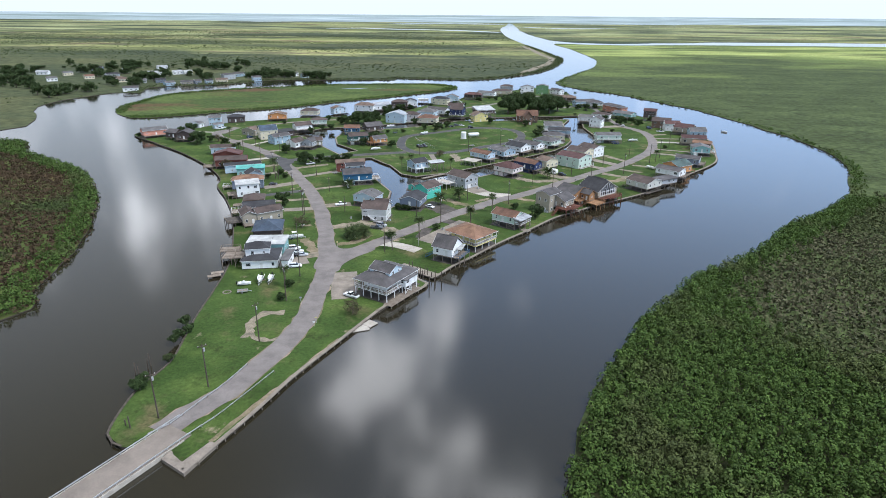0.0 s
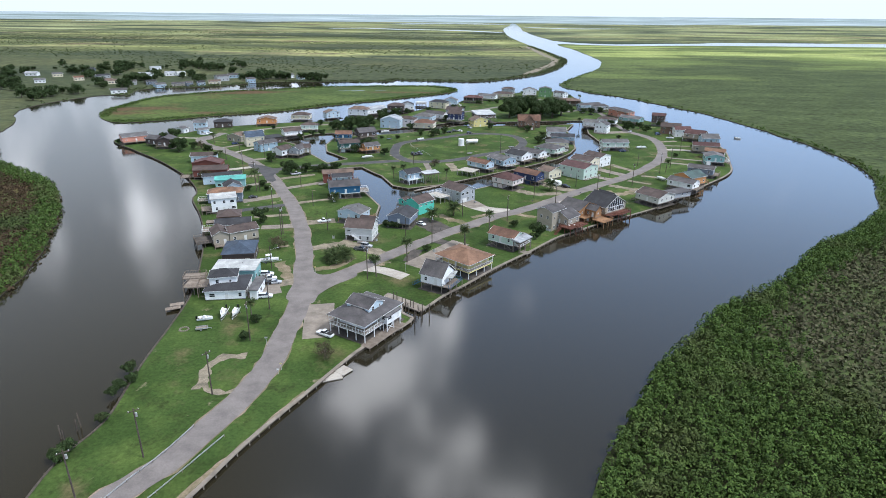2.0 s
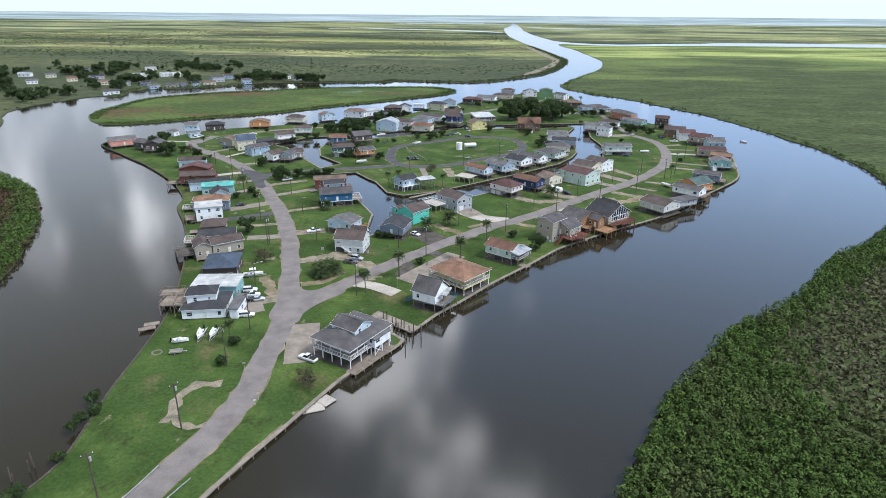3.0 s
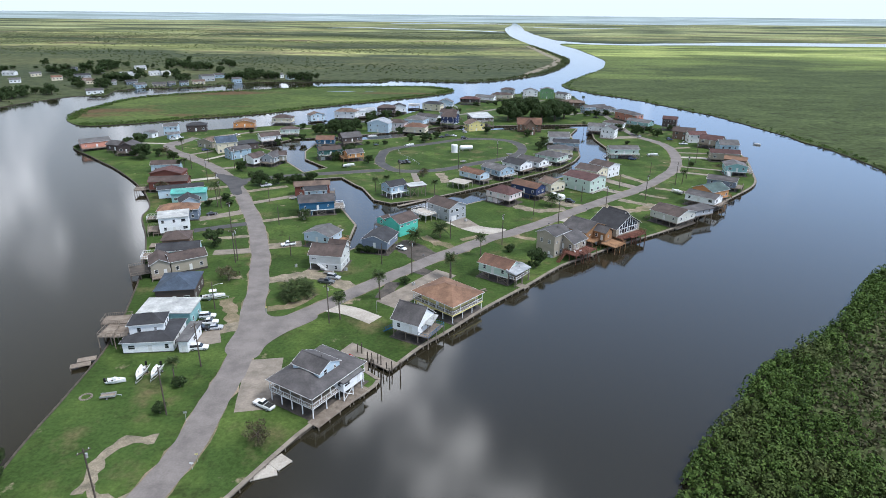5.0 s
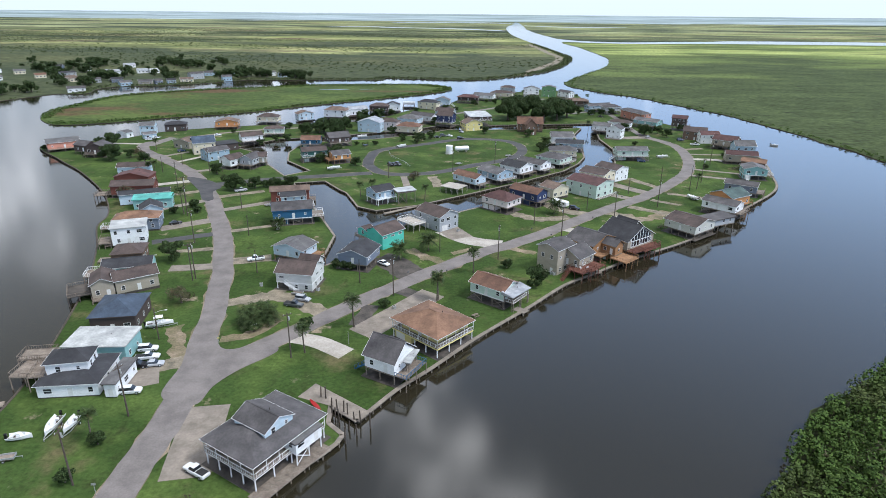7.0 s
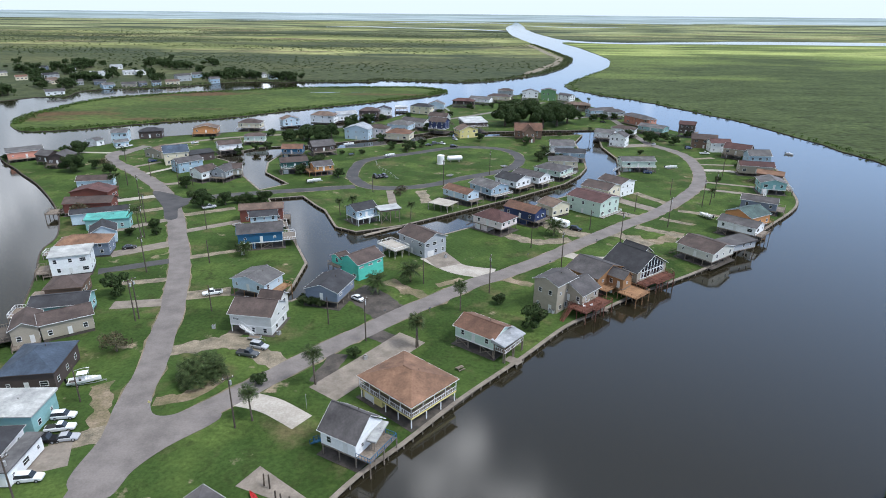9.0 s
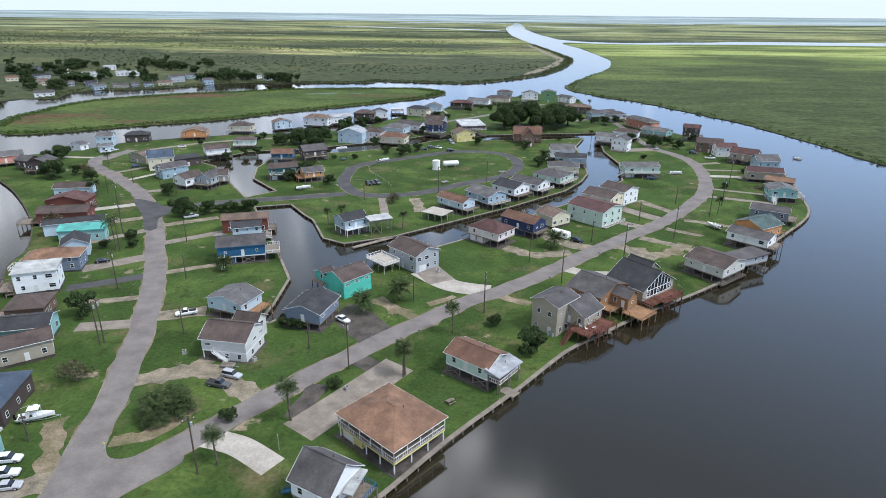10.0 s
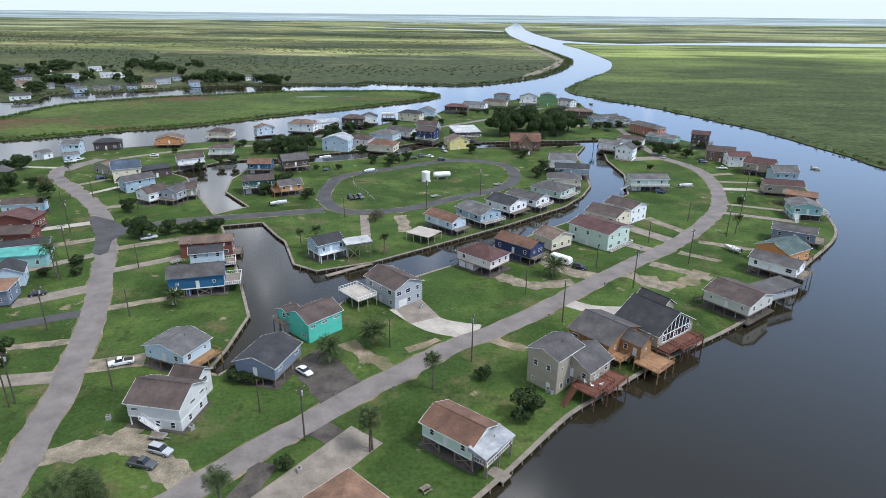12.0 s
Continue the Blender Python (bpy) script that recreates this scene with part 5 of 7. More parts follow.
drive([(-55.7, 155.1), (-51, 152.9), (-48.1, 154.3)], 2.2, "gravel", 0.03, "bare sandy track in the grass", 1.8)
def dry_patch(points, width, m, z, label):
    tagged(ribbon("dry_ground", points, width, z, M[m], 1.2, width * 0.5), label, "grass", kind="structure")


dry_patch([(-51.3, 108.7), (-46.7, 118.2), (-40.6, 131), (-34.6, 144), (-29.9, 153.9)], 1.3, "verge", 0.008, "bare reddish earth along the bulkhead")
dry_patch([(37.4, 296.7), (41.5, 294), (45.4, 291.4)], 3.0, "verge", 0.008, "bare pale earth along the street")
dry_patch([(16.2, 290.6), (20.3, 292.8), (23.7, 296.3)], 2.6, "verge", 0.013, "bare pale earth on the lawn")
dry_patch([(86.1, 337.1), (93, 331), (99.8, 333.3), (107.6, 342.3)], 5.0, "verge", 0.017, "bare pale earth on the lawn")
dry_patch([(-43.2, 229.7), (-38.5, 230.7), (-34.3, 234.6), (-30.5, 240.9)], 3.0, "verge", 0.013, "bare earth between two streets")
dry_patch([(-58.3, 235.6), (-52.3, 226.3), (-50.3, 217.9)], 4.0, "verge", 0.017, "worn earth beside the street")
patch = slab("new_asphalt_patch", smooth_line([(-116.2, 387), (-108.1, 385.3), (-99.3, 378.9), (-92.8, 370.3), (-94, 362.6), (-89.5, 350.3), (-93.6, 349.1), (-101.9, 365.2)], 2, True), 0.075, -0.05, M["new_asphalt"])
tagged(patch, "dark fresh asphalt at the street junction", "road", kind="structure")


def bulkhead(name, points, closed, width, z, m, label, every=2.4, straight=False):
    """A cap along the water's edge with a row of piles before it."""
    if straight:
        line = []
        for p, q in zip(points, points[1:] + points[:1]):
            p, q = Vector(p), Vector(q)
            k = max(1, int((q - p).length / 3))
            line += [p.lerp(q, i / k) for i in range(k)]
    else:
        line = smooth_line(points, 3.0, closed)
    s = Solid()
    run = 0.0
    n = len(line)
    for i in range(n if closed else n - 1):
        a, b = line[i], line[(i + 1) % n]
        s.beam((a.x, a.y, z), (b.x, b.y, z), width, 0.22)
        run += (b - a).length
        if run > every:
            run = 0
            d = (b - a).normalized() * (width / 2 + 0.06)
            s.tube((a.x + d.y, a.y - d.x, -2.0), (a.x + d.y, a.y - d.x, z + 0.1 + 0.2 * noise.noise((a.x, a.y, 0))), 0.13, n=6)
    ob = mesh_object(name, s.v, s.f, M[m])
    return tagged(ob, label, "bulkhead", kind="structure")


bulkhead("bulkhead_river", shore[:30], False, 1.0, 0.02, "concrete_worn", "weathered concrete bulkhead cap along the river")
bulkhead("bulkhead_shore", shore[30:], False, 0.5, 0.0, "piling", "old timber bulkhead along the water")
bulkhead("bulkhead_canal", canal, True, 0.8, 0.0, "concrete_worn", "pale bulkhead cap round the canal", straight=True)

# ---- bridge ----
A = Vector(((-60.4, 109.7))).to_3d()
B = Vector(((-68.6, 95))).to_3d()
way = (B - A).normalized()
side = Vector((-way.y, way.x, 0))
bridge = thing("bridge", A.x, A.y, math.degrees(math.atan2(way.y, way.x)), "concrete road bridge with low steel rails over the river", "bridge")
part("deck", Solid().box(-3, -4.2, -0.35, 132, 3.4, 0.12), M["bridge_deck"], bridge)
part("side_beam", Solid().box(-1, -4.4, -0.9, 132, -4.22, 0.3), M["concrete"], bridge)
part("side_beam", Solid().box(-1, 3.42, -0.9, 132, 3.6, 0.3), M["concrete"], bridge)
for k in (-4.1, 3.3):
    s = Solid().box(-6, k - 0.06, 0.75, 132, k + 0.06, 1.0)
    part("rail", s, M["steel"], bridge)
    for i in range(46):
        shared("post", POSTS.setdefault("rail", post_mesh(0.07, 0.85, M["steel"])), bridge, pose(-6 + i * 3, k, 0.1))
for i in range(11):
    part("pier", Solid().box(6 + i * 12, -3.8, -3, 6.8 + i * 12, 3.1, -0.36), M["concrete_worn"], bridge)
part("abutment", Solid().box(-3, -5.2, -2.5, 0.5, 4.4, -0.37), M["concrete_worn"], bridge)


def guard_rail(points, label):
    line = smooth_line(points, 3.0)
    ob = thing("guard_rail", line[0].x, line[0].y, 0, label, "guard rail")
    q = [p - line[0] for p in line]
    for a, b in zip(q, q[1:]):
        part("rail", Solid().beam((a.x, a.y, 0.65), (b.x, b.y, 0.65), 0.06, 0.3), M["steel"], ob)
    for p in q:
        shared("post", POSTS.setdefault("guard", post_mesh(0.08, 0.75, M["timber"])), ob, pose(p.x, p.y, 0))


guard_rail([(-65.5, 110.4), (-62.2, 114), (-58.8, 122), (-54.9, 130.8), (-52.1, 139.6)], "galvanised guard rail beside the street")
guard_rail([(-56.8, 110.2), (-52.8, 116.6), (-48.9, 125.1), (-44.1, 136.2)], "galvanised guard rail beside the street")
walk_slab = slab("quay", [Vector(q) for q in ((-59.4, 103), (-52.9, 98.7), (-49.2, 108), (-51, 108.6), (-54.6, 102.1), (-58.5, 105.2))], 0.12, -2.5, M["concrete_worn"])
tagged(walk_slab, "concrete quay at the bridge foot", "quay", kind="structure")


# ---- plants ----
def leaf_material(name, dark, light, dry, patch_scale, dry_from=0.56, clump=0.3):
    m = bpy.data.materials.new(name)
    m.use_nodes = True
    n, l = m.node_tree.nodes, m.node_tree.links
    b = n["Principled BSDF"]
    b.inputs["Roughness"].default_value, b.inputs["Specular IOR Level"].default_value = 0.8, 0.12
    g = n.new("ShaderNodeNewGeometry")
    r = n.new("ShaderNodeValToRGB")
    r.color_ramp.elements[0].color, r.color_ramp.elements[1].color = (*dark, 1), (*light, 1)
    l.new(g.outputs["Random Per Island"], r.inputs[0])
    t = n.new("ShaderNodeTexNoise")
    t.inputs["Scale"].default_value, t.inputs["Detail"].default_value = patch_scale, 4.0
    l.new(g.outputs["Position"], t.inputs["Vector"])
    k = n.new("ShaderNodeMapRange")
    k.inputs["From Min"].default_value, k.inputs["From Max"].default_value = dry_from, dry_from + 0.1
    k.inputs["To Max"].default_value = 0.8
    l.new(t.outputs[0], k.inputs[0])
    x = n.new("ShaderNodeMix")
    x.data_type = "RGBA"
    l.new(k.outputs[0], x.inputs["Factor"])
    l.new(r.outputs[0], x.inputs[6])
    x.inputs[7].default_value = (*dry, 1)
    w = n.new("ShaderNodeTexNoise")
    w.inputs["Scale"].default_value, w.inputs["Detail"].default_value = clump, 1.0
    l.new(g.outputs["Position"], w.inputs["Vector"])
    h_ = n.new("ShaderNodeMapRange")
    h_.inputs["From Min"].default_value, h_.inputs["From Max"].default_value = 0.32, 0.68
    h_.inputs["To Min"].default_value, h_.inputs["To Max"].default_value = 0.62, 1.35
    l.new(w.outputs[0], h_.inputs[0])
    y = n.new("ShaderNodeVectorMath")
    y.operation = "SCALE"
    l.new(x.outputs[2], y.inputs[0])
    l.new(h_.outputs[0], y.inputs["Scale"])
    l.new(y.outputs[0], b.inputs["Base Color"])
    return m


M["mangrove"] = leaf_material("mangrove", (0.042, 0.076, 0.017), (0.074, 0.115, 0.026), (0.078, 0.092, 0.034), 0.03, 0.54, 0.4)
M["scrub"] = leaf_material("scrub", (0.058, 0.068, 0.028), (0.075, 0.086, 0.036), (0.09, 0.085, 0.05), 0.012, 0.42)
M["red_scrub"] = leaf_material("red_scrub", (0.035, 0.05, 0.018), (0.055, 0.07, 0.027), (0.062, 0.036, 0.024), 0.02, 0.34)
M["scrub_far"] = leaf_material("scrub_far", (0.05, 0.066, 0.027), (0.075, 0.092, 0.036), (0.07, 0.085, 0.036), 0.01, 0.5)
M["oak"] = leaf_material("oak", (0.022, 0.038, 0.013), (0.052, 0.078, 0.027), (0.052, 0.064, 0.026), 0.2, 0.56, 0.7)
M["palm"] = leaf_material("palm", (0.024, 0.04, 0.014), (0.066, 0.09, 0.032), (0.11, 0.1, 0.045), 0.5, 0.6, 1.2)
M["bare"] = leaf_material("bare", (0.05, 0.05, 0.025), (0.1, 0.09, 0.05), (0.12, 0.07, 0.05), 0.5)
M["bark"] = mat("bark", [(0.07, 0.055, 0.042), (0.14, 0.115, 0.09)], 1.0, 0.95, bump=0.03, fine=5.0)


def inside(px_, py_, outline):
    """Which of the places lie within the outline (even-odd rule)."""
    o = np.array([(q[0], q[1]) for q in outline])
    hit = np.zeros(len(px_), bool)
    for (ax, ay), (bx, by) in zip(o, np.roll(o, -1, 0)):
        if ay == by:
            continue
        c = ((ay > py_) != (by > py_)) & (px_ < (bx - ax) * (py_ - ay) / (by - ay) + ax)
        hit ^= c
    return hit


def leaf_quads(centres, size, rng, out, loose=0.6):
    """Small tilted quads, one at each centre, which face outwards more or less, as rows of four corners."""
    n = len(centres)
    d = out + loose * rng.normal(size=(n, 3))
    d /= np.linalg.norm(d, axis=1)[:, None]
    s = np.cross(d, rng.normal(size=(n, 3)))
    s /= np.linalg.norm(s, axis=1)[:, None]
    u = np.cross(d, s)
    size = (size * rng.uniform(0.6, 1.3, n))[:, None]
    s, u = s * size, u * size * 0.8
    v = np.stack([centres - s - u * 0.6, centres + s * 0.8 - u, centres + s + u * 0.7, centres - s * 0.7 + u], 1).reshape(-1, 3)
    return v


def quads_object(name, v, material, parent=None):
    n = len(v) // 4
    me = bpy.data.meshes.new(name)
    me.vertices.add(len(v))
    me.vertices.foreach_set("co", v.astype(np.float32).ravel())
    me.loops.add(4 * n)
    me.loops.foreach_set("vertex_index", np.arange(4 * n, dtype=np.int32))
    me.polygons.add(n)
    me.polygons.foreach_set("loop_start", np.arange(0, 4 * n, 4, dtype=np.int32))
    me.update(calc_edges=True)
    me.validate()
    me.materials.append(material)
    ob = new(name, me)
    ob.parent = parent
    return ob


def shrubs(name, outline, box, gap, leaves, radius, height, size, material, seed, label, base=-0.4, keep=None, loose=0.45):
    """Rounded bushes about a gap apart over the part of an outline within a box, all in one mesh."""
    rng = np.random.default_rng(seed)
    gx, gy = np.meshgrid(np.arange(box[0], box[2], gap), np.arange(box[1], box[3], gap))
    x, y = gx.ravel() + rng.uniform(-0.48, 0.48, gx.size) * gap, gy.ravel() + rng.uniform(-0.48, 0.48, gx.size) * gap
    ok = inside(x, y, outline)
    x, y = x[ok], y[ok]
    if keep is not None:
        ok = keep(x, y, rng)
        x, y = x[ok], y[ok]
    n = len(x)
    r = radius * rng.uniform(0.65, 1.3, n)
    hgt = height * rng.uniform(0.65, 1.3, n)
    w = rng.uniform(0, 2 * math.pi, (n, leaves))
    e = np.arcsin(rng.uniform(0.02, 1.0, (n, leaves)))
    q = rng.uniform(0.85, 1.08, (n, leaves))
    c = np.stack([x[:, None] + r[:, None] * q * np.cos(e) * np.cos(w), y[:, None] + r[:, None] * q * np.cos(e) * np.sin(w), base + 0.3 + hgt[:, None] * q * np.sin(e)], 2).reshape(-1, 3)
    o = np.stack([np.cos(e) * np.cos(w), np.cos(e) * np.sin(w), np.sin(e)], 2).reshape(-1, 3)
    ob = quads_object(name, leaf_quads(c, size, rng, o, loose), material)
    return tagged(ob, label, "shrubs", kind="stuff")


def near_edge(outline, reach):
    o = np.array([(q[0], q[1]) for q in outline])

    def test(x, y, rng):
        best = np.full(len(x), 1e9)
        for a, b in zip(o, o[1:]):
            d = b - a
            t = np.clip(((x - a[0]) * d[0] + (y - a[1]) * d[1]) / max(1e-6, d @ d), 0, 1)
            best = np.minimum(best, (x - a[0] - t * d[0]) ** 2 + (y - a[1] - t * d[1]) ** 2)
        return np.sqrt(best) < reach * rng.uniform(0.5, 1.2, len(x))
    return test


RIGHT = smooth_line(right_bank, 12, True)
LEFT = smooth_line(left_bank, 14, True)
MIDDLE = smooth_line(middle, 8, True)
ISLET = smooth_line(islet, 6, True)
fade = lambda x, y, rng: rng.random(len(x)) < np.clip(1.7 - np.hypot(x - 60, y - 120) / 330, 0.0, 1)
limit = [(170, -40), (119.9, 140.6), (102.4, 149.9), (93.5, 165.3), (98.8, 189.6), (128.1, 221), (166.3, 252.7), (234.5, 310), (420, 420)]
inland = lambda x, y: x - np.interp(y, [q[1] for q in limit], [q[0] for q in limit])
# dark sheet under the thicket that paints the shade between its bushes
soil = slab("ground_thicket", rough_line(smooth_line(right_bank[2:15] + limit[::-1], 8, True), 2.4, 14), -0.37, -0.6, M["thicket_shade"])
tagged(soil, "soil under the bushes, painted dark as shade in the gaps", "ground", kind="structure")
shrubs("mangrove_thicket", RIGHT, (10, -40, 330, 300), 2.1, 84, 1.5, 2.7, 0.24, M["mangrove"], 1, "dense bright green mangrove bushes on the bank", keep=lambda x, y, rng: inland(x, y) < 5 * rng.normal(size=len(x)) + 2)
shrubs("scrub_field", RIGHT, (60, -40, 900, 900), 2.1, 10, 1.5, 0.55, 0.42, M["scrub"], 2, "low grey-green scrub over the marsh", keep=lambda x, y, rng: (inland(x, y) > 5 * rng.normal(size=len(x))) & fade(x, y, rng))
shrubs("bank_bushes", RIGHT, (150, 200, 800, 1000), 2.6, 16, 1.3, 1.2, 0.36, M["mangrove"], 3, "green bushes along the river bank", keep=lambda x, y, rng: near_edge(right_bank[12:30], 8)(x, y, rng) & (rng.random(len(x)) < np.clip((640 - y) / 300, 0.25, 1)))
shrubs("islet_bushes", ISLET, (-530, 80, -100, 460), 3.0, 30, 1.8, 1.0, 0.36, M["red_scrub"], 4, "dense bushes with reddish undergrowth")
shrubs("islet_edge_bushes", ISLET, (-530, 80, -100, 460), 2.4, 50, 1.6, 2.6, 0.3, M["mangrove"], 5, "green bushes along the islet edge", keep=near_edge(islet[:10], 10))
shrubs("island_edge_bushes", MIDDLE, (-450, 350, 160, 900), 2.6, 12, 1.4, 0.9, 0.45, M["mangrove"], 6, "green bushes along the marsh island edge", keep=near_edge(middle, 9))
shrubs("far_bank_bushes", LEFT, (-800, 450, 500, 1700), 4.2, 10, 2.2, 1.3, 0.7, M["scrub_far"], 7, "dark bushes along the far bank", keep=near_edge(left_bank[11:29], 12))


def crown_points(rng, n, blobs):
    out, way = [], []
    for bx, by, bz, r in blobs:
        k = int(n * r * r / sum(b[3] ** 2 for b in blobs))
        d = rng.normal(size=(k, 3))
        d /= np.linalg.norm(d, axis=1)[:, None]
        out.append(np.array((bx, by, bz)) + d * r * rng.uniform(0.72, 1.06, k)[:, None] * np.array((1, 1, 0.88)))
        way.append(d)
    return np.concatenate(out), np.concatenate(way)


def make_tree(seed, height, spread, leaves, size, material, name="tree", bare=False):
    rng = np.random.default_rng(seed)
    ob = new(name)
    s = Solid()
    top = height * 0.45
    s.tube((0, 0, -0.3), (0.1, 0.05, top), spread * 0.09, spread * 0.055, 7)
    blobs = [(0, 0, height * 0.68, spread * 0.55)]
    for i in range(13):
        w = i * 2.4 + rng.uniform(0, 0.6)
        f = rng.uniform(0.3, 0.82)
        e = (spread * f * math.cos(w), spread * f * math.sin(w), height * rng.uniform(0.3, 0.84))
        s.tube((0.1, 0.05, top * 0.85), e, spread * 0.04, spread * 0.012, 5)
        blobs.append((*e, spread * rng.uniform(0.22, 0.38)))
    part("trunk", s, M["bark"], ob)
    c, o = crown_points(rng, leaves, blobs)
    quads_object("crown", leaf_quads(c, size, rng, o, 0.55), material, ob)
    return ob


def make_palm(seed, height, fronds, length, droop, name="palm", wide_leaf=0.17):
    rng = np.random.default_rng(seed)
    ob = new(name)
    s = Solid()
    q = [(0.25 * math.sin(1.7 * k / 6), 0.1 * k / 6, height * k / 6) for k in range(7)]
    for i in range(6):
        s.tube((q[i][0], q[i][1], q[i][2] - (0.3 if i == 0 else 0)), q[i + 1], 0.24 - 0.015 * i, 0.225 - 0.015 * i, 8)
    part("trunk", s, M["bark"], ob)
    v = []
    for i in range(fronds):
        w = 2 * math.pi * i / fronds * 2.4 + rng.uniform(-0.2, 0.2)
        lift = rng.uniform(-0.5, 1.4)
        d = np.array((math.cos(w), math.sin(w), 0))
        n = np.array((-d[1], d[0], 0))
        for k in range(13):
            for sgn in (-1, 1):
                f0, f1 = (k + 0.2) / 13, (k + 0.68) / 13
                at = lambda f: np.array(q[-1]) + d * length * f * math.cos(lift * (1 - f * 0.5)) + np.array((0, 0, length * (math.sin(lift) * f - droop * f * f)))
                wide = length * wide_leaf * math.sin(math.pi * (0.12 + 0.85 * f0)) * rng.uniform(0.75, 1.2)
                a, b = at(f0), at(f1)
                tip = n * sgn * wide + d * wide * 0.8 + np.array((0, 0, -wide * rng.uniform(0.2, 0.7)))
                v += [a, b, b + tip * 0.95, a + tip * 1.05] if sgn > 0 else [b, a, a + tip * 1.05, b + tip * 0.95]
    quads_object("crown", np.array(v), M["palm"], ob)
    return ob


KINDS = {}
FAR_TREE = tagged(make_tree(16, 8.5, 5.6, 1000, 0.46, M["oak"]), "dark tree among the far village houses", "tree", "trees of the far village")
for key, ob, label, cat in (("oak", make_tree(11, 10.5, 7.0, 11000, 0.22, M["oak"]), "broad dark green oak tree", "tree"), ("oak2", make_tree(12, 8.5, 5.4, 7000, 0.2, M["oak"]), "rounded dark green tree on the lawn", "tree"),
                            ("small", make_tree(13, 5.4, 3.0, 3600, 0.15, M["oak"]), "small leafy green tree on the lawn", "tree"), ("bush", make_tree(14, 2.7, 2.1, 2200, 0.12, M["oak"], "bush"), "round green bush on the grass", "bush"),
                            ("bare", make_tree(15, 5, 3.2, 1500, 0.13, M["bare"]), "thin brownish tree with sparse leaves", "tree"), ("palm", make_palm(21, 7.8, 44, 2.3, 0.4, wide_leaf=0.27), "tall fan palm with ragged crown", "palm"),
                            ("clump", make_palm(24, 2.0, 60, 2.6, 0.4, "palm_clump", 0.26), "low clump of fan palms with many crowns", "palm"), ("date", make_palm(22, 4.2, 80, 3.9, 0.42, wide_leaf=0.14), "thick date palm with long arching fronds", "palm"), ("tall", make_palm(23, 11, 40, 3.6, 0.55), "very tall date palm", "palm")):
    KINDS[key] = tagged(ob, label, cat, "trees of the village")
USED = set()
tree_rng = random.Random(5)


def plant(key, scale, *places):
    for x, y in places:
        m = pose(x, y, 0, 0, 0, tree_rng.uniform(0, 360))
        k = scale * tree_rng.uniform(0.9, 1.12)
        src = KINDS[key]
        if key not in USED:
            USED.add(key)
            src.matrix_basis = m @ Matrix.Scale(k, 4)
        else:
            ob = copy_thing(src, m)
            ob.scale = (k, k, k)


plant("oak", 1.5, (59.1, 566.2), (67.8, 578.8), (80, 583.8), (86, 562.2), (97.1, 568.7), (107, 581.4), (96.4, 589.2))
plant("oak", 1.0, (-63.8, 504.4), (-71.7, 510))
plant("oak2", 1.0, (-58.1, 515.4), (-81.4, 503.4), (-192.2, 460.5), (-85, 365.9), (-172, 420.3), (-51, 559.1))
plant("oak2", 0.85, (-41.2, 567.6), (-74.2, 506.8), (148.3, 512.2), (-49.7, 430.8), (-49.5, 540.8))
plant("small", 1.0, (-5.8, 476.5), (-15.6, 482.3), (-36, 416.2), (-56.2, 421.3), (-53.4, 467.9), (2.2, 489.9), (38.6, 510.4), (67.1, 500.4), (76.4, 523.3), (68.7, 530.9), (136.6, 591.9), (128.6, 591.3), (69.5, 457.1), (18.9, 601.7), (3.8, 544.1), (-76.5, 369.2), (-59.7, 371.7), (-67.3, 369.6))
plant("small", 1.0, (158.9, 517.3), (161.4, 505.7), (-151.3, 416.8), (-103.9, 394.8), (92.9, 606.8), (138.4, 527), (-24.5, 502.3), (-3.4, 483))
plant("small", 0.9, (-98.4, 520.9), (-88.2, 515.1), (-31.5, 580.6), (-51.3, 571), (-13.2, 594.9), (10.3, 612.9), (35.8, 640.2), (54, 649.8), (63.4, 656.1), (115.9, 620.4), (119.8, 597.3), (146.4, 599.1), (72, 515.3), (118, 527.4), (78.6, 452.2), (185.9, 478.2), (184.9, 457.5), (179.1, 531), (-88.4, 475.8), (-95.8, 475.4), (-101.5, 463), (-198.4, 457.8), (-164.8, 428.1))
plant("bush", 0.9, (-84.1, 518.5), (-43.2, 468.4), (-31.6, 469), (20.3, 524.8), (31.2, 525.4), (92.6, 529.1), (132, 477.7), (175.6, 446.7), (-131.9, 503.4), (-100.7, 517.5), (-1.7, 640.1), (47.6, 660.6))
plant("small", 1.15, (42.4, 264.7), (-77.7, 280.7))
plant("clump", 1.25, (-36.6, 241), (-35.4, 238), (-37.3, 236.3), (-33.2, 238.8), (-39, 239), (-35.6, 240.6))
plant("bush", 1.0, (34.4, 278.8), (-21.5, 276.7), (-16.7, 275.6), (-18.7, 275.9), (-69.5, 372.5), (-64.9, 371.5), (-62.7, 374), (-72.7, 372.4), (-51, 318.2), (-53.4, 318.1), (-93.6, 339.4), (-89, 331.6), (153.6, 418.2), (76.3, 474.8))
plant("bush", 1.0, (-3.1, 248.7), (-52.6, 189), (-52.9, 178.8), (-98.5, 330.9), (-224.1, 445.2), (-93.8, 340.8), (-22.5, 236.7))
plant("bush", 0.9, (-76.9, 128.5), (-75.9, 131), (-73.7, 141.1), (-76.7, 151.2), (-74.7, 157.1), (-77.6, 161.6), (-76.1, 153.8), (-75.6, 128))
plant("bare", 1.0, (-2.8, 387), (-117.2, 345.7), (-160.9, 430.2))
plant("bare", 0.9, (-28.1, 169.8))
plant("bare", 1.2, (-61.6, 249.8), (-128.5, 350.6))
plant("palm", 1.0, (-20.1, 223.8), (-9.9, 237.1), (12.3, 254.3), (23.2, 274.3))
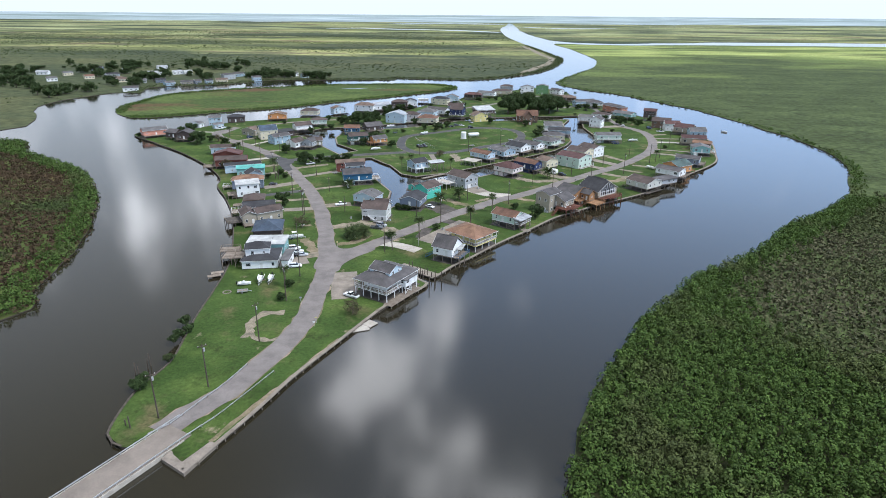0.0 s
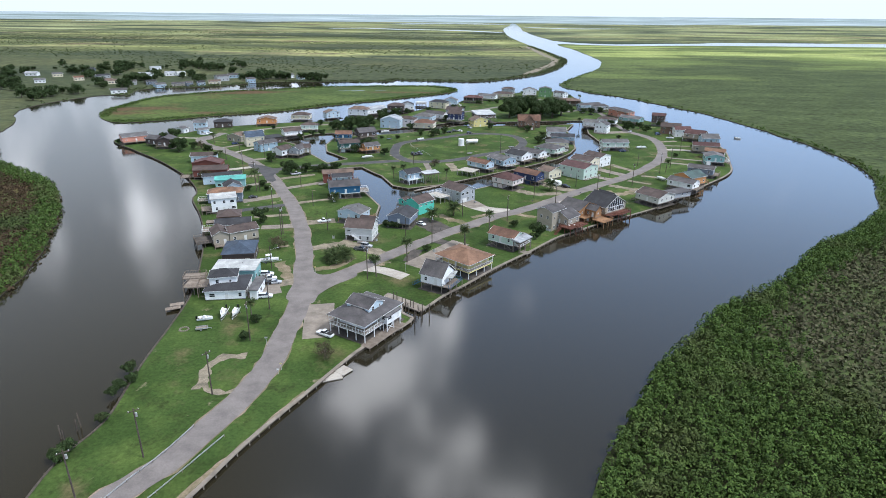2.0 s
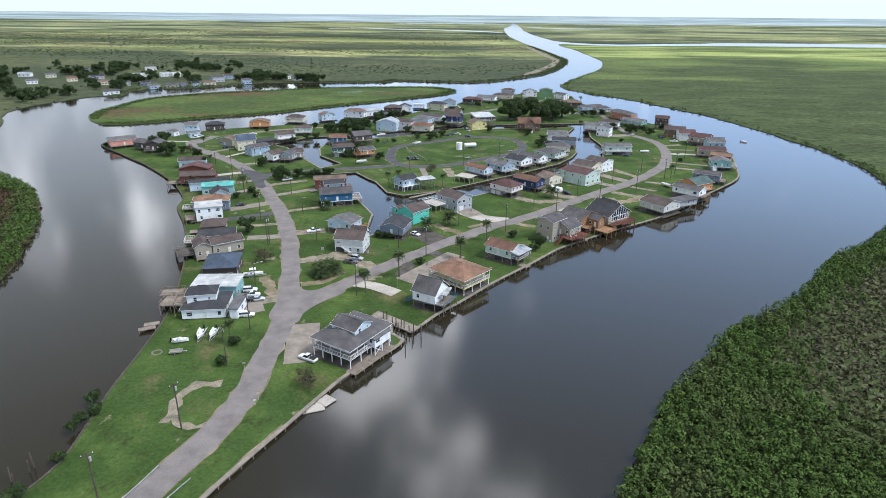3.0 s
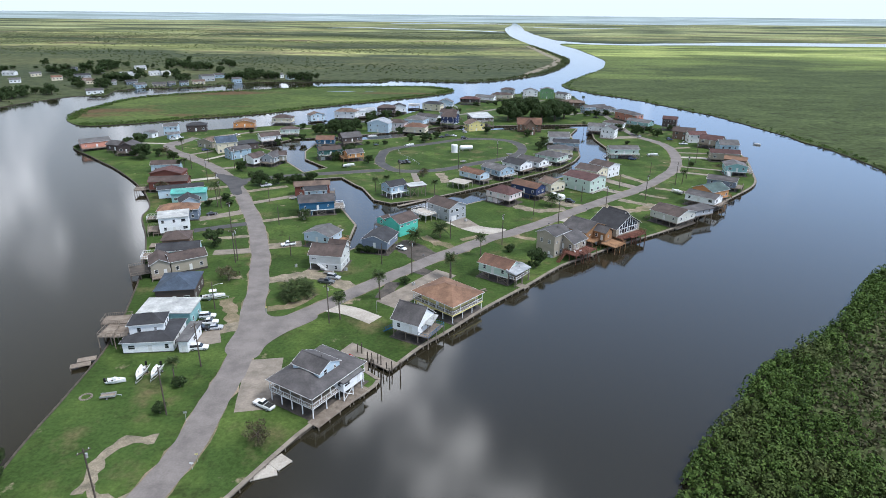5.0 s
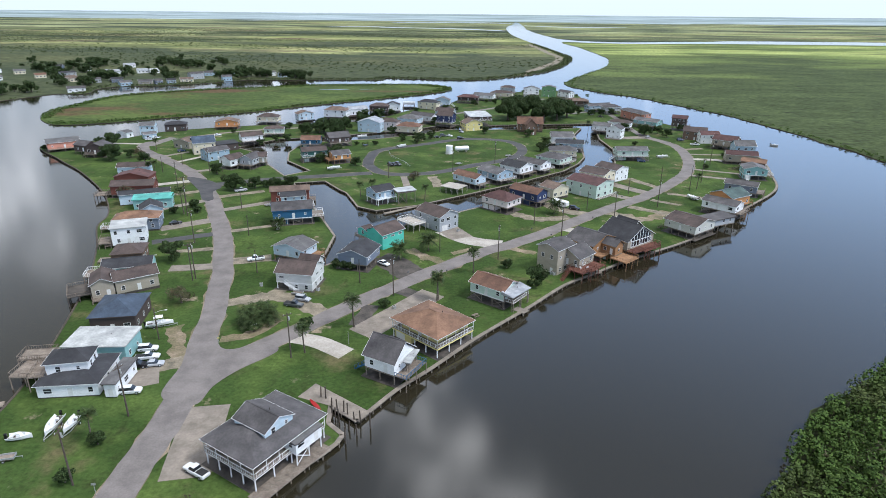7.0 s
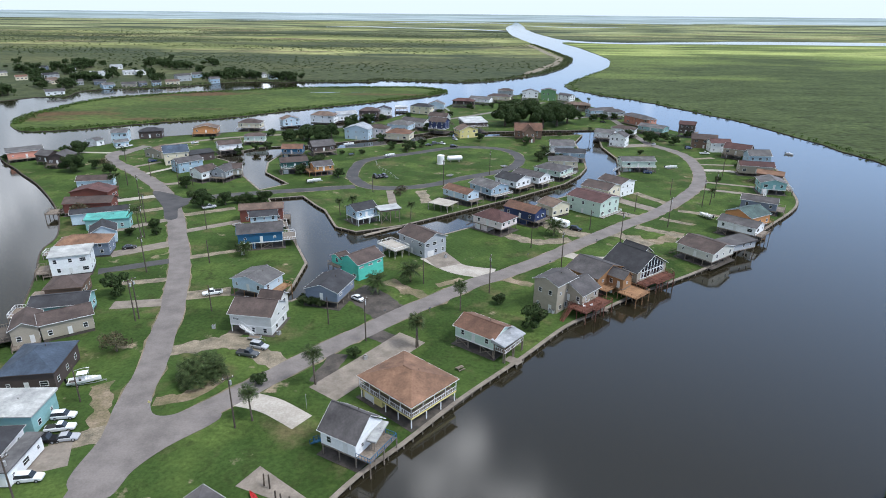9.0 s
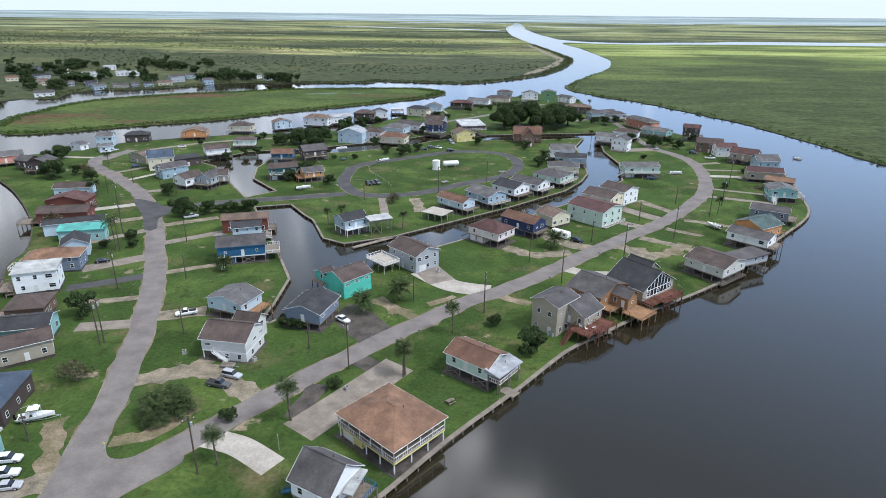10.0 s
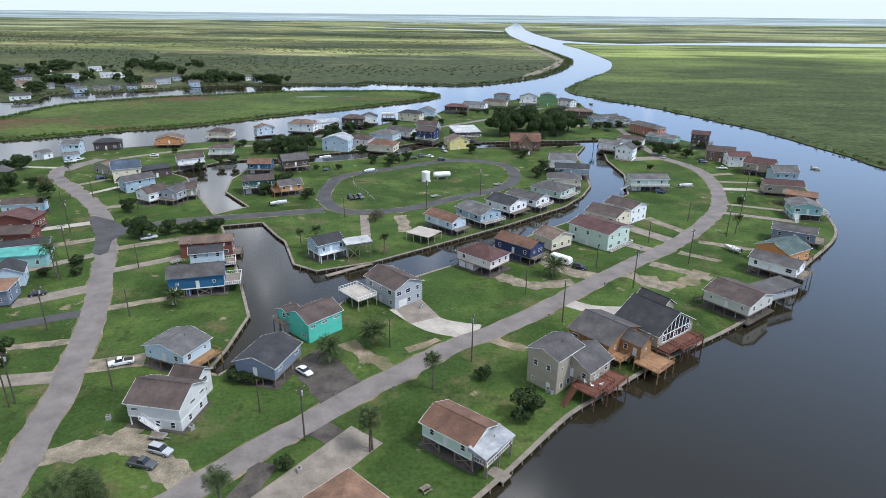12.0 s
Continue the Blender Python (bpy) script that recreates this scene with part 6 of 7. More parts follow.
plant("palm", 0.85, (4.1, 352.9), (-19.9, 357.2), (-25, 357), (133.8, 377.8), (84.5, 694.3), (129.9, 666.9), (140.7, 667.7), (-133.2, 389.8), (112.4, 525.5), (11.9, 253.7))
plant("palm", 0.8, (-54.3, 189.9), (-157.2, 444.3), (-136.6, 391.2))
plant("date", 1.05, (-1.4, 284.9), (58.9, 336.1), (8, 293), (73.9, 468.7), (-6.5, 482.8))
plant("date", 0.8, (-50.3, 312.8))
plant("tall", 1.0, (-93.8, 329.6))
far_rng = random.Random(9)
grove = [(-464.7, 852.5), (-511.2, 910.6), (-453.2, 884.2), (-500.9, 947.6), (-391.4, 805.8), (-474.2, 950.8), (-395.1, 831.6), (-368.9, 808), (-347.6, 865), (-404.9, 1007.4), (-398, 1016.8), (-379.4, 1002.1), (-358, 988.3), (-337.5, 967.2), (-308.9, 933.8), (-259.4, 845.6), (-238.3, 864.8), (-228.2, 854.4), (-220.9, 860.8), (-212.9, 856), (-250.8, 881.3), (-180.6, 853.7), (-171.4, 854.6), (-162.2, 855.6), (-316.6, 1027.2), (-381, 861.4), (-314.8, 818.5), (-379.5, 759.9),
         (-515.9, 741.7), (-510.2, 753.7), (-473.5, 717.1), (-425.8, 670.5), (-414, 671.2), (-415.5, 695.3), (-418.3, 648.3), (-403.3, 696.1), (-514.7, 771.4), (-541.3, 769.4), (-569.5, 833.5), (-496, 1002.4), (-478.4, 984.1), (-399.1, 750.2), (-591.3, 884.9), (-620.4, 898.7)]
FAR_TREE.matrix_basis = pose(grove[0][0] + 9, grove[0][1] + 4, -0.4)
for x, y in grove:
    for k in range(3):
        ob = copy_thing(FAR_TREE, pose(x + far_rng.gauss(0, 5), y + far_rng.gauss(0, 9), -0.4, 0, 0, far_rng.uniform(0, 360)))
        f = far_rng.uniform(0.75, 1.35)
        ob.scale = (f, f, f)

P, Q = [(-660.8, 934), (-333.7, 1044.1)]
for i in range(40):
    u = far_rng.random()
    ob = copy_thing(FAR_TREE, pose(P[0] + (Q[0] - P[0]) * u, P[1] + (Q[1] - P[1]) * u + far_rng.gauss(0, 55), -0.4, 0, 0, far_rng.uniform(0, 360)))
    f = far_rng.uniform(0.45, 1.0)
    ob.scale = (f * 1.2, f * 1.2, f)

# ---- utility poles ----
def make_pole(height, arm):
    ob = tagged(new("utility_pole"), "tall dark wooden utility pole with crossarm", "utility pole", "utility poles")
    part("shaft", Solid().tube((0, 0, -0.5), (0, 0, height), 0.19, 0.12, 8), M["pole"], ob)
    if arm:
        part("crossarm", Solid().box(-1.2, -0.07, height - 0.72, 1.2, 0.07, height - 0.54), M["pole"], ob)
        for k in (-0.95, 0.0, 0.95):
            part("insulator", Solid().tube((k, 0, height - 0.54), (k, 0, height - 0.3), 0.06, 0.04, 6), M["trim"], ob)
        part("transformer", Solid().tube((0.35, 0.1, height - 2.2), (0.35, 0.1, height - 1.3), 0.24, n=10), M["steel"], ob)
    return ob


POLE, STUB = make_pole(12.4, True), make_pole(8.0, False)
tagged(STUB, "short dark wooden pole without crossarm", "utility pole")
spots = [(-66, 116.8), (-59, 129.5), (-52.5, 152), (-51, 197.8), (-51.1, 178.1), (-64.5, 265.2), (-22.9, 221.4), (-1.1, 256.6), (32, 285.9), (56.9, 306.3), (82, 328.6), (105.6, 347.8), (-64.1, 266.5), (-76.7, 297.4), (-91.6, 327.7), (-98.8, 344), (-108.9, 398.3), (16.6, 403.9), (40, 425.9), (-113.3, 369.5), (140.2, 389.1), (159.5, 427), (129.2, 374.6)]
for i, (x, y) in enumerate(spots):
    POLE.matrix_basis = pose(x, y, 0, 0, 0, 35) if i == 0 else POLE.matrix_basis
    if i:
        copy_thing(POLE, pose(x, y, 0, 0, 0, 20 + 17 * (i % 5)))
stubs = [(-46.3, 271.7), (-12.3, 265.1), (12, 291.8), (-59.6, 305.7), (-72.7, 337.9), (49, 323.5), (74.1, 343.4), (98.2, 367.4), (121.4, 392.4), (-15.8, 391.4), (-132.7, 397.2), (-129.3, 413.5), (-102.3, 398.6)]
for i, (x, y) in enumerate(stubs):
    if i == 0:
        STUB.matrix_basis = pose(x, y, 0)
    else:
        copy_thing(STUB, pose(x, y, 0, 0, 0, 11 * i))

def lamp_arm(x, y, rot):
    ob = thing("street_lamp", x, y, rot, "street lamp on a long steel arm and wooden pole", "street lamp", "street lamps")
    part("pole", Solid().tube((0, 0, -0.5), (0, 0, 9.0), 0.17, 0.12, 8), M["pole"], ob)
    part("arm", Solid().tube((0, 0, 7.6), (1.6, 0, 8.1), 0.05, n=6).tube((1.6, 0, 8.1), (2.7, 0, 8.15), 0.05, n=6), M["steel"], ob)
    part("lamp_head", Solid().hexa([(2.5, -0.14, 8.06), (3.2, -0.1, 8.08), (3.2, 0.1, 8.08), (2.5, 0.14, 8.06), (2.55, -0.1, 8.22), (3.1, -0.06, 8.2), (3.1, 0.06, 8.2), (2.55, 0.1, 8.22)]), M["trim"], ob)


lamp_arm(-58.8, 229.2, 15)

# ---- vehicles ----
COAT = {"white": (0.75, 0.76, 0.77), "black": (0.012, 0.012, 0.014), "silver": (0.45, 0.46, 0.48), "grey": (0.1, 0.105, 0.11), "navy": (0.02, 0.04, 0.1), "red": (0.4, 0.03, 0.03)}
for k, c in COAT.items():
    M["coat_" + k] = mat("coat_" + k, [tuple(0.92 * q for q in c), c], 2.0, 0.25, metal=0.1)
M["tyre"] = mat("tyre", [(0.015, 0.015, 0.015), (0.03, 0.03, 0.03)], 3.0, 0.9)
M["gelcoat"] = mat("gelcoat", [(0.7, 0.7, 0.68), (0.8, 0.8, 0.79)], 1.5, 0.35)


def section(x, half, z0, z1, c=0.12):
    """A chamfered cross-section of a car at x."""
    return [(x, -half, z0 + c), (x, -half + c * 0.6, z0), (x, half - c * 0.6, z0), (x, half, z0 + c), (x, half, z1 - c), (x, half - c, z1), (x, -half + c, z1), (x, -half, z1 - c)]


def wheel_parts(root, places, r=0.36):
    for x, y in places:
        s = Solid().tube((x, y - 0.11, r), (x, y + 0.11, r), r, n=12)
        tyre = part("wheel", s, M["tyre"], root)
        o = math.copysign(0.115, y)
        part("rim", Solid().tube((x, y + o - 0.01, r), (x, y + o + 0.01, r), r * 0.58, n=10), M["steel"], tyre)


def make_car(kind, coat, label):
    root = tagged(new("car"), label, "car" if kind != "pickup" else "pickup truck", "parked cars")
    L = {"sedan": 4.6, "suv": 4.7, "pickup": 5.7}[kind] / 2
    lift = 0.32 if kind == "pickup" else 0.24
    belt = {"sedan": 0.92, "suv": 1.05, "pickup": 1.12}[kind]
    roof = {"sedan": 1.45, "suv": 1.75, "pickup": 1.85}[kind]
    s = Solid().rings([section(-L, 0.78, lift + 0.2, belt - 0.2), section(-L + 0.15, 0.9, lift, belt - 0.04), section(-L * 0.35, 0.93, lift, belt), section(L * 0.3, 0.93, lift, belt), section(L * 0.42, 0.92, lift, belt - 0.02), section(L - 0.25, 0.88, lift, belt - 0.16), section(L, 0.7, lift + 0.15, belt - 0.3)])
    part("body", s, M["coat_" + coat], root)
    a, b, c, d = {"sedan": (-L * 0.78, -L * 0.42, L * 0.12, L * 0.42), "suv": (-L * 0.96, -L * 0.86, L * 0.12, L * 0.42), "pickup": (-L * 0.18, -L * 0.1, L * 0.22, L * 0.44)}[kind]
    g = Solid().hexa([(a, -0.84, belt - 0.05), (d, -0.84, belt - 0.05), (d, 0.84, belt - 0.05), (a, 0.84, belt - 0.05), (b, -0.66, roof - 0.05), (c, -0.66, roof - 0.05), (c, 0.66, roof - 0.05), (b, 0.66, roof - 0.05)])
    part("cabin_glass", g, M["glass"], root)
    part("roof", Solid().hexa([(b - 0.08, -0.69, roof - 0.06), (c + 0.06, -0.69, roof - 0.06), (c + 0.06, 0.69, roof - 0.06), (b - 0.08, 0.69, roof - 0.06), (b, -0.6, roof + 0.02), (c - 0.05, -0.6, roof + 0.02), (c - 0.05, 0.6, roof + 0.02), (b, 0.6, roof + 0.02)]), M["coat_" + coat], root)
    if kind == "pickup":
        part("bed_floor", Solid().box(-L + 0.25, -0.75, belt, a - 0.12, 0.75, belt + 0.012), M["tyre"], root)
    for y in (-0.62, 0.62):
        part("headlight", Solid().box(L - 0.12, y - 0.16, belt - 0.48, L - 0.02, y + 0.16, belt - 0.34), M["trim"], root)
    wheel_parts(root, [(x, y) for x in (-L * 0.62, L * 0.62) for y in (-0.84, 0.84)])
    return root


CARS = {}


def park(kind, coat, x, y, w, d, rot, flip=False):
    m = pose(x, y, 0.06, 0, 0, rot + (180 if flip else 0))
    key = (kind, coat)
    if key in CARS:
        return copy_thing(CARS[key], m)
    CARS[key] = make_car(kind, coat, "%s %s parked on a drive" % (coat, {"sedan": "saloon car", "suv": "estate car", "pickup": "pickup truck"}[kind]))
    CARS[key].matrix_basis = m


park("pickup", "white", -49.8, 282.1, 5.6, 2.0, 24, True)
park("pickup", "grey", -28.9, 248.8, 5.7, 2.0, -13)
park("suv", "silver", -27.1, 252.4, 4.4, 1.9, -18)
park("sedan", "white", -6.4, 279.8, 4.5, 1.8, -40)
park("sedan", "black", -92.1, 317.5, 5.9, 1.9, 28)
park("pickup", "silver", -81.5, 364.0, 5.6, 2.0, 33)
park("suv", "black", 68.6, 342.6, 4.5, 2.0, -28)
park("suv", "navy", 122.9, 432.5, 6.4, 1.9, -14)
park("suv", "navy", 166.7, 494.6, 7.0, 1.9, 3)
park("pickup", "white", 170.9, 480.2, 6.3, 2.0, -8)
park("sedan", "silver", 148.3, 505.0, 12.6, 1.9, 55)
park("suv", "black", -17.3, 416.5, 9.6, 1.9, -60)
park("sedan", "black", -15.4, 417.6, 10.0, 1.9, -56)
park("suv", "grey", -13.1, 418.1, 9.4, 1.9, -53)
park("sedan", "black", 6.3, 494.5, 4.6, 1.9, 20)
park("suv", "grey", 10.2, 499.6, 3.8, 1.9, 3)
park("sedan", "white", 14.5, 499.7, 4.4, 1.9, -36)
park("suv", "silver", 22.6, 513.8, 8.4, 1.9, -61)
park("suv", "black", 21.7, 491.3, 5.4, 1.9, 17)
park("suv", "white", 130.0, 597.3, 5.7, 1.9, 4)
park("sedan", "black", 134.9, 585.7, 4.7, 1.9, -23)
park("sedan", "white", -139.0, 493.2, 4.3, 1.9, 23)
park("pickup", "white", -176.2, 476.4, 3.0, 2.0, 27)
park("sedan", "white", -174.2, 482.0, 3.0, 2.0, 66)
park("suv", "navy", -142.7, 444.4, 5.4, 2.0, 39)
park("sedan", "black", -87.2, 551.5, 6.5, 2.0, -13)
park("suv", "white", -54.5, 206.0, 6.0, 2.0, 8)
park("suv", "white", -58.9, 223.7, 4.3, 2.0, 9)
park("pickup", "white", -57.3, 219.8, 5.8, 2.0, 13)
park("pickup", "black", -58.2, 216.2, 3.4, 2.0, 7)
park("sedan", "silver", -54.4, 217.0, 4.2, 1.9, 12)
park("pickup", "white", -30.3, 181.5, 5.1, 2.0, -30, True)
park("sedan", "white", -180.7, 481.2, 7.6, 1.9, 88)


# ---- boats ----
def hull_solid(L, W, H):
    rows = []
    for k in range(9):
        f = k / 8
        half = W / 2 * (1 - (max(0, f - 0.3) / 0.7) ** 2.2)
        half = max(half, 0.06)
        keel = 0.05 + 0.5 * max(0, f - 0.6) ** 1.5
        top = H * (0.85 + 0.25 * f)
        x = -L / 2 + L * f
        rows.append([(x, 0, keel), (x, half * 0.75, keel + H * 0.25), (x, half, top), (x, half - 0.12, top), (x, half * 0.7 - 0.02, top - 0.5 * (f < 0.72)), (x, -half * 0.7 + 0.02, top - 0.5 * (f < 0.72)), (x, -half + 0.12, top), (x, -half, top), (x, -half * 0.75, keel + H * 0.25)])
    return Solid().rings(rows)


def boat(label, x, y, w, d, rot, z=0.5, trailer=True, canopy=False, flip=False):
    L, W = max(4.5, min(w, 7.2)), 2.3 if w > 6 else 1.9
    root = thing("boat", x, y, rot + (180 if flip else 0), label, "boat", "boats of the village", z)
    part("hull", hull_solid(L, W, 1.1), M["gelcoat"], root)
    part("console", Solid().hexa([(-0.5, -0.4, 0.7), (0.5, -0.4, 0.7), (0.5, 0.4, 0.7), (-0.5, 0.4, 0.7), (-0.35, -0.35, 1.6), (0.2, -0.35, 1.5), (0.2, 0.35, 1.5), (-0.35, 0.35, 1.6)]), M["trim"], root)
    part("cockpit_floor", Solid().box(-L * 0.46, -W * 0.31, 0.4, L * 0.12, W * 0.31, 0.56), M["slab_old_and_shade"], root)
    part("seat", Solid().box(-1.6, -0.5, 0.7, -1.1, 0.5, 1.15), M["gelcoat"], root)
    part("outboard_motor", Solid().box(-L / 2 - 0.45, -0.2, 0.5, -L / 2 + 0.02, 0.2, 1.5), M["coat_black"], root)
    if canopy:
        part("canopy", Solid().box(-1.2, -0.9, 2.5, 1.0, 0.9, 2.56), M["trim"], root)
        for cx, cy in ((-1.1, -0.8), (-1.1, 0.8), (0.9, -0.8), (0.9, 0.8)):
            part("canopy_post", Solid().tube((cx, cy, 0.7), (cx, cy, 2.5), 0.03, n=6), M["steel"], root)
    if trailer:
        t = thing("boat_trailer", x, y, rot + (180 if flip else 0), "galvanised trailer under a white boat", "trailer", "boat trailers")
        part("frame", Solid().beam((-L * 0.4, -0.6, 0.45), (L * 0.35, -0.6, 0.45), 0.1).beam((-L * 0.4, 0.6, 0.45), (L * 0.35, 0.6, 0.45), 0.1).beam((L * 0.3, -0.6, 0.45), (L * 0.65, 0, 0.45), 0.1).beam((L * 0.3, 0.6, 0.45), (L * 0.65, 0, 0.45), 0.1).beam((-L * 0.2, -0.95, 0.4), (-L * 0.2, 0.95, 0.4), 0.1), M["steel"], t)
        part("jack", Solid().tube((L * 0.62, 0, 0.0), (L * 0.62, 0, 0.6), 0.05, n=6), M["steel"], t)
        wheel_parts(t, [(-L * 0.2, -0.95), (-L * 0.2, 0.95)], 0.32)


boat("white open motor boat on a trailer on grass", -63.8, 193.3, 6.2, 2.4, -84)
boat("white motor boat on a trailer beside another boat", -60.4, 193.8, 5.5, 2.4, -88)
boat("white cabin boat with small canopy on a trailer", -61.4, 235.7, 6.8, 2.4, 19, canopy=True)
boat("white boat parked beside the dark street", -46.3, 406.8, 8.8, 2.4, 35)
boat("white boat on the oval lawn edge", -14.9, 463.6, 8.3, 2.4, 47)
boat("white boat with dark motor on a trailer", 138.5, 443.3, 9.5, 2.4, 15, canopy=False)
boat("grey and white boat on a trailer on the lawn", 125.4, 360.3, 6.5, 2.4, -61, flip=True)
boat("small white boat on the river", 224.2, 485.8, 4.6, 2.2, -51, z=-1.05, trailer=False)
boat("small white boat lying on grass", -68.5, 190.1, 2.3, 2.0, 10, z=0.0, trailer=False)
boat("white boat beside the canal on a trailer", -43.2, 492.3, 7.3, 2.2, 37)


def utility_trailer(label, x, y, w, d, rot):
    t = thing("utility_trailer", x, y, rot, label, "trailer", "utility trailers")
    part("bed", Solid().box(-1.8, -0.8, 0.5, 1.6, 0.8, 0.58), M["timber"], t)
    part("rail", Solid().box(-1.8, -0.8, 0.58, 1.6, -0.74, 0.95).box(-1.8, 0.74, 0.58, 1.6, 0.8, 0.95).box(1.54, -0.74, 0.58, 1.6, 0.74, 0.95), M["steel"], t)
    part("tongue", Solid().beam((1.6, 0, 0.5), (2.8, 0, 0.45), 0.1), M["steel"], t)
    part("jack", Solid().tube((2.7, 0, 0), (2.7, 0, 0.5), 0.05, n=6), M["steel"], t)
    wheel_parts(t, [(-0.2, -0.9), (-0.2, 0.9)], 0.3)


utility_trailer("low trailer with scrap on the grass", -67.2, 184.2, 3.6, 2.0, 14)
utility_trailer("trailer parked on the oval lawn", 19.6, 421.2, 9.3, 2.0, 37)
utility_trailer("trailer parked on the oval lawn", 48.9, 442.3, 5.9, 2.0, 22)
utility_trailer("loaded trailer beside the drive", -62.5, 342.5, 5.6, 2.0, 46)
utility_trailer("covered pale trailer on gravel", -29.5, 256.4, 4.0, 2.0, -9)

# ---- tanks, docks and small things ----
T = ((14.5, 447.9))
tank = thing("water_tank", T[0], T[1], 0, "white upright steel tank on the oval lawn", "tank")
part("shell", Solid().tube((0, 0, 0), (0, 0, 4.8), 2.0, n=28), M["gelcoat"], tank)
part("roof", Solid().tube((0, 0, 4.8), (0, 0, 5.2), 2.05, 0.3, n=28), M["trim"], tank)
part("base", Solid().tube((0, 0, -0.2), (0, 0, 0.18), 2.4, n=28), M["concrete"], tank)
T = ((22.1, 453.6))
tank = thing("gas_tank", T[0], T[1], 14, "white lying cylinder tank on supports", "tank")
s = Solid()
ring = lambda x, r: [(x, r * math.cos(a), 2.1 + r * math.sin(a)) for a in [2 * math.pi * i / 20 for i in range(20)]]
s.rings([ring(-4.4, 0.3), ring(-4.2, 0.9), ring(-3.7, 1.35), ring(3.7, 1.35), ring(4.2, 0.9), ring(4.4, 0.3)])
part("shell", s, M["gelcoat"], tank)
for k in (-2.4, 2.4):
    part("support", Solid().box(k - 0.2, -1.1, -0.1, k + 0.2, 1.1, 1.0), M["concrete"], tank)


def deck_platform(label, x, y, w, d, rot, z, wood="timber", rail="trim", fence=True, steps=False):
    """A raised platform with posts, and rails where asked for."""
    ob = thing("platform", x, y, rot, label, "deck", "decks by the water")
    X, Y = w / 2, d / 2
    part("floor", Solid().box(-X, -Y, z - 0.2, X, Y, z), M[wood], ob)
    if fence:
        railing(ob, [(-X + 0.1, -Y + 0.1), (X - 0.1, -Y + 0.1), (X - 0.1, Y - 0.1), (-X + 0.1, Y - 0.1)], z, M[rail], close=True)
    if steps:
        stairs(ob, -X + 1.0, -Y, 0.0, -1.0, z, M[rail])
    nx, ny = max(2, round(w / 3.5) + 1), max(2, round(d / 3.5) + 1)
    for i in range(nx):
        for j in range(ny):
            post(ob, -X + 0.15 + (w - 0.3) * i / (nx - 1), -Y + 0.15 + (d - 0.3) * j / (ny - 1), z + 2.3, wood, -2.5)


deck_platform("raised deck with white railing beside the canal", 0.5, 316.4, 9.9, 6.4, -47, 3.0, "concrete", "trim")
deck_platform("boat shelter with tan deck roof over the canal", 17.0, 367.8, 10.0, 8.4, -33, 3.0, "concrete", "timber", False)
deck_platform("grey wooden dock at the west shore", -78.7, 210.9, 7.1, 7.0, 2, 2.6, "timber", "timber")
deck_platform("wooden sun deck at the west shore", -82.1, 217.8, 7.4, 5.0, 10, 2.2, "timber", "timber")
deck_platform("wide grey deck over the river bank", -91.4, 253.6, 9.0, 8.6, 30, 2.0, "slab_old_and_shade", "timber")
deck_platform("small white-railed deck behind the teal house", -95.0, 265.0, 4.6, 6.0, 16, 2.2, "timber", "trim")
deck_platform("grey boat dock behind the brown house", -98.6, 279.0, 5.0, 4.0, 14, 0.9, "timber", "timber", False)
deck_platform("timber deck behind the tall white house", -106.6, 293.6, 4.0, 7.0, 21, 2.0, "timber", "timber")
deck_platform("boat dock with rails behind the dark house", -113.4, 308.6, 5.0, 4.4, 14, 1.6, "timber", "trim")
deck_platform("timber deck behind the maroon house", -139.4, 352.0, 5.0, 7.0, 11, 1.6, "timber", "timber")
deck_platform("red-brown waterside deck with railing", 57.8, 273.2, 6.0, 8.0, -44, 2.66, "redwood", "redwood", steps=True)
deck_platform("cedar waterside deck with railing", 74.2, 283.4, 6.4, 7.4, -47, 2.2, "cedar", "cedar")
deck_platform("maroon waterside deck with railing", 84.7, 292.8, 4.6, 9.0, -52, 2.66, "redwood", "redwood")
deck_platform("low wooden dock along the canal", -5.7, 340.1, 16.8, 1.8, 40, -0.2, "concrete_worn", "timber", False)
deck_platform("timber jetty at the west shore", -81.4, 200.3, 4.3, 2.0, 22, 0.2, "timber", "timber", False)
deck_platform("broken white floating dock beside the bank", -24.8, 161.4, 5.2, 3.5, 20, -0.5, "concrete", "trim", False)
deck_platform("broken pale floating dock piece beside the bank", -22.2, 164.2, 3.5, 3.5, -37, -0.42, "concrete", "trim", False)
deck_platform("small jetty on the west shore", -81.6, 197.7, 4.6, 2.0, 26, 0.1, "timber", "timber", False)
deck_platform("low dock beside the mint house", 35.8, 248.3, 3.8, 2.6, -40, 0.12, "concrete_worn", "timber", False)
deck_platform("dock before the tan house", 62.1, 276.8, 5.7, 3.9, 8, 0.1, "timber", "timber", False)
deck_platform("house dock along the bank", -13.2, 182.6, 3.4, 17.5, -32, 0.14, "timber", "timber", False)
apron = slab("quay_apron", [Vector(q) for q in ((-14.6, 210.6), (-17.5, 205.4), (-9.8, 202.4), (-3.3, 197.5), (-1.3, 200.7))], 0.07, -0.1, M["concrete_worn"])
tagged(apron, "brown concrete apron beside the boat slip", "quay", kind="structure")


def pile(x, y, top, lean=0.0):
    ob = tagged(mesh_object("mooring_post", (s := Solid().tube((0, 0, -1.5), (lean, lean * 0.5, top), 0.17, 0.14, 7)).v, s.f, M["piling"]), "dark weathered timber pile in the water", "pile", "mooring piles")
    ob.matrix_basis = pose(x, y, -1.2)


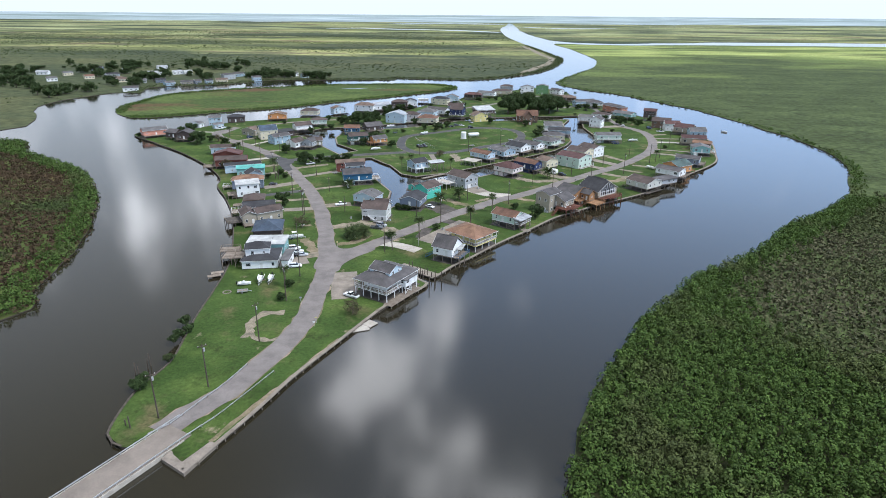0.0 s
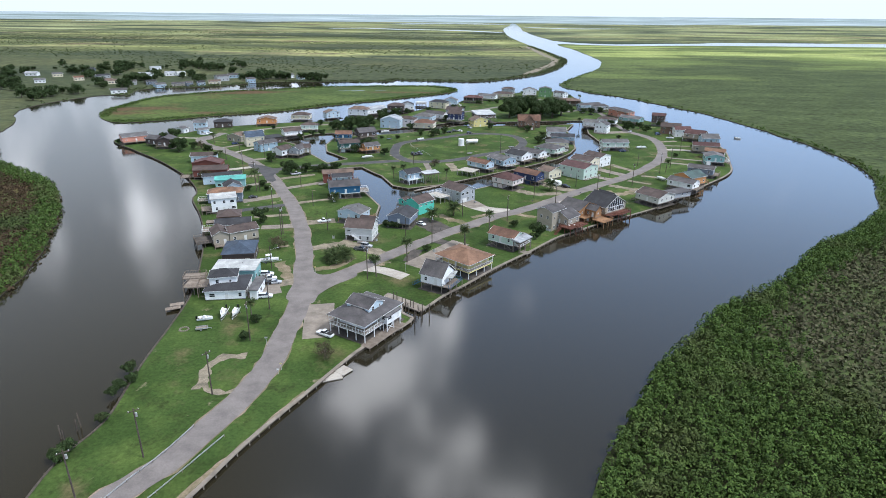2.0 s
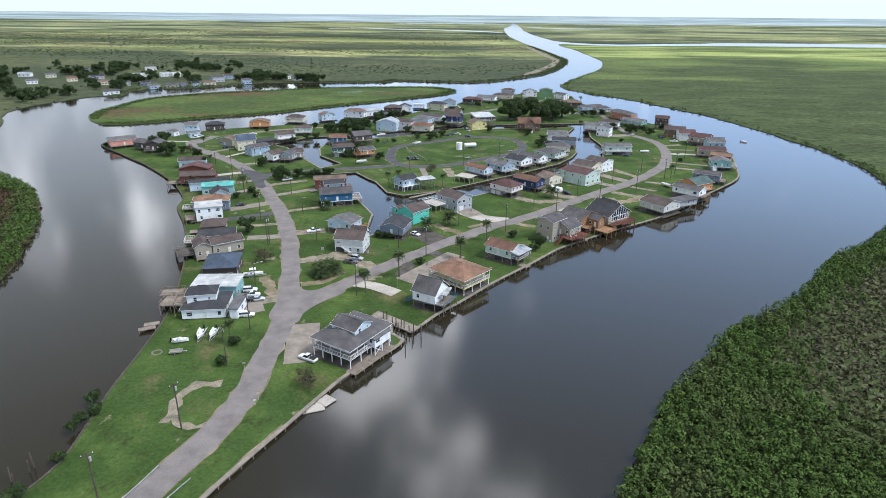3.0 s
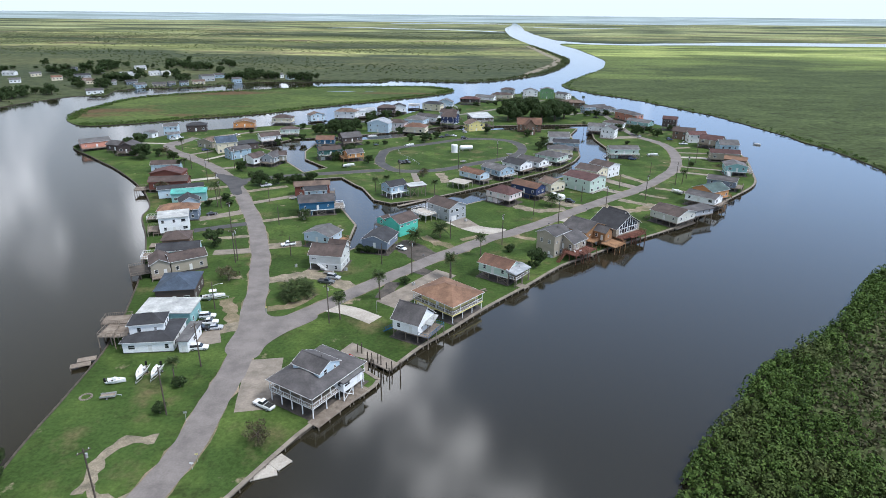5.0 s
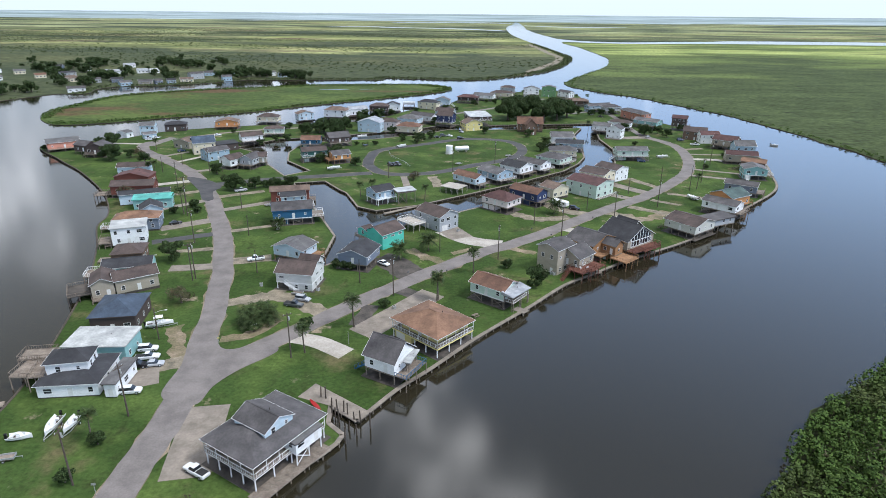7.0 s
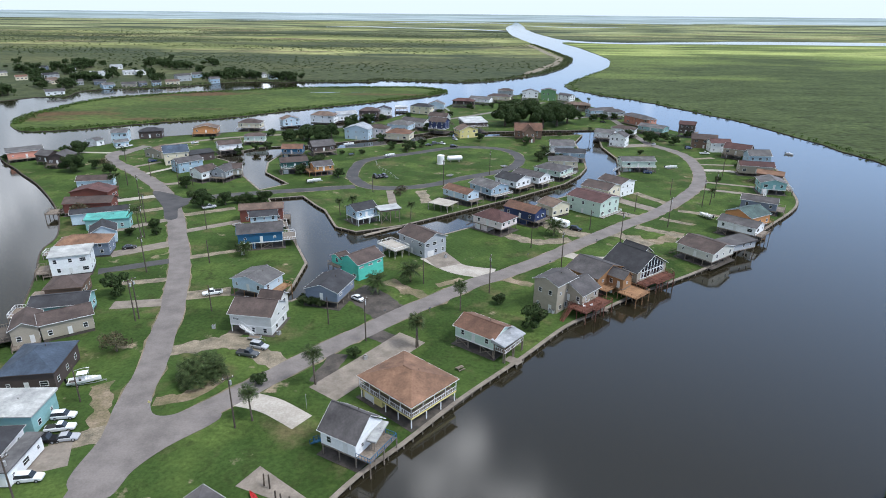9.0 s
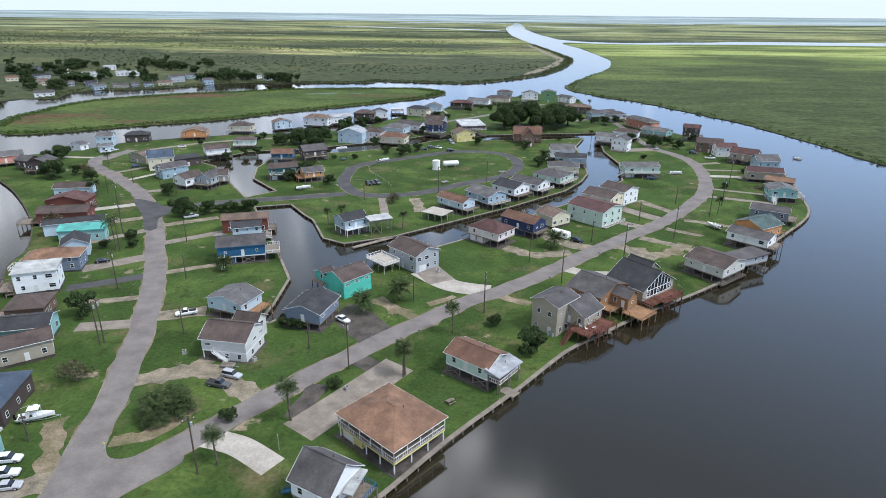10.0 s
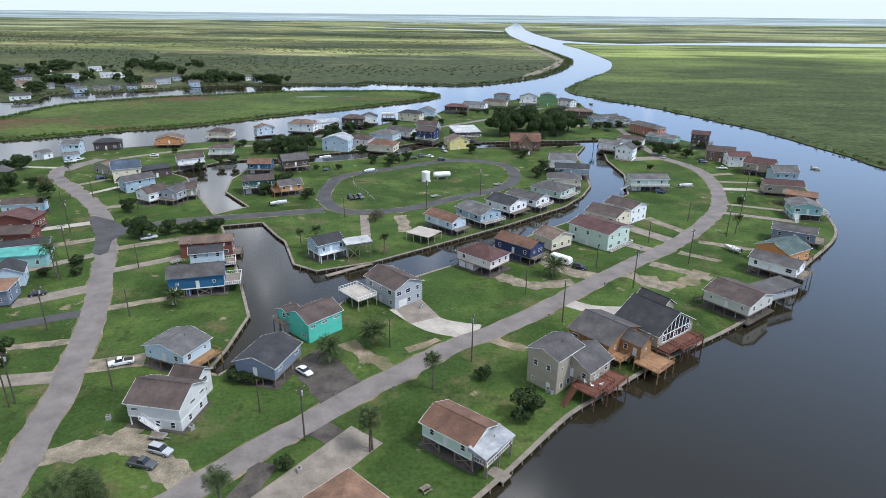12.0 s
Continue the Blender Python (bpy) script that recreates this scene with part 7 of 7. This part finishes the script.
pile_rng = random.Random(3)
for x, y in [(-8.9, 199.8), (-8.1, 199), (-7, 198), (-4.7, 195.5), (-2.8, 194), (-4.7, 191.3), (-0.4, 196.2), (-2.5, 197.5), (-12.5, 205.6), (-9.4, 201.9), (-7.9, 201.1), (-5.6, 199.5), (-3.8, 197.9), (-11.2, 205), (-6.6, 200.3), (-80.6, 135.9), (-79.4, 135.1), (-78.6, 138.6), (-78.3, 140), (-72.2, 114.1), (-70.8, 113.1)]:
    pile(x, y, pile_rng.uniform(2.6, 4.6), pile_rng.uniform(-0.25, 0.25))

for x, y, label, size, colour, h in ((*((-42.4, 226.6)), "yellow diamond warning sign on a post", 0.75, "wall_yellow", 2.2), (*((-36.3, 235.6)), "white notice board on short posts", 1.6, "trim", 1.3), (*((-45.8, 176)), "pale metal street sign on a post", 0.8, "steel", 2.4),
                                  (*((-9.9, 228.2)), "white lamp post on the lawn", 0.2, "trim", 3.6), (*((-38.6, 161.2)), "white marker sign beside the street", 0.7, "trim", 1.6), (*((-38.4, 163.3)), "yellow road sign beside the street", 0.6, "wall_yellow", 2.0)):
    ob = thing("road_sign" if "sign" in label else "notice_board" if "board" in label else "lamp_post", x, y, 8, label, "sign" if "lamp" not in label else "lamp post")
    part("post", Solid().tube((0, 0, -0.2), (0, 0, h), 0.05, n=6), M["steel"], ob)
    k = size / 2
    if "diamond" in label:
        part("panel", Solid().hexa([(0, -0.07, h - k), (k, -0.07, h), (k, -0.052, h), (0, -0.052, h - k), (-k, -0.07, h), (0, -0.07, h + k), (0, -0.052, h + k), (-k, -0.052, h)]), M[colour], ob)
    else:
        part("panel", Solid().box(-k, -0.07, h - k * 0.7, k, -0.052, h + k * 0.5), M[colour], ob)

# chain-link fence of the oval lawn
line = smooth_line([(-21.2, 449.3), (-18.6, 437.2), (-10.9, 423.5), (-5.6, 410.9)], 3.0)
fence = thing("fence", line[0].x, line[0].y, 0, "thin grey chain-link fence on the oval lawn", "fence")
for a, b in zip(line, line[1:]):
    p, q = a - line[0], b - line[0]
    part("top_rail", Solid().beam((p.x, p.y, 1.25), (q.x, q.y, 1.25), 0.05, 0.05), M["steel"], fence)
    post(fence, p.x, p.y, 1.3, "steel", r=0.05)

# horizon beyond the bay: sheet raised to fit the camera's view, haze painted in
M["haze_land"] = mat("hazed_horizon", [(0.2, 0.25, 0.24), (0.36, 0.42, 0.44)], 0.002, 1.0, fine=0.01, stretch=(0.3, 3, 3), spec=0.0)
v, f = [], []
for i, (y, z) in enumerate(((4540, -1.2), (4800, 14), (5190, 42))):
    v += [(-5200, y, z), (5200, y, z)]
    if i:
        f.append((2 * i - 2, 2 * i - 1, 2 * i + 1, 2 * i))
tagged(mesh_object("backdrop_shore", v, f, M["haze_land"]), "far sheet raised to fit the view's horizon, haze painted pale", "horizon", kind="structure")


def pond(points, width, label="bright shallow water in the far marsh"):
    """A long shallow pool or creek lying in the marsh."""
    line = smooth_line(points, 40)
    left, right = [], []
    for i, q in enumerate(line):
        d = (line[min(i + 1, len(line) - 1)] - line[max(i - 1, 0)]).normalized()
        taper = min(1.0, 0.25 + 4 * min(i, len(line) - 1 - i) / len(line))
        k = width / 2 * taper * (1 + 0.5 * noise.noise((q.x / 130, q.y / 130, 2.0)))
        left.append(q + Vector((-d.y, d.x)) * k)
        right.append(q - Vector((-d.y, d.x)) * k * (1 + 0.5 * noise.noise((q.x / 90, q.y / 90, 7.0))))
    tagged(slab("water_pond", left + right[::-1], -0.33, -0.45, M["water"]), label, "water", kind="structure")


pond([(228.7, 2665.3), (32.3, 2897.6), (-228.7, 2988.1), (-402.1, 3114.8), (-542.5, 2985.1)], 75)
pond([(382.4, 4066.4), (46.8, 4252.7), (-336.5, 3953.3)], 240)
pond([(-113.5, 4740.9), (-912.6, 4596.5), (-1350.3, 4206.8)], 150)
pond([(-1836.7, 4599.2), (-2398.9, 4113.5)], 90)
pond([(397.6, 3559.7), (617.2, 3314.6), (899.5, 3394.8)], 70)
pond([(812.6, 4376.2), (1402.3, 4428.4), (2183.2, 4880.6), (2584.4, 4680)], 230)
pond([(1923.6, 5620.5), (3151.5, 6430.9), (4281.6, 6361.6)], 190)
pond([(534.5, 4617.5), (1016.7, 5010.3)], 240)
pond([(-122.5, 744.6), (-101.5, 746.5), (-91.7, 751.3)], 5, "small bright pool on the marsh island")
pond([(-81.4, 748.2), (-67.7, 753.5)], 4, "small bright pool on the marsh island")
sand = ribbon("sand_bank", [(105.9, 916.6), (145.8, 1028.1), (189.1, 1143.3), (210, 1252.7), (207.2, 1346.5), (208.6, 1538.4), (205.1, 1680.8)], 12, -0.25, M["gravel"], 6.0, 5.0)
tagged(sand, "pale sandy track along the far bank", "sand", kind="structure")
shrubs("marsh_scrub", LEFT, (-1500, 600, 700, 2600), 9.0, 8, 1.9, 0.6, 0.7, M["scrub_far"], 8, "dark scattered scrub over the far marsh", keep=lambda x, y, rng: np.array([noise.noise((a / 420, b2 / 160, 1.3)) for a, b2 in zip(x, y)]) > rng.uniform(-0.3, 1.1, len(x)))


# ---- chairs and boxes on decks and lawns ----
def make_chair():
    ob = tagged(new("deck_chair"), "white plastic chair on a wooden deck", "chair", "deck chairs")
    part("seat", Solid().box(-0.28, -0.28, 0.4, 0.28, 0.28, 0.46), M["trim"], ob)
    part("backrest", Solid().hexa([(-0.28, 0.24, 0.46), (0.28, 0.24, 0.46), (0.28, 0.3, 0.46), (-0.28, 0.3, 0.46), (-0.28, 0.36, 1.0), (0.28, 0.36, 1.0), (0.28, 0.42, 1.0), (-0.28, 0.42, 1.0)]), M["trim"], ob)
    for x, y in ((-0.24, -0.24), (0.24, -0.24), (-0.24, 0.24), (0.24, 0.24)):
        part("leg", Solid().tube((x, y, 0), (x, y, 0.4), 0.03, n=6), M["trim"], ob)
    return ob


CHAIR = make_chair()
for i, (x, y) in enumerate([(56.2, 273.6), (57.4, 272.2), (58.3, 274.7), (59.4, 272.8), (59.0, 275.2)]):
    m = pose(x, y, 2.66, 0, 0, 70 * i)
    if i == 0:
        CHAIR.matrix_basis = m
    else:
        copy_thing(CHAIR, m)


def garden_bench(x, y, rot):
    ob = thing("garden_bench", x, y, rot, "weathered grey picnic bench on the lawn", "bench")
    for k in range(4):
        part("board", Solid().box(-0.9, -0.4 + 0.2 * k, 0.72, 0.9, -0.22 + 0.2 * k, 0.76), M["timber"], ob)
    for k in (-0.75, 0.75):
        part("seat", Solid().box(-0.9, k - 0.14, 0.42, 0.9, k + 0.14, 0.46), M["timber"], ob)
    for k in (-0.7, 0.7):
        part("leg", Solid().beam((k, -0.75, 0), (k, 0.3, 0.72), 0.08).beam((k + 0.09, 0.75, 0), (k + 0.09, -0.3, 0.72), 0.08).beam((k, -0.85, 0.4), (k, 0.85, 0.4), 0.06), M["timber"], ob)


garden_bench(22.8, 244.0, 40)
ring_bed = thing("stone_ring", -72.6, 184.2, 0, "round flower bed edged with stones on the lawn", "flower bed")
for k in range(14):
    w = 2 * math.pi * k / 14
    part("stone", Solid().hexa([(1.25 * math.cos(w) + dx * 0.24, 1.25 * math.sin(w) + dy * 0.2, -0.05 + dz * 0.3) for dz in (0, 1) for dx, dy in ((-1 + 0.3 * dz, -1 + 0.3 * dz), (1 - 0.3 * dz, -1 + 0.3 * dz), (1 - 0.3 * dz, 1 - 0.3 * dz), (-1 + 0.3 * dz, 1 - 0.3 * dz))]), M["concrete_worn"], ring_bed)


def mailbox(x, y, rot):
    ob = thing("mailbox", x, y, rot, "small dark mailbox on a post beside the street", "mailbox", "mailboxes")
    part("post", Solid().box(-0.05, -0.05, -0.2, 0.05, 0.05, 1.05), M["timber"], ob)
    sec = lambda px_: [(px_, -0.14, 1.05), (px_, 0.14, 1.05), (px_, 0.14, 1.25), (px_, 0.08, 1.36), (px_, -0.08, 1.36), (px_, -0.14, 1.25)]
    part("box", Solid().rings([sec(-0.28), sec(0.28)]), M["coat_grey"], ob)


for i, (x, y) in enumerate([(-21.5, 231.5), (14.6, 273.2), (2.2, 271.4), (33.6, 303.6), (53.5, 308.2), (73.6, 329.4), (46.9, 314.6), (93.2, 359.4)]):
    mailbox(x, y, 40)


def cooler_unit(x, y, rot, z=0.0):
    ob = thing("air_conditioner", x, y, rot, "grey outdoor air conditioner beside a house", "air conditioner", "air conditioners", z)
    part("casing", Solid().box(-0.45, -0.4, 0.05, 0.45, 0.4, 0.95), M["steel"], ob)
    part("fan_grille", Solid().tube((0, 0, 0.95), (0, 0, 0.99), 0.34, n=14), M["pole"], ob)
    part("base", Solid().box(-0.55, -0.5, -0.1, 0.55, 0.5, 0.05), M["concrete_worn"], ob)


for i, (x, y) in enumerate([(48.4, 274.1), (49.2, 273.5), (18.6, 313.4), (-24.1, 259.3), (-14.8, 295.1), (-42.1, 262), (-0.1, 248.1)]):
    cooler_unit(x, y, 20 * i)


# ---- larger odd things ----
def caravan(x, y, w, d, rot):
    ob = thing("caravan", x, y, rot, "white travel trailer parked on a pale drive", "caravan")
    sec = lambda px_, k: [(px_, -1.2, 0.6 + k), (px_, 1.2, 0.6 + k), (px_, 1.25, 1.2), (px_, 1.2, 2.7 - k), (px_, 0.8, 3.0 - k), (px_, -0.8, 3.0 - k), (px_, -1.2, 2.7 - k), (px_, -1.25, 1.2)]
    part("body", Solid().rings([sec(-3.6, 0.35), sec(-3.3, 0), sec(3.2, 0), sec(3.6, 0.4)]), M["gelcoat"], ob)
    for k in (-2.0, 0.2, 2.2):
        part("window", Solid().box(k - 0.5, -1.27, 1.6, k + 0.5, -1.2, 2.2), M["glass"], ob)
    part("door", Solid().box(0.95, -1.28, 0.75, 1.6, -1.21, 2.5), M["trim"], ob)
    part("tongue", Solid().beam((3.5, 0, 0.6), (4.8, 0, 0.5), 0.12), M["steel"], ob)
    part("jack", Solid().tube((4.6, 0, 0), (4.6, 0, 0.6), 0.05, n=6), M["steel"], ob)
    wheel_parts(ob, [(-0.4, -1.1), (-0.4, 1.1), (0.4, -1.1), (0.4, 1.1)], 0.34)


caravan(63.3, 347.0, 6.9, 2.6, -41)
x, y = ((-12.9, 202.1))
canoe = thing("canoe", x, y, -50, "red canoe lying on the brown apron", "canoe", z=0.08)
rows = []
for k in range(9):
    f = abs(k / 4 - 1)
    hw = 0.45 * (1 - f ** 2.2) + 0.03
    rows.append([(k * 0.6 - 2.4, 0, 0.12 * f), (k * 0.6 - 2.4, hw * 0.8, 0.12), (k * 0.6 - 2.4, hw, 0.4 + 0.12 * f), (k * 0.6 - 2.4, hw - 0.04, 0.4 + 0.12 * f), (k * 0.6 - 2.4, 0, 0.1 + 0.2 * f), (k * 0.6 - 2.4, -hw + 0.04, 0.4 + 0.12 * f), (k * 0.6 - 2.4, -hw, 0.4 + 0.12 * f), (k * 0.6 - 2.4, -hw * 0.8, 0.12)])
part("hull", Solid().rings(rows), M["coat_red"], canoe)
x, y = ((-37.5, 466.3))
tramp = thing("trampoline", x, y, 0, "round black trampoline with a safety net", "trampoline")
part("mat", Solid().tube((0, 0, 0.78), (0, 0, 0.82), 1.8, n=24), M["coat_black"], tramp)
for k in range(6):
    w = k * math.pi / 3
    part("leg", Solid().tube((1.85 * math.cos(w), 1.85 * math.sin(w), 0), (1.85 * math.cos(w), 1.85 * math.sin(w), 2.5), 0.04, n=6), M["pole"], tramp)
net = Solid()
for k in range(36):
    w = k * math.pi / 18
    net.tube((1.82 * math.cos(w), 1.82 * math.sin(w), 0.8), (1.82 * math.cos(w), 1.82 * math.sin(w), 2.4), 0.03, n=3, cap=False)
part("safety_net", net, M["coat_black"], tramp)
